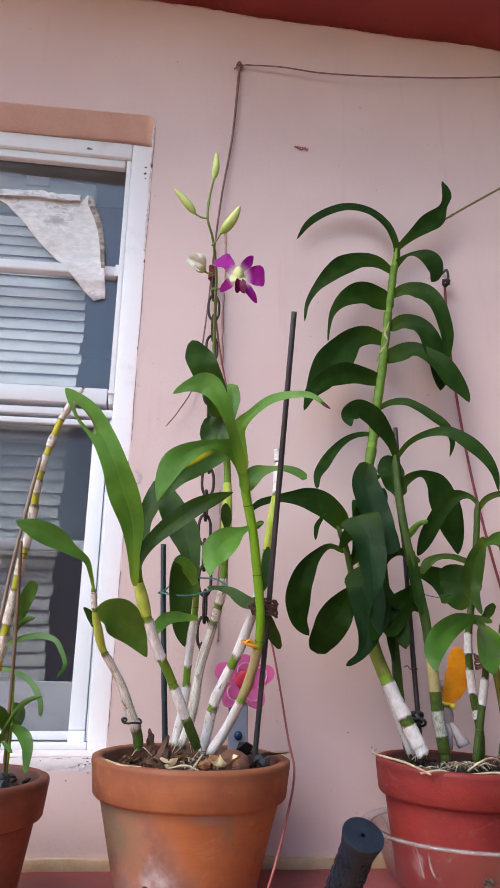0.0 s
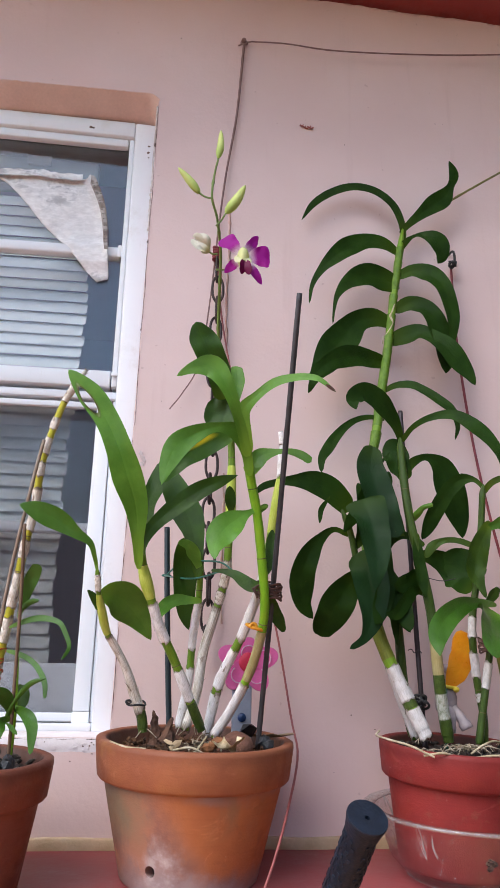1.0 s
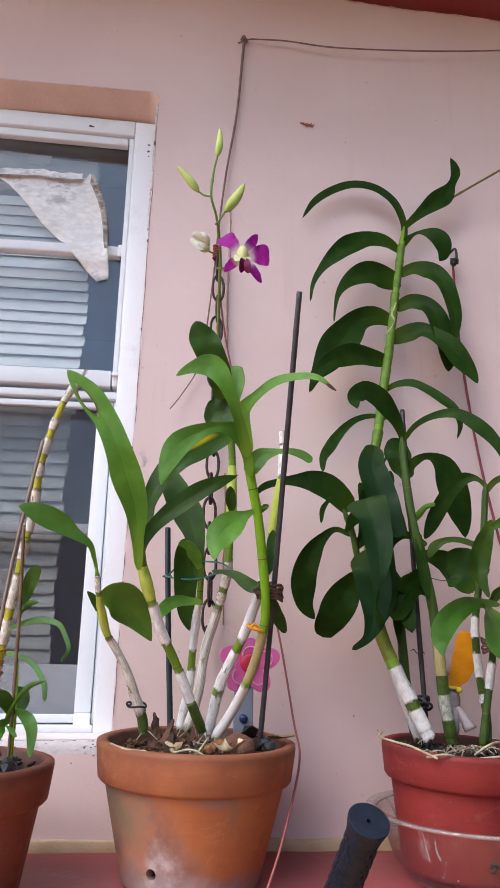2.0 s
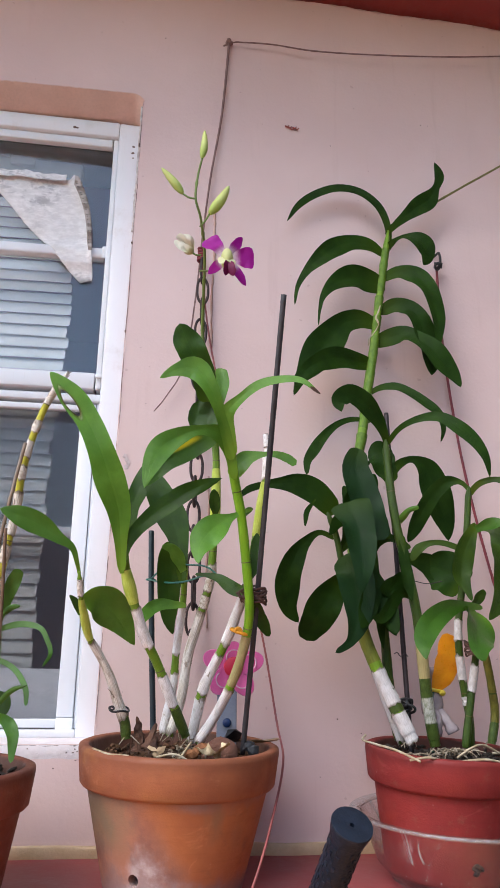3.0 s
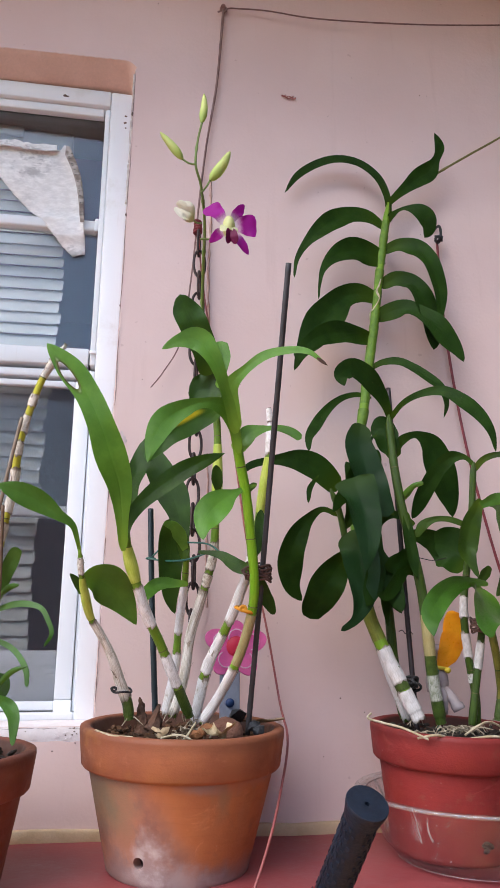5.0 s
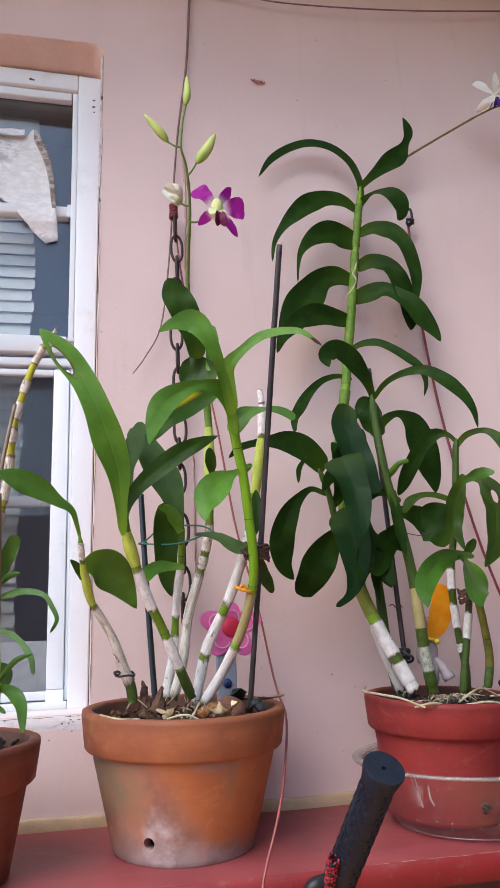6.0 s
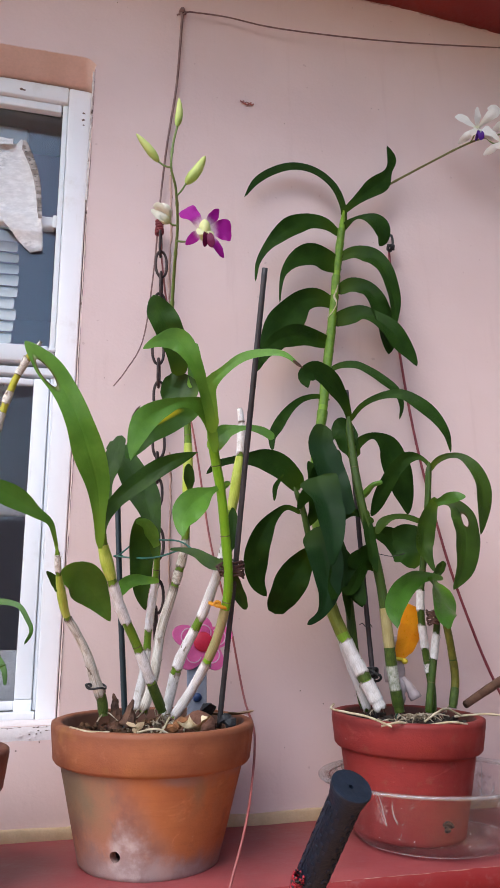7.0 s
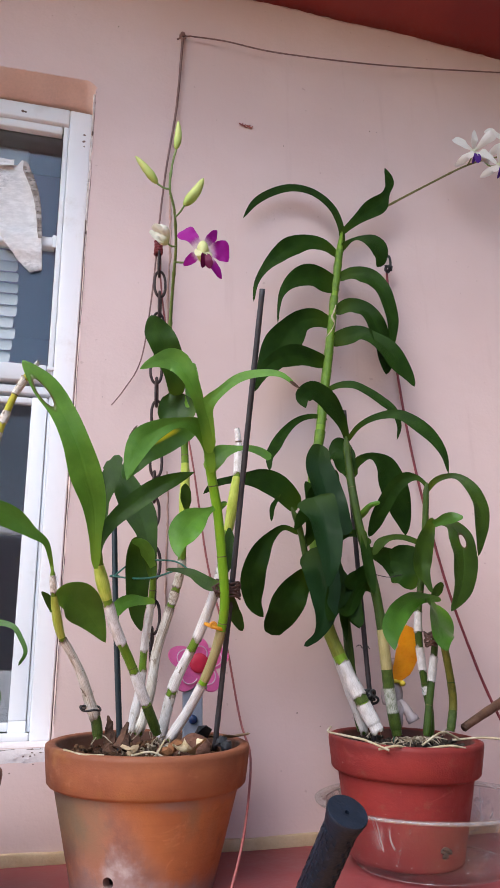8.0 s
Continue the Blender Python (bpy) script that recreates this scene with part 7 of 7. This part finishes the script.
tube(spline([(0.4794, 1.268, 1.7981), (0.4711, 1.266, 1.7754), (0.4740, 1.265, 1.7612), (0.4629, 1.263, 1.7409), (0.4552, 1.263, 1.7317), (0.4531, 1.262, 1.7184)], 30), 0.0009, 6, bm=wt)
tube(spline([(0.4794, 1.268, 1.7981), (0.4747, 1.266, 1.7834), (0.4690, 1.266, 1.7741), (0.4740, 1.265, 1.7612)], 20), 0.0009, 6, bm=wt)
solo("plant_tie", wt, ROOT, "pale thread tied round the tall cane", "plant tie")


bw = bmesh.new()
for k in range(6):
    ring(bw, Vector((0.5519, 1.1720, 1.2358)) - Vector((0, 0, 0.0032 * k)), 0.0078 + 0.0008 * math.sin(k * 2.3), 0.0078, (0.15 * math.sin(k), -0.15, 1), 0.0014, wob=0.0014, seed=k)
solo("plant_tie", bw, TIE_BROWN, "rusty brown wire wound round a thin cane", "plant tie")
for pts in ([(0.4553, 1.210, 1.2205), (0.4584, 1.205, 1.2220), (0.4612, 1.200, 1.2169), (0.4689, 1.205, 1.2211), (0.4750, 1.210, 1.2170)], [(0.4808, 1.185, 1.3192), (0.4996, 1.180, 1.3150), (0.5206, 1.180, 1.3190)]):
    rod("loose_wire", pts, 0.0006, STAKE_DARK, "thin dark wire end among the canes", "wire", sides=6)


def link_mesh(bm, c, turned):
    """One long chain link, standing across or along the wall."""
    pts = []
    for k in range(33):
        a = k * math.tau / 32
        x, z = 0.0095 * math.cos(a), 0.0215 * math.sin(a)
        z += 0.003 * (1 if z > 0 else -1) if abs(z) > 0.004 else 0
        pts.append(Vector(c) + (Vector((0.25 * x, x, z)) if turned else Vector((x, 0.25 * x, z))))
    return tube(pts, 0.0023, 8, False, bm)


chain = thing("hanging_chain", (0.174, 1.302, 1.885), "dark rusted chain hanging on the wall", "chain")
for k in range(17):
    z = 1.862 - 0.0395 * k
    part("chain_link", link_mesh(bmesh.new(), (0.175 + 0.002 * math.sin(k), 1.303, z), k % 2 == 0), CHAIN, chain)
hook = bmesh.new()
for k in range(5):
    ring(hook, (0.173, 1.305, 1.884 + 0.005 * k), 0.006 - 0.0006 * k, 0.006, (0.1 * k - 0.2, 0.1, 1), 0.0024)
solo("wire_knot", hook, CORD_RED, "dark red wire twisted round the top of the chain", "wire")
rod("drip_wire", [(0.172, 1.3, 1.891), (0.19, 1.318, 1.75), (0.233, 1.315, 1.531), (0.258, 1.31, 1.356), (0.283, 1.30, 1.241), (0.302, 1.29, 1.125), (0.299, 1.22, 1.08), (0.266, 1.115, 1.02), (0.245, 1.075, 0.979), (0.222, 1.045, 0.935), (0.21, 1.03, 0.88)], 0.0016, WIRE_RED, "faded red wire hanging from the chain over the ledge", "wire")
rod("hanging_string", [(0.215, 1.322, 2.391), (0.204, 1.322, 2.217), (0.186, 1.32, 2.072), (0.175, 1.318, 1.95), (0.165, 1.313, 1.811), (0.15, 1.318, 1.689), (0.123, 1.318, 1.631), (0.104, 1.312, 1.601)], 0.0026, STRING, "grey brown string hanging loose down the wall", "string", end=0.35)
rod("wall_wire", [(0.204, 1.324, 2.382), (0.222, 1.322, 2.392), (0.24, 1.32, 2.392), (0.3, 1.315, 2.390), (0.391, 1.312, 2.382), (0.534, 1.31, 2.389), (0.686, 1.31, 2.406), (0.906, 1.31, 2.44), (1.025, 1.305, 2.455)], 0.0015, STRING, "thin brown wire strung along the top of the wall", "wire")
nl = bmesh.new()
tube([Vector((0.216, 1.332, 2.389)), Vector((0.214, 1.318, 2.391))], 0.0024, 8, bm=nl)
bmesh.ops.create_cone(nl, cap_ends=True, segments=12, radius1=0.005, radius2=0.004, depth=0.003, matrix=Matrix.Translation((0.214, 1.317, 2.391)) @ Matrix.Rotation(radians(90), 4, "X"))
for k in range(3):
    ring(nl, (0.215, 1.323, 2.390), 0.006, 0.006, (0.2 * k - 0.2, -1, 0.3), 0.0016)
solo("nail", nl, STRING, "nail wound with wire where the string hangs", "nail")
rod("red_wire", [(0.606, 1.318, 1.914), (0.607, 1.318, 1.749), (0.624, 1.316, 1.544), (0.656, 1.31, 1.346), (0.689, 1.30, 1.209), (0.718, 1.295, 1.124), (0.76, 1.28, 1.02)], 0.0022, CORD_RED, "dark red wire running down the wall behind the tall orchid", "wire")
hk = bmesh.new()
tube(spline([(0.607, 1.331, 1.943), (0.610, 1.312, 1.940), (0.609, 1.306, 1.918), (0.603, 1.308, 1.905), (0.600, 1.312, 1.910)], 20), 0.0024, 8, bm=hk)
for k in range(4):
    ring(hk, (0.606 + 0.003 * math.sin(k * 2), 1.308, 1.912 + 0.004 * math.cos(k * 1.5)), 0.0065, 0.005, (math.sin(k * 1.3), -0.6, math.cos(k)), 0.0017)
solo("wall_hook", hk, BLACK_PLASTIC, "black wall hook holding the red cord", "hook")


# ---- ornaments ----
peg = thing("flower_peg", (0.224, 1.24, 1.10), "pink wooden flower on a blue grey peg in the orange pot", "ornament")
part("peg_stick", boxes(((0.211, 1.238, 1.075), (0.238, 1.246, 1.175)), bevel=0.002), PEG_GREY, peg, "blue grey flat stick")
dot = bmesh.new()
for z in (1.128, 1.105):
    bmesh.ops.create_cone(dot, cap_ends=True, segments=20, radius1=0.006, radius2=0.0055, depth=0.003, matrix=Matrix.Translation((0.2245, 1.2365, z)) @ Matrix.Rotation(radians(90), 4, "X"))
part("peg_dots", dot, PEG_BLUE, peg, "two blue painted dots")
for k in range(5):
    a = radians(16 + 72 * k)
    c = Vector((0.232, 1.2355, 1.201))
    pm = bmesh.new()
    bmesh.ops.create_cone(pm, cap_ends=True, segments=28, radius1=0.0190, radius2=0.0183, depth=0.003, matrix=Matrix.Translation(c + Vector((math.cos(a), 0, math.sin(a))) * (0.012 if k == 1 else 0.0215) + Vector((0, 0.0013 * (k % 3), 0))) @ Matrix.Rotation(-a + radians(90), 4, "Y") @ Matrix.Diagonal((0.80, 1, 1.2, 1)) @ Matrix.Rotation(radians(90), 4, "X"))
    pt = part("petal", pm, PINK, peg, smooth=False)
    out = [c + Vector((math.cos(a), 0, math.sin(a))) * (0.012 if k == 1 else 0.0215) + Vector((0.0105 * math.cos(b), -0.0045, 0.0105 * math.sin(b))) for b in [a + radians(-110 + 11 * i) for i in range(21)]]
    part("petal_line", tube(out, 0.0009, 6), PINK_PALE, pt, "pale painted outline")
heart = bmesh.new()
bmesh.ops.create_uvsphere(heart, u_segments=20, v_segments=10, radius=0.0135, matrix=Matrix.Translation((0.232, 1.2325, 1.201)) @ Matrix.Diagonal((1, 0.28, 1, 1)))
part("flower_heart", heart, CRIMSON, peg, "round crimson centre")

wing = thing("butterfly_clip", (0.52, 1.215, 1.13), "orange plastic butterfly wing behind the canes", "ornament")
part("wing", blade([(0.514, 1.215, 1.172), (0.526, 1.208, 1.198), (0.534, 1.204, 1.222), (0.527, 1.20, 1.248)], 0.040, 0, ((0, 0.3), (0.2, 0.75), (0.5, 1.0), (0.75, 0.95), (0.92, 0.6), (1, 0.2)), None, 0.1, 0.02, 0.0015), ORANGE_WING, wing)
part("wing_stem", tube(spline([(0.51, 1.215, 1.175), (0.505, 1.215, 1.13), (0.505, 1.215, 1.085)], 12), 0.0018, 8), TIE_GREEN, wing)

fig = bmesh.new()
tube(spline([(0.502, 1.181, 1.134), (0.503, 1.180, 1.152), (0.504, 1.179, 1.174)], 12), lambda u: 0.0115 + 0.004 * math.sin(math.pi * min(1, u * 1.15)) - 0.004 * u, 14, bm=fig)
bmesh.ops.create_uvsphere(fig, u_segments=16, v_segments=12, radius=0.0088, matrix=Matrix.Translation((0.505, 1.177, 1.180)) @ Matrix.Diagonal((1, 1, 1.1, 1)))
bmesh.ops.create_cone(fig, cap_ends=True, segments=16, radius1=0.0105, radius2=0.006, depth=0.012, matrix=Matrix.Translation((0.505, 1.178, 1.192)))
for dx, foot in ((-0.003, (0.500, 1.168, 1.108)), (0.006, (0.521, 1.160, 1.112))):
    tube(spline([(0.503 + dx, 1.178, 1.140), (0.506 + dx, 1.164, 1.130), foot], 12), lambda u: 0.0062 + (0.0018 if u > 0.8 else 0), 12, bm=fig)
fig.transform(Matrix.Translation((0.010, 0.048, 0.006)) @ Matrix.Translation((0.505, 1.178, 1.15)) @ Matrix.Diagonal((1.12, 1.12, 1.0, 1)) @ Matrix.Translation((-0.505, -1.178, -1.15)))
solo("garden_figurine", fig, FIGURE, "small grey figurine leaning among the canes", "figurine")
col = bmesh.new()
ring(col, (0.504, 1.178, 1.168), 0.0105, 0.0095, (0.2, -0.2, 1), 0.0026)
bmesh.ops.create_icosphere(col, subdivisions=2, radius=0.0042, matrix=Matrix.Translation((0.512, 1.168, 1.163)))
col.transform(Matrix.Translation((0.010, 0.046, 0.006)) @ Matrix.Translation((0.505, 1.178, 1.15)) @ Matrix.Diagonal((1.12, 1.12, 1.0, 1)) @ Matrix.Translation((-0.505, -1.178, -1.15)))
solo("yellow_bow", col, YELLOW, "yellow bow tied round the figurine", "bow")


# ---- loose bits on the potting mix ----
shard = bmesh.new()
for at, tip, wide, seed in (((0.108, 1.140, 1.100), (0.106, 1.138, 1.138), 0.010, 3), ((0.121, 1.136, 1.100), (0.127, 1.138, 1.130), 0.012, 5)):
    path = [Vector(at).lerp(Vector(tip), k / 12) for k in range(13)]
    tube(path, lambda u: wide * (1 - 0.93 * u) ** 0.8 * (1 + 0.22 * noise.noise((u * 5, seed, 0))), 7, bm=shard)
for v in shard.verts:
    v.co += Vector((noise.noise(v.co * 140), 0.6 * noise.noise(v.co * 150 + Vector((9, 0, 0))), noise.noise(v.co * 130 + Vector((0, 7, 0))))) * 0.003
solo("bark_chip", shard, BARK_BROWN, "pointed red-brown bark shards standing in the mix", "bark chip", "loose pieces on the potting mix", smooth=False)
loose("bark_chip", (0.128, 1.120, 1.100), 0.009, 22, BARK_PALE, "tan bark chunk on the mix", 2, 0.005)
loose("bark_chip", (0.176, 1.108, 1.096), 0.012, 23, BARK_RUST, "rusty orange bark chunk on the mix", 3, 0.010)
loose("charcoal_lump", (0.226, 1.175, 1.115), 0.014, 24, CHARCOAL, "black angular charcoal lump on the mix", 1)
loose("charcoal_lump", (0.244, 1.135, 1.100), 0.012, 25, CHARCOAL, "black lump beside the grey stake", 2, 0.006)
loose("charcoal_lump", (-0.055, 1.082, 1.075), 0.014, 29, CHARCOAL, "black lump on the dark mix", 3, 0.012)
curl = blade([(0.176, 1.100, 1.106), (0.188, 1.094, 1.100), (0.200, 1.091, 1.103), (0.214, 1.088, 1.112)], 0.022, 55, PETAL, None, 0.45, 0.30, 0.0008)
solo("dried_leaf", curl, HUSK_PALE, "pale curled dried sheath lying on the mix", "dried leaf")
flat = blade([(0.225, 1.20, 1.11), (0.255, 1.185, 1.108), (0.285, 1.165, 1.112)], 0.022, 70, PETAL, None, 0.1, 0.05, 0.002)
solo("dried_leaf", flat, BARK_PALE, "flat tan bark strip at the pot's back", "dried leaf")
for pts in ([(0.055, 1.13, 1.103), (0.075, 1.10, 1.099), (0.098, 1.09, 1.098)], [(0.13, 1.1, 1.096), (0.15, 1.085, 1.10), (0.168, 1.085, 1.092)], [(0.17, 1.12, 1.11), (0.155, 1.09, 1.095), (0.14, 1.08, 1.092)]):
    rod("dry_root", pts, 0.0013, ROOT, "dry straw coloured root on the bark", "root", "dry roots", sides=8)
for pts in ([(0.409, 1.205, 1.115), (0.403, 1.200, 1.109), (0.409, 1.160, 1.106), (0.426, 1.128, 1.101), (0.451, 1.112, 1.089)], [(0.565, 1.16, 1.095), (0.60, 1.13, 1.098), (0.632, 1.12, 1.090), (0.652, 1.108, 1.062)], [(0.505, 1.13, 1.092), (0.52, 1.12, 1.104), (0.545, 1.14, 1.106), (0.57, 1.15, 1.096)], [(0.50, 1.12, 1.088), (0.53, 1.105, 1.092), (0.555, 1.11, 1.088)], [(0.44, 1.12, 1.09), (0.46, 1.11, 1.094), (0.48, 1.12, 1.09)]):
    rod("dry_root", pts, 0.0015, ROOT, "dry straw coloured root trailing over the mix", "root", "dry roots", sides=8)
scraps = bmesh.new()
rnd = random.Random(77)
for k in range(22):
    a, d = rnd.uniform(0, math.tau), 0.045 * math.sqrt(rnd.random())
    c = Vector((0.165 + d * math.cos(a), 1.16 + 0.8 * d * math.sin(a), 1.094 + 0.010 * (1 - d / 0.045)))
    h = Vector((rnd.uniform(-1, 1), rnd.uniform(-1, 1), rnd.uniform(0, 1.1))) * rnd.uniform(0.004, 0.010)
    tube(spline([c - h * 0.5, c + Vector((0, 0, 0.002)), c + h], 6), lambda u: 0.0016 * (1 - 0.7 * u), 5, bm=scraps)
for k in range(10):
    a, d = rnd.uniform(0, math.tau), 0.05 * math.sqrt(rnd.random())
    chunk(scraps, (0.165 + d * math.cos(a), 1.155 + 0.8 * d * math.sin(a), 1.096 + 0.006 * (1 - d / 0.05)), rnd.uniform(0.003, 0.007), 500 + k)
husk = bmesh.new()
bmesh.ops.create_icosphere(husk, subdivisions=4, radius=0.020, matrix=Matrix.Translation((0.207, 1.140, 1.096)) @ Matrix.Diagonal((1.05, 0.8, 1.0, 1)))
for v in husk.verts:
    v.co += Vector((noise.noise(v.co * 55), noise.noise(v.co * 60 + Vector((5, 0, 0))), 0.8 * noise.noise(v.co * 50 + Vector((0, 9, 0))))) * 0.004 + Vector((0, 0, 0.0010 * noise.noise(v.co * 320)))
solo("husk_chunk", husk, HUSK, "rounded fibrous brown husk on the mix", "husk", "loose pieces on the potting mix")
solo("sheath_scraps", scraps, ROOT_WHITE, "torn pale sheath scraps heaped round the cane feet", "plant scraps", kind="stuff", smooth=False)
tuft = bmesh.new()
rnd = random.Random(31)
for k in range(60):
    c = Vector((0.518 + rnd.gauss(0, 0.016), 1.168 + rnd.gauss(0, 0.014), 1.094)) if k < 42 else Vector((0.462 + rnd.gauss(0, 0.014), 1.158 + rnd.gauss(0, 0.008), 1.090))
    d = Vector((rnd.uniform(-1, 1), rnd.uniform(-1, 1), rnd.uniform(-0.1, 0.5))) * 0.014
    tube(spline([c - d * 0.6, c + Vector((0, 0, rnd.uniform(0.001, 0.006))), c + d], 6), 0.0008, 5, bm=tuft)
solo("root_fibres", tuft, ROOT_WHITE, "tangle of pale dry root fibres on the dark mix", "roots", kind="stuff")
rod("weathered_stick", [(0.603, 1.195, 1.108), (0.645, 1.212, 1.124), (0.72, 1.245, 1.150)], 0.0054, STICK, "weathered brown stick lying across the red pot", "stick", end=1.45, sides=7)

# ---- clear bowl under the red pot ----
bowl = thing("plastic_bowl", (0.535, 1.188, ledge_z(1.188) + 0.001), "clear plastic bowl with painted glints, under the red pot", "bowl", turn=(3.4, 0, 0))
part("bowl_wall", lathe([(0, 0), (0.088, 0), (0.100, 0.004), (0.118, 0.022), (0.138, 0.074), (0.139, 0.078), (0.1385, 0.0785), (0.137, 0.075), (0.117, 0.0235), (0.099, 0.0055), (0.087, 0.0015), (0, 0.0015)], 72), CLEAR_BOWL, bowl, local=True)
part("bowl_lip", lathe([(0.1375, 0.077), (0.152, 0.0775), (0.153, 0.080), (0.151, 0.0815), (0.1375, 0.080), (0.1375, 0.077)], 72), CLEAR_LIP, bowl, local=True)

# milky ring added to draw the bright highlight along the bowl's foot
part("bowl_foot_glint", lathe([(0.0992, 0.0022), (0.1002, 0.0026), (0.1004, 0.0036), (0.0996, 0.0036), (0.0992, 0.0022)], 72), CLEAR_LIP, bowl, local=True)
loose("bark_chip", (0.50, 1.083, 0.972), 0.008, 41, SOIL, "dark scrap lying inside the clear bowl", 3, 0.008)

# ---- bicycle handlebar end in front of the ledge ----
bar = thing("handlebar", (0.276, 0.963, 0.955), "black rubber bicycle grip on a red handlebar", "handlebar")
A, Bv = Vector((0.3040, 0.880, 1.0575)), Vector((0.2840, 0.965, 0.9565))
ax = (A - Bv).normalized()
q = ax.to_track_quat("Z", "Y").to_matrix().to_4x4()
gm = lathe([(0, -0.20), (0.0152, -0.20), (0.0158, -0.198), (0.0156, -0.0190), (0.0166, -0.0165), (0.0184, -0.0075), (0.0193, -0.0030), (0.0196, -0.0012), (0.0192, 0.0002), (0.0180, 0.0004), (0.0023, -0.0008), (0.0020, -0.006), (0, -0.006)], 40)
gm.transform(Matrix.Translation(A) @ q)
grip = part("grip", gm, RUBBER, bar)
grip.data.set_sharp_from_angle(angle=radians(35))
kb = bmesh.new()
for i in range(25):
    for k in range(12):
        if k % 6 == 2:
            continue
        a = math.tau * (k + 0.5 * (i % 2)) / 12
        m = Matrix.Translation((0.0157 * math.cos(a), 0.0157 * math.sin(a), -0.022 - 0.0069 * i)) @ Matrix.Rotation(a, 4, "Z")
        r = bmesh.ops.create_cube(kb, size=1.0, matrix=m @ Matrix.Diagonal((0.0011, 0.0032, 0.0040, 1)))
kb.transform(Matrix.Translation(A) @ q)
part("grip_relief", kb, RUBBER, grip, smooth=False)
for a in (2.5, 2.5 + math.pi):
    rib = boxes(((-0.0008, -0.0017, -0.19), (0.0008, 0.0017, -0.020)), bevel=0.0004)
    rib.transform(Matrix.Translation(A) @ q @ Matrix.Rotation(a * math.tau / 12 * 1.0, 4, "Z") @ Matrix.Translation((0.0158, 0, 0)))
    part("grip_rib", rib, RUBBER, grip)
rb = bmesh.new()
tube([A - ax * 0.199, A - ax * 0.30], 0.0125, 24, bm=rb)
part("bar", rb, BAR_RED, bar, "red metal bar")
# a braided cord tied along the side of the grip
away = ax.cross(Vector((0, 1, 0))).normalized()
if away.x > 0:
    away = -away
near = ax.cross(away).normalized()
if near.y > 0:
    near = -near
for k in range(12):
    strand = []
    for j in range(90):
        u = j / 89
        turn = k * math.tau / 12 + (1 if k % 2 else -1) * u * 20
        r = 0.0050 + 0.0008 * math.sin(u * 9)
        strand.append(A - ax * (0.108 + 0.075 * u) + away * (0.0180 + r * math.cos(turn) - 0.012 * u) + near * (0.008 + 0.006 * u + r * math.sin(turn)))
    part("cord_strand", tube(strand, 0.0011, 6), BRAID_BLACK if k % 3 == 1 else BRAID_RED, bar, "black cord strand" if k % 3 == 1 else "red cord strand")
lv = bmesh.new()
base = A - ax * 0.150
tube(spline([base + away * 0.010, base + away * 0.020 + near * 0.004, base + away * 0.027 + near * 0.007 - ax * 0.004, base + away * 0.029 + near * 0.008 - ax * 0.030], 24), lambda u: 0.0085 - 0.0015 * u, 14, bm=lv)
part("brake_lever", lv, BLACK_PLASTIC, bar, "black brake lever")
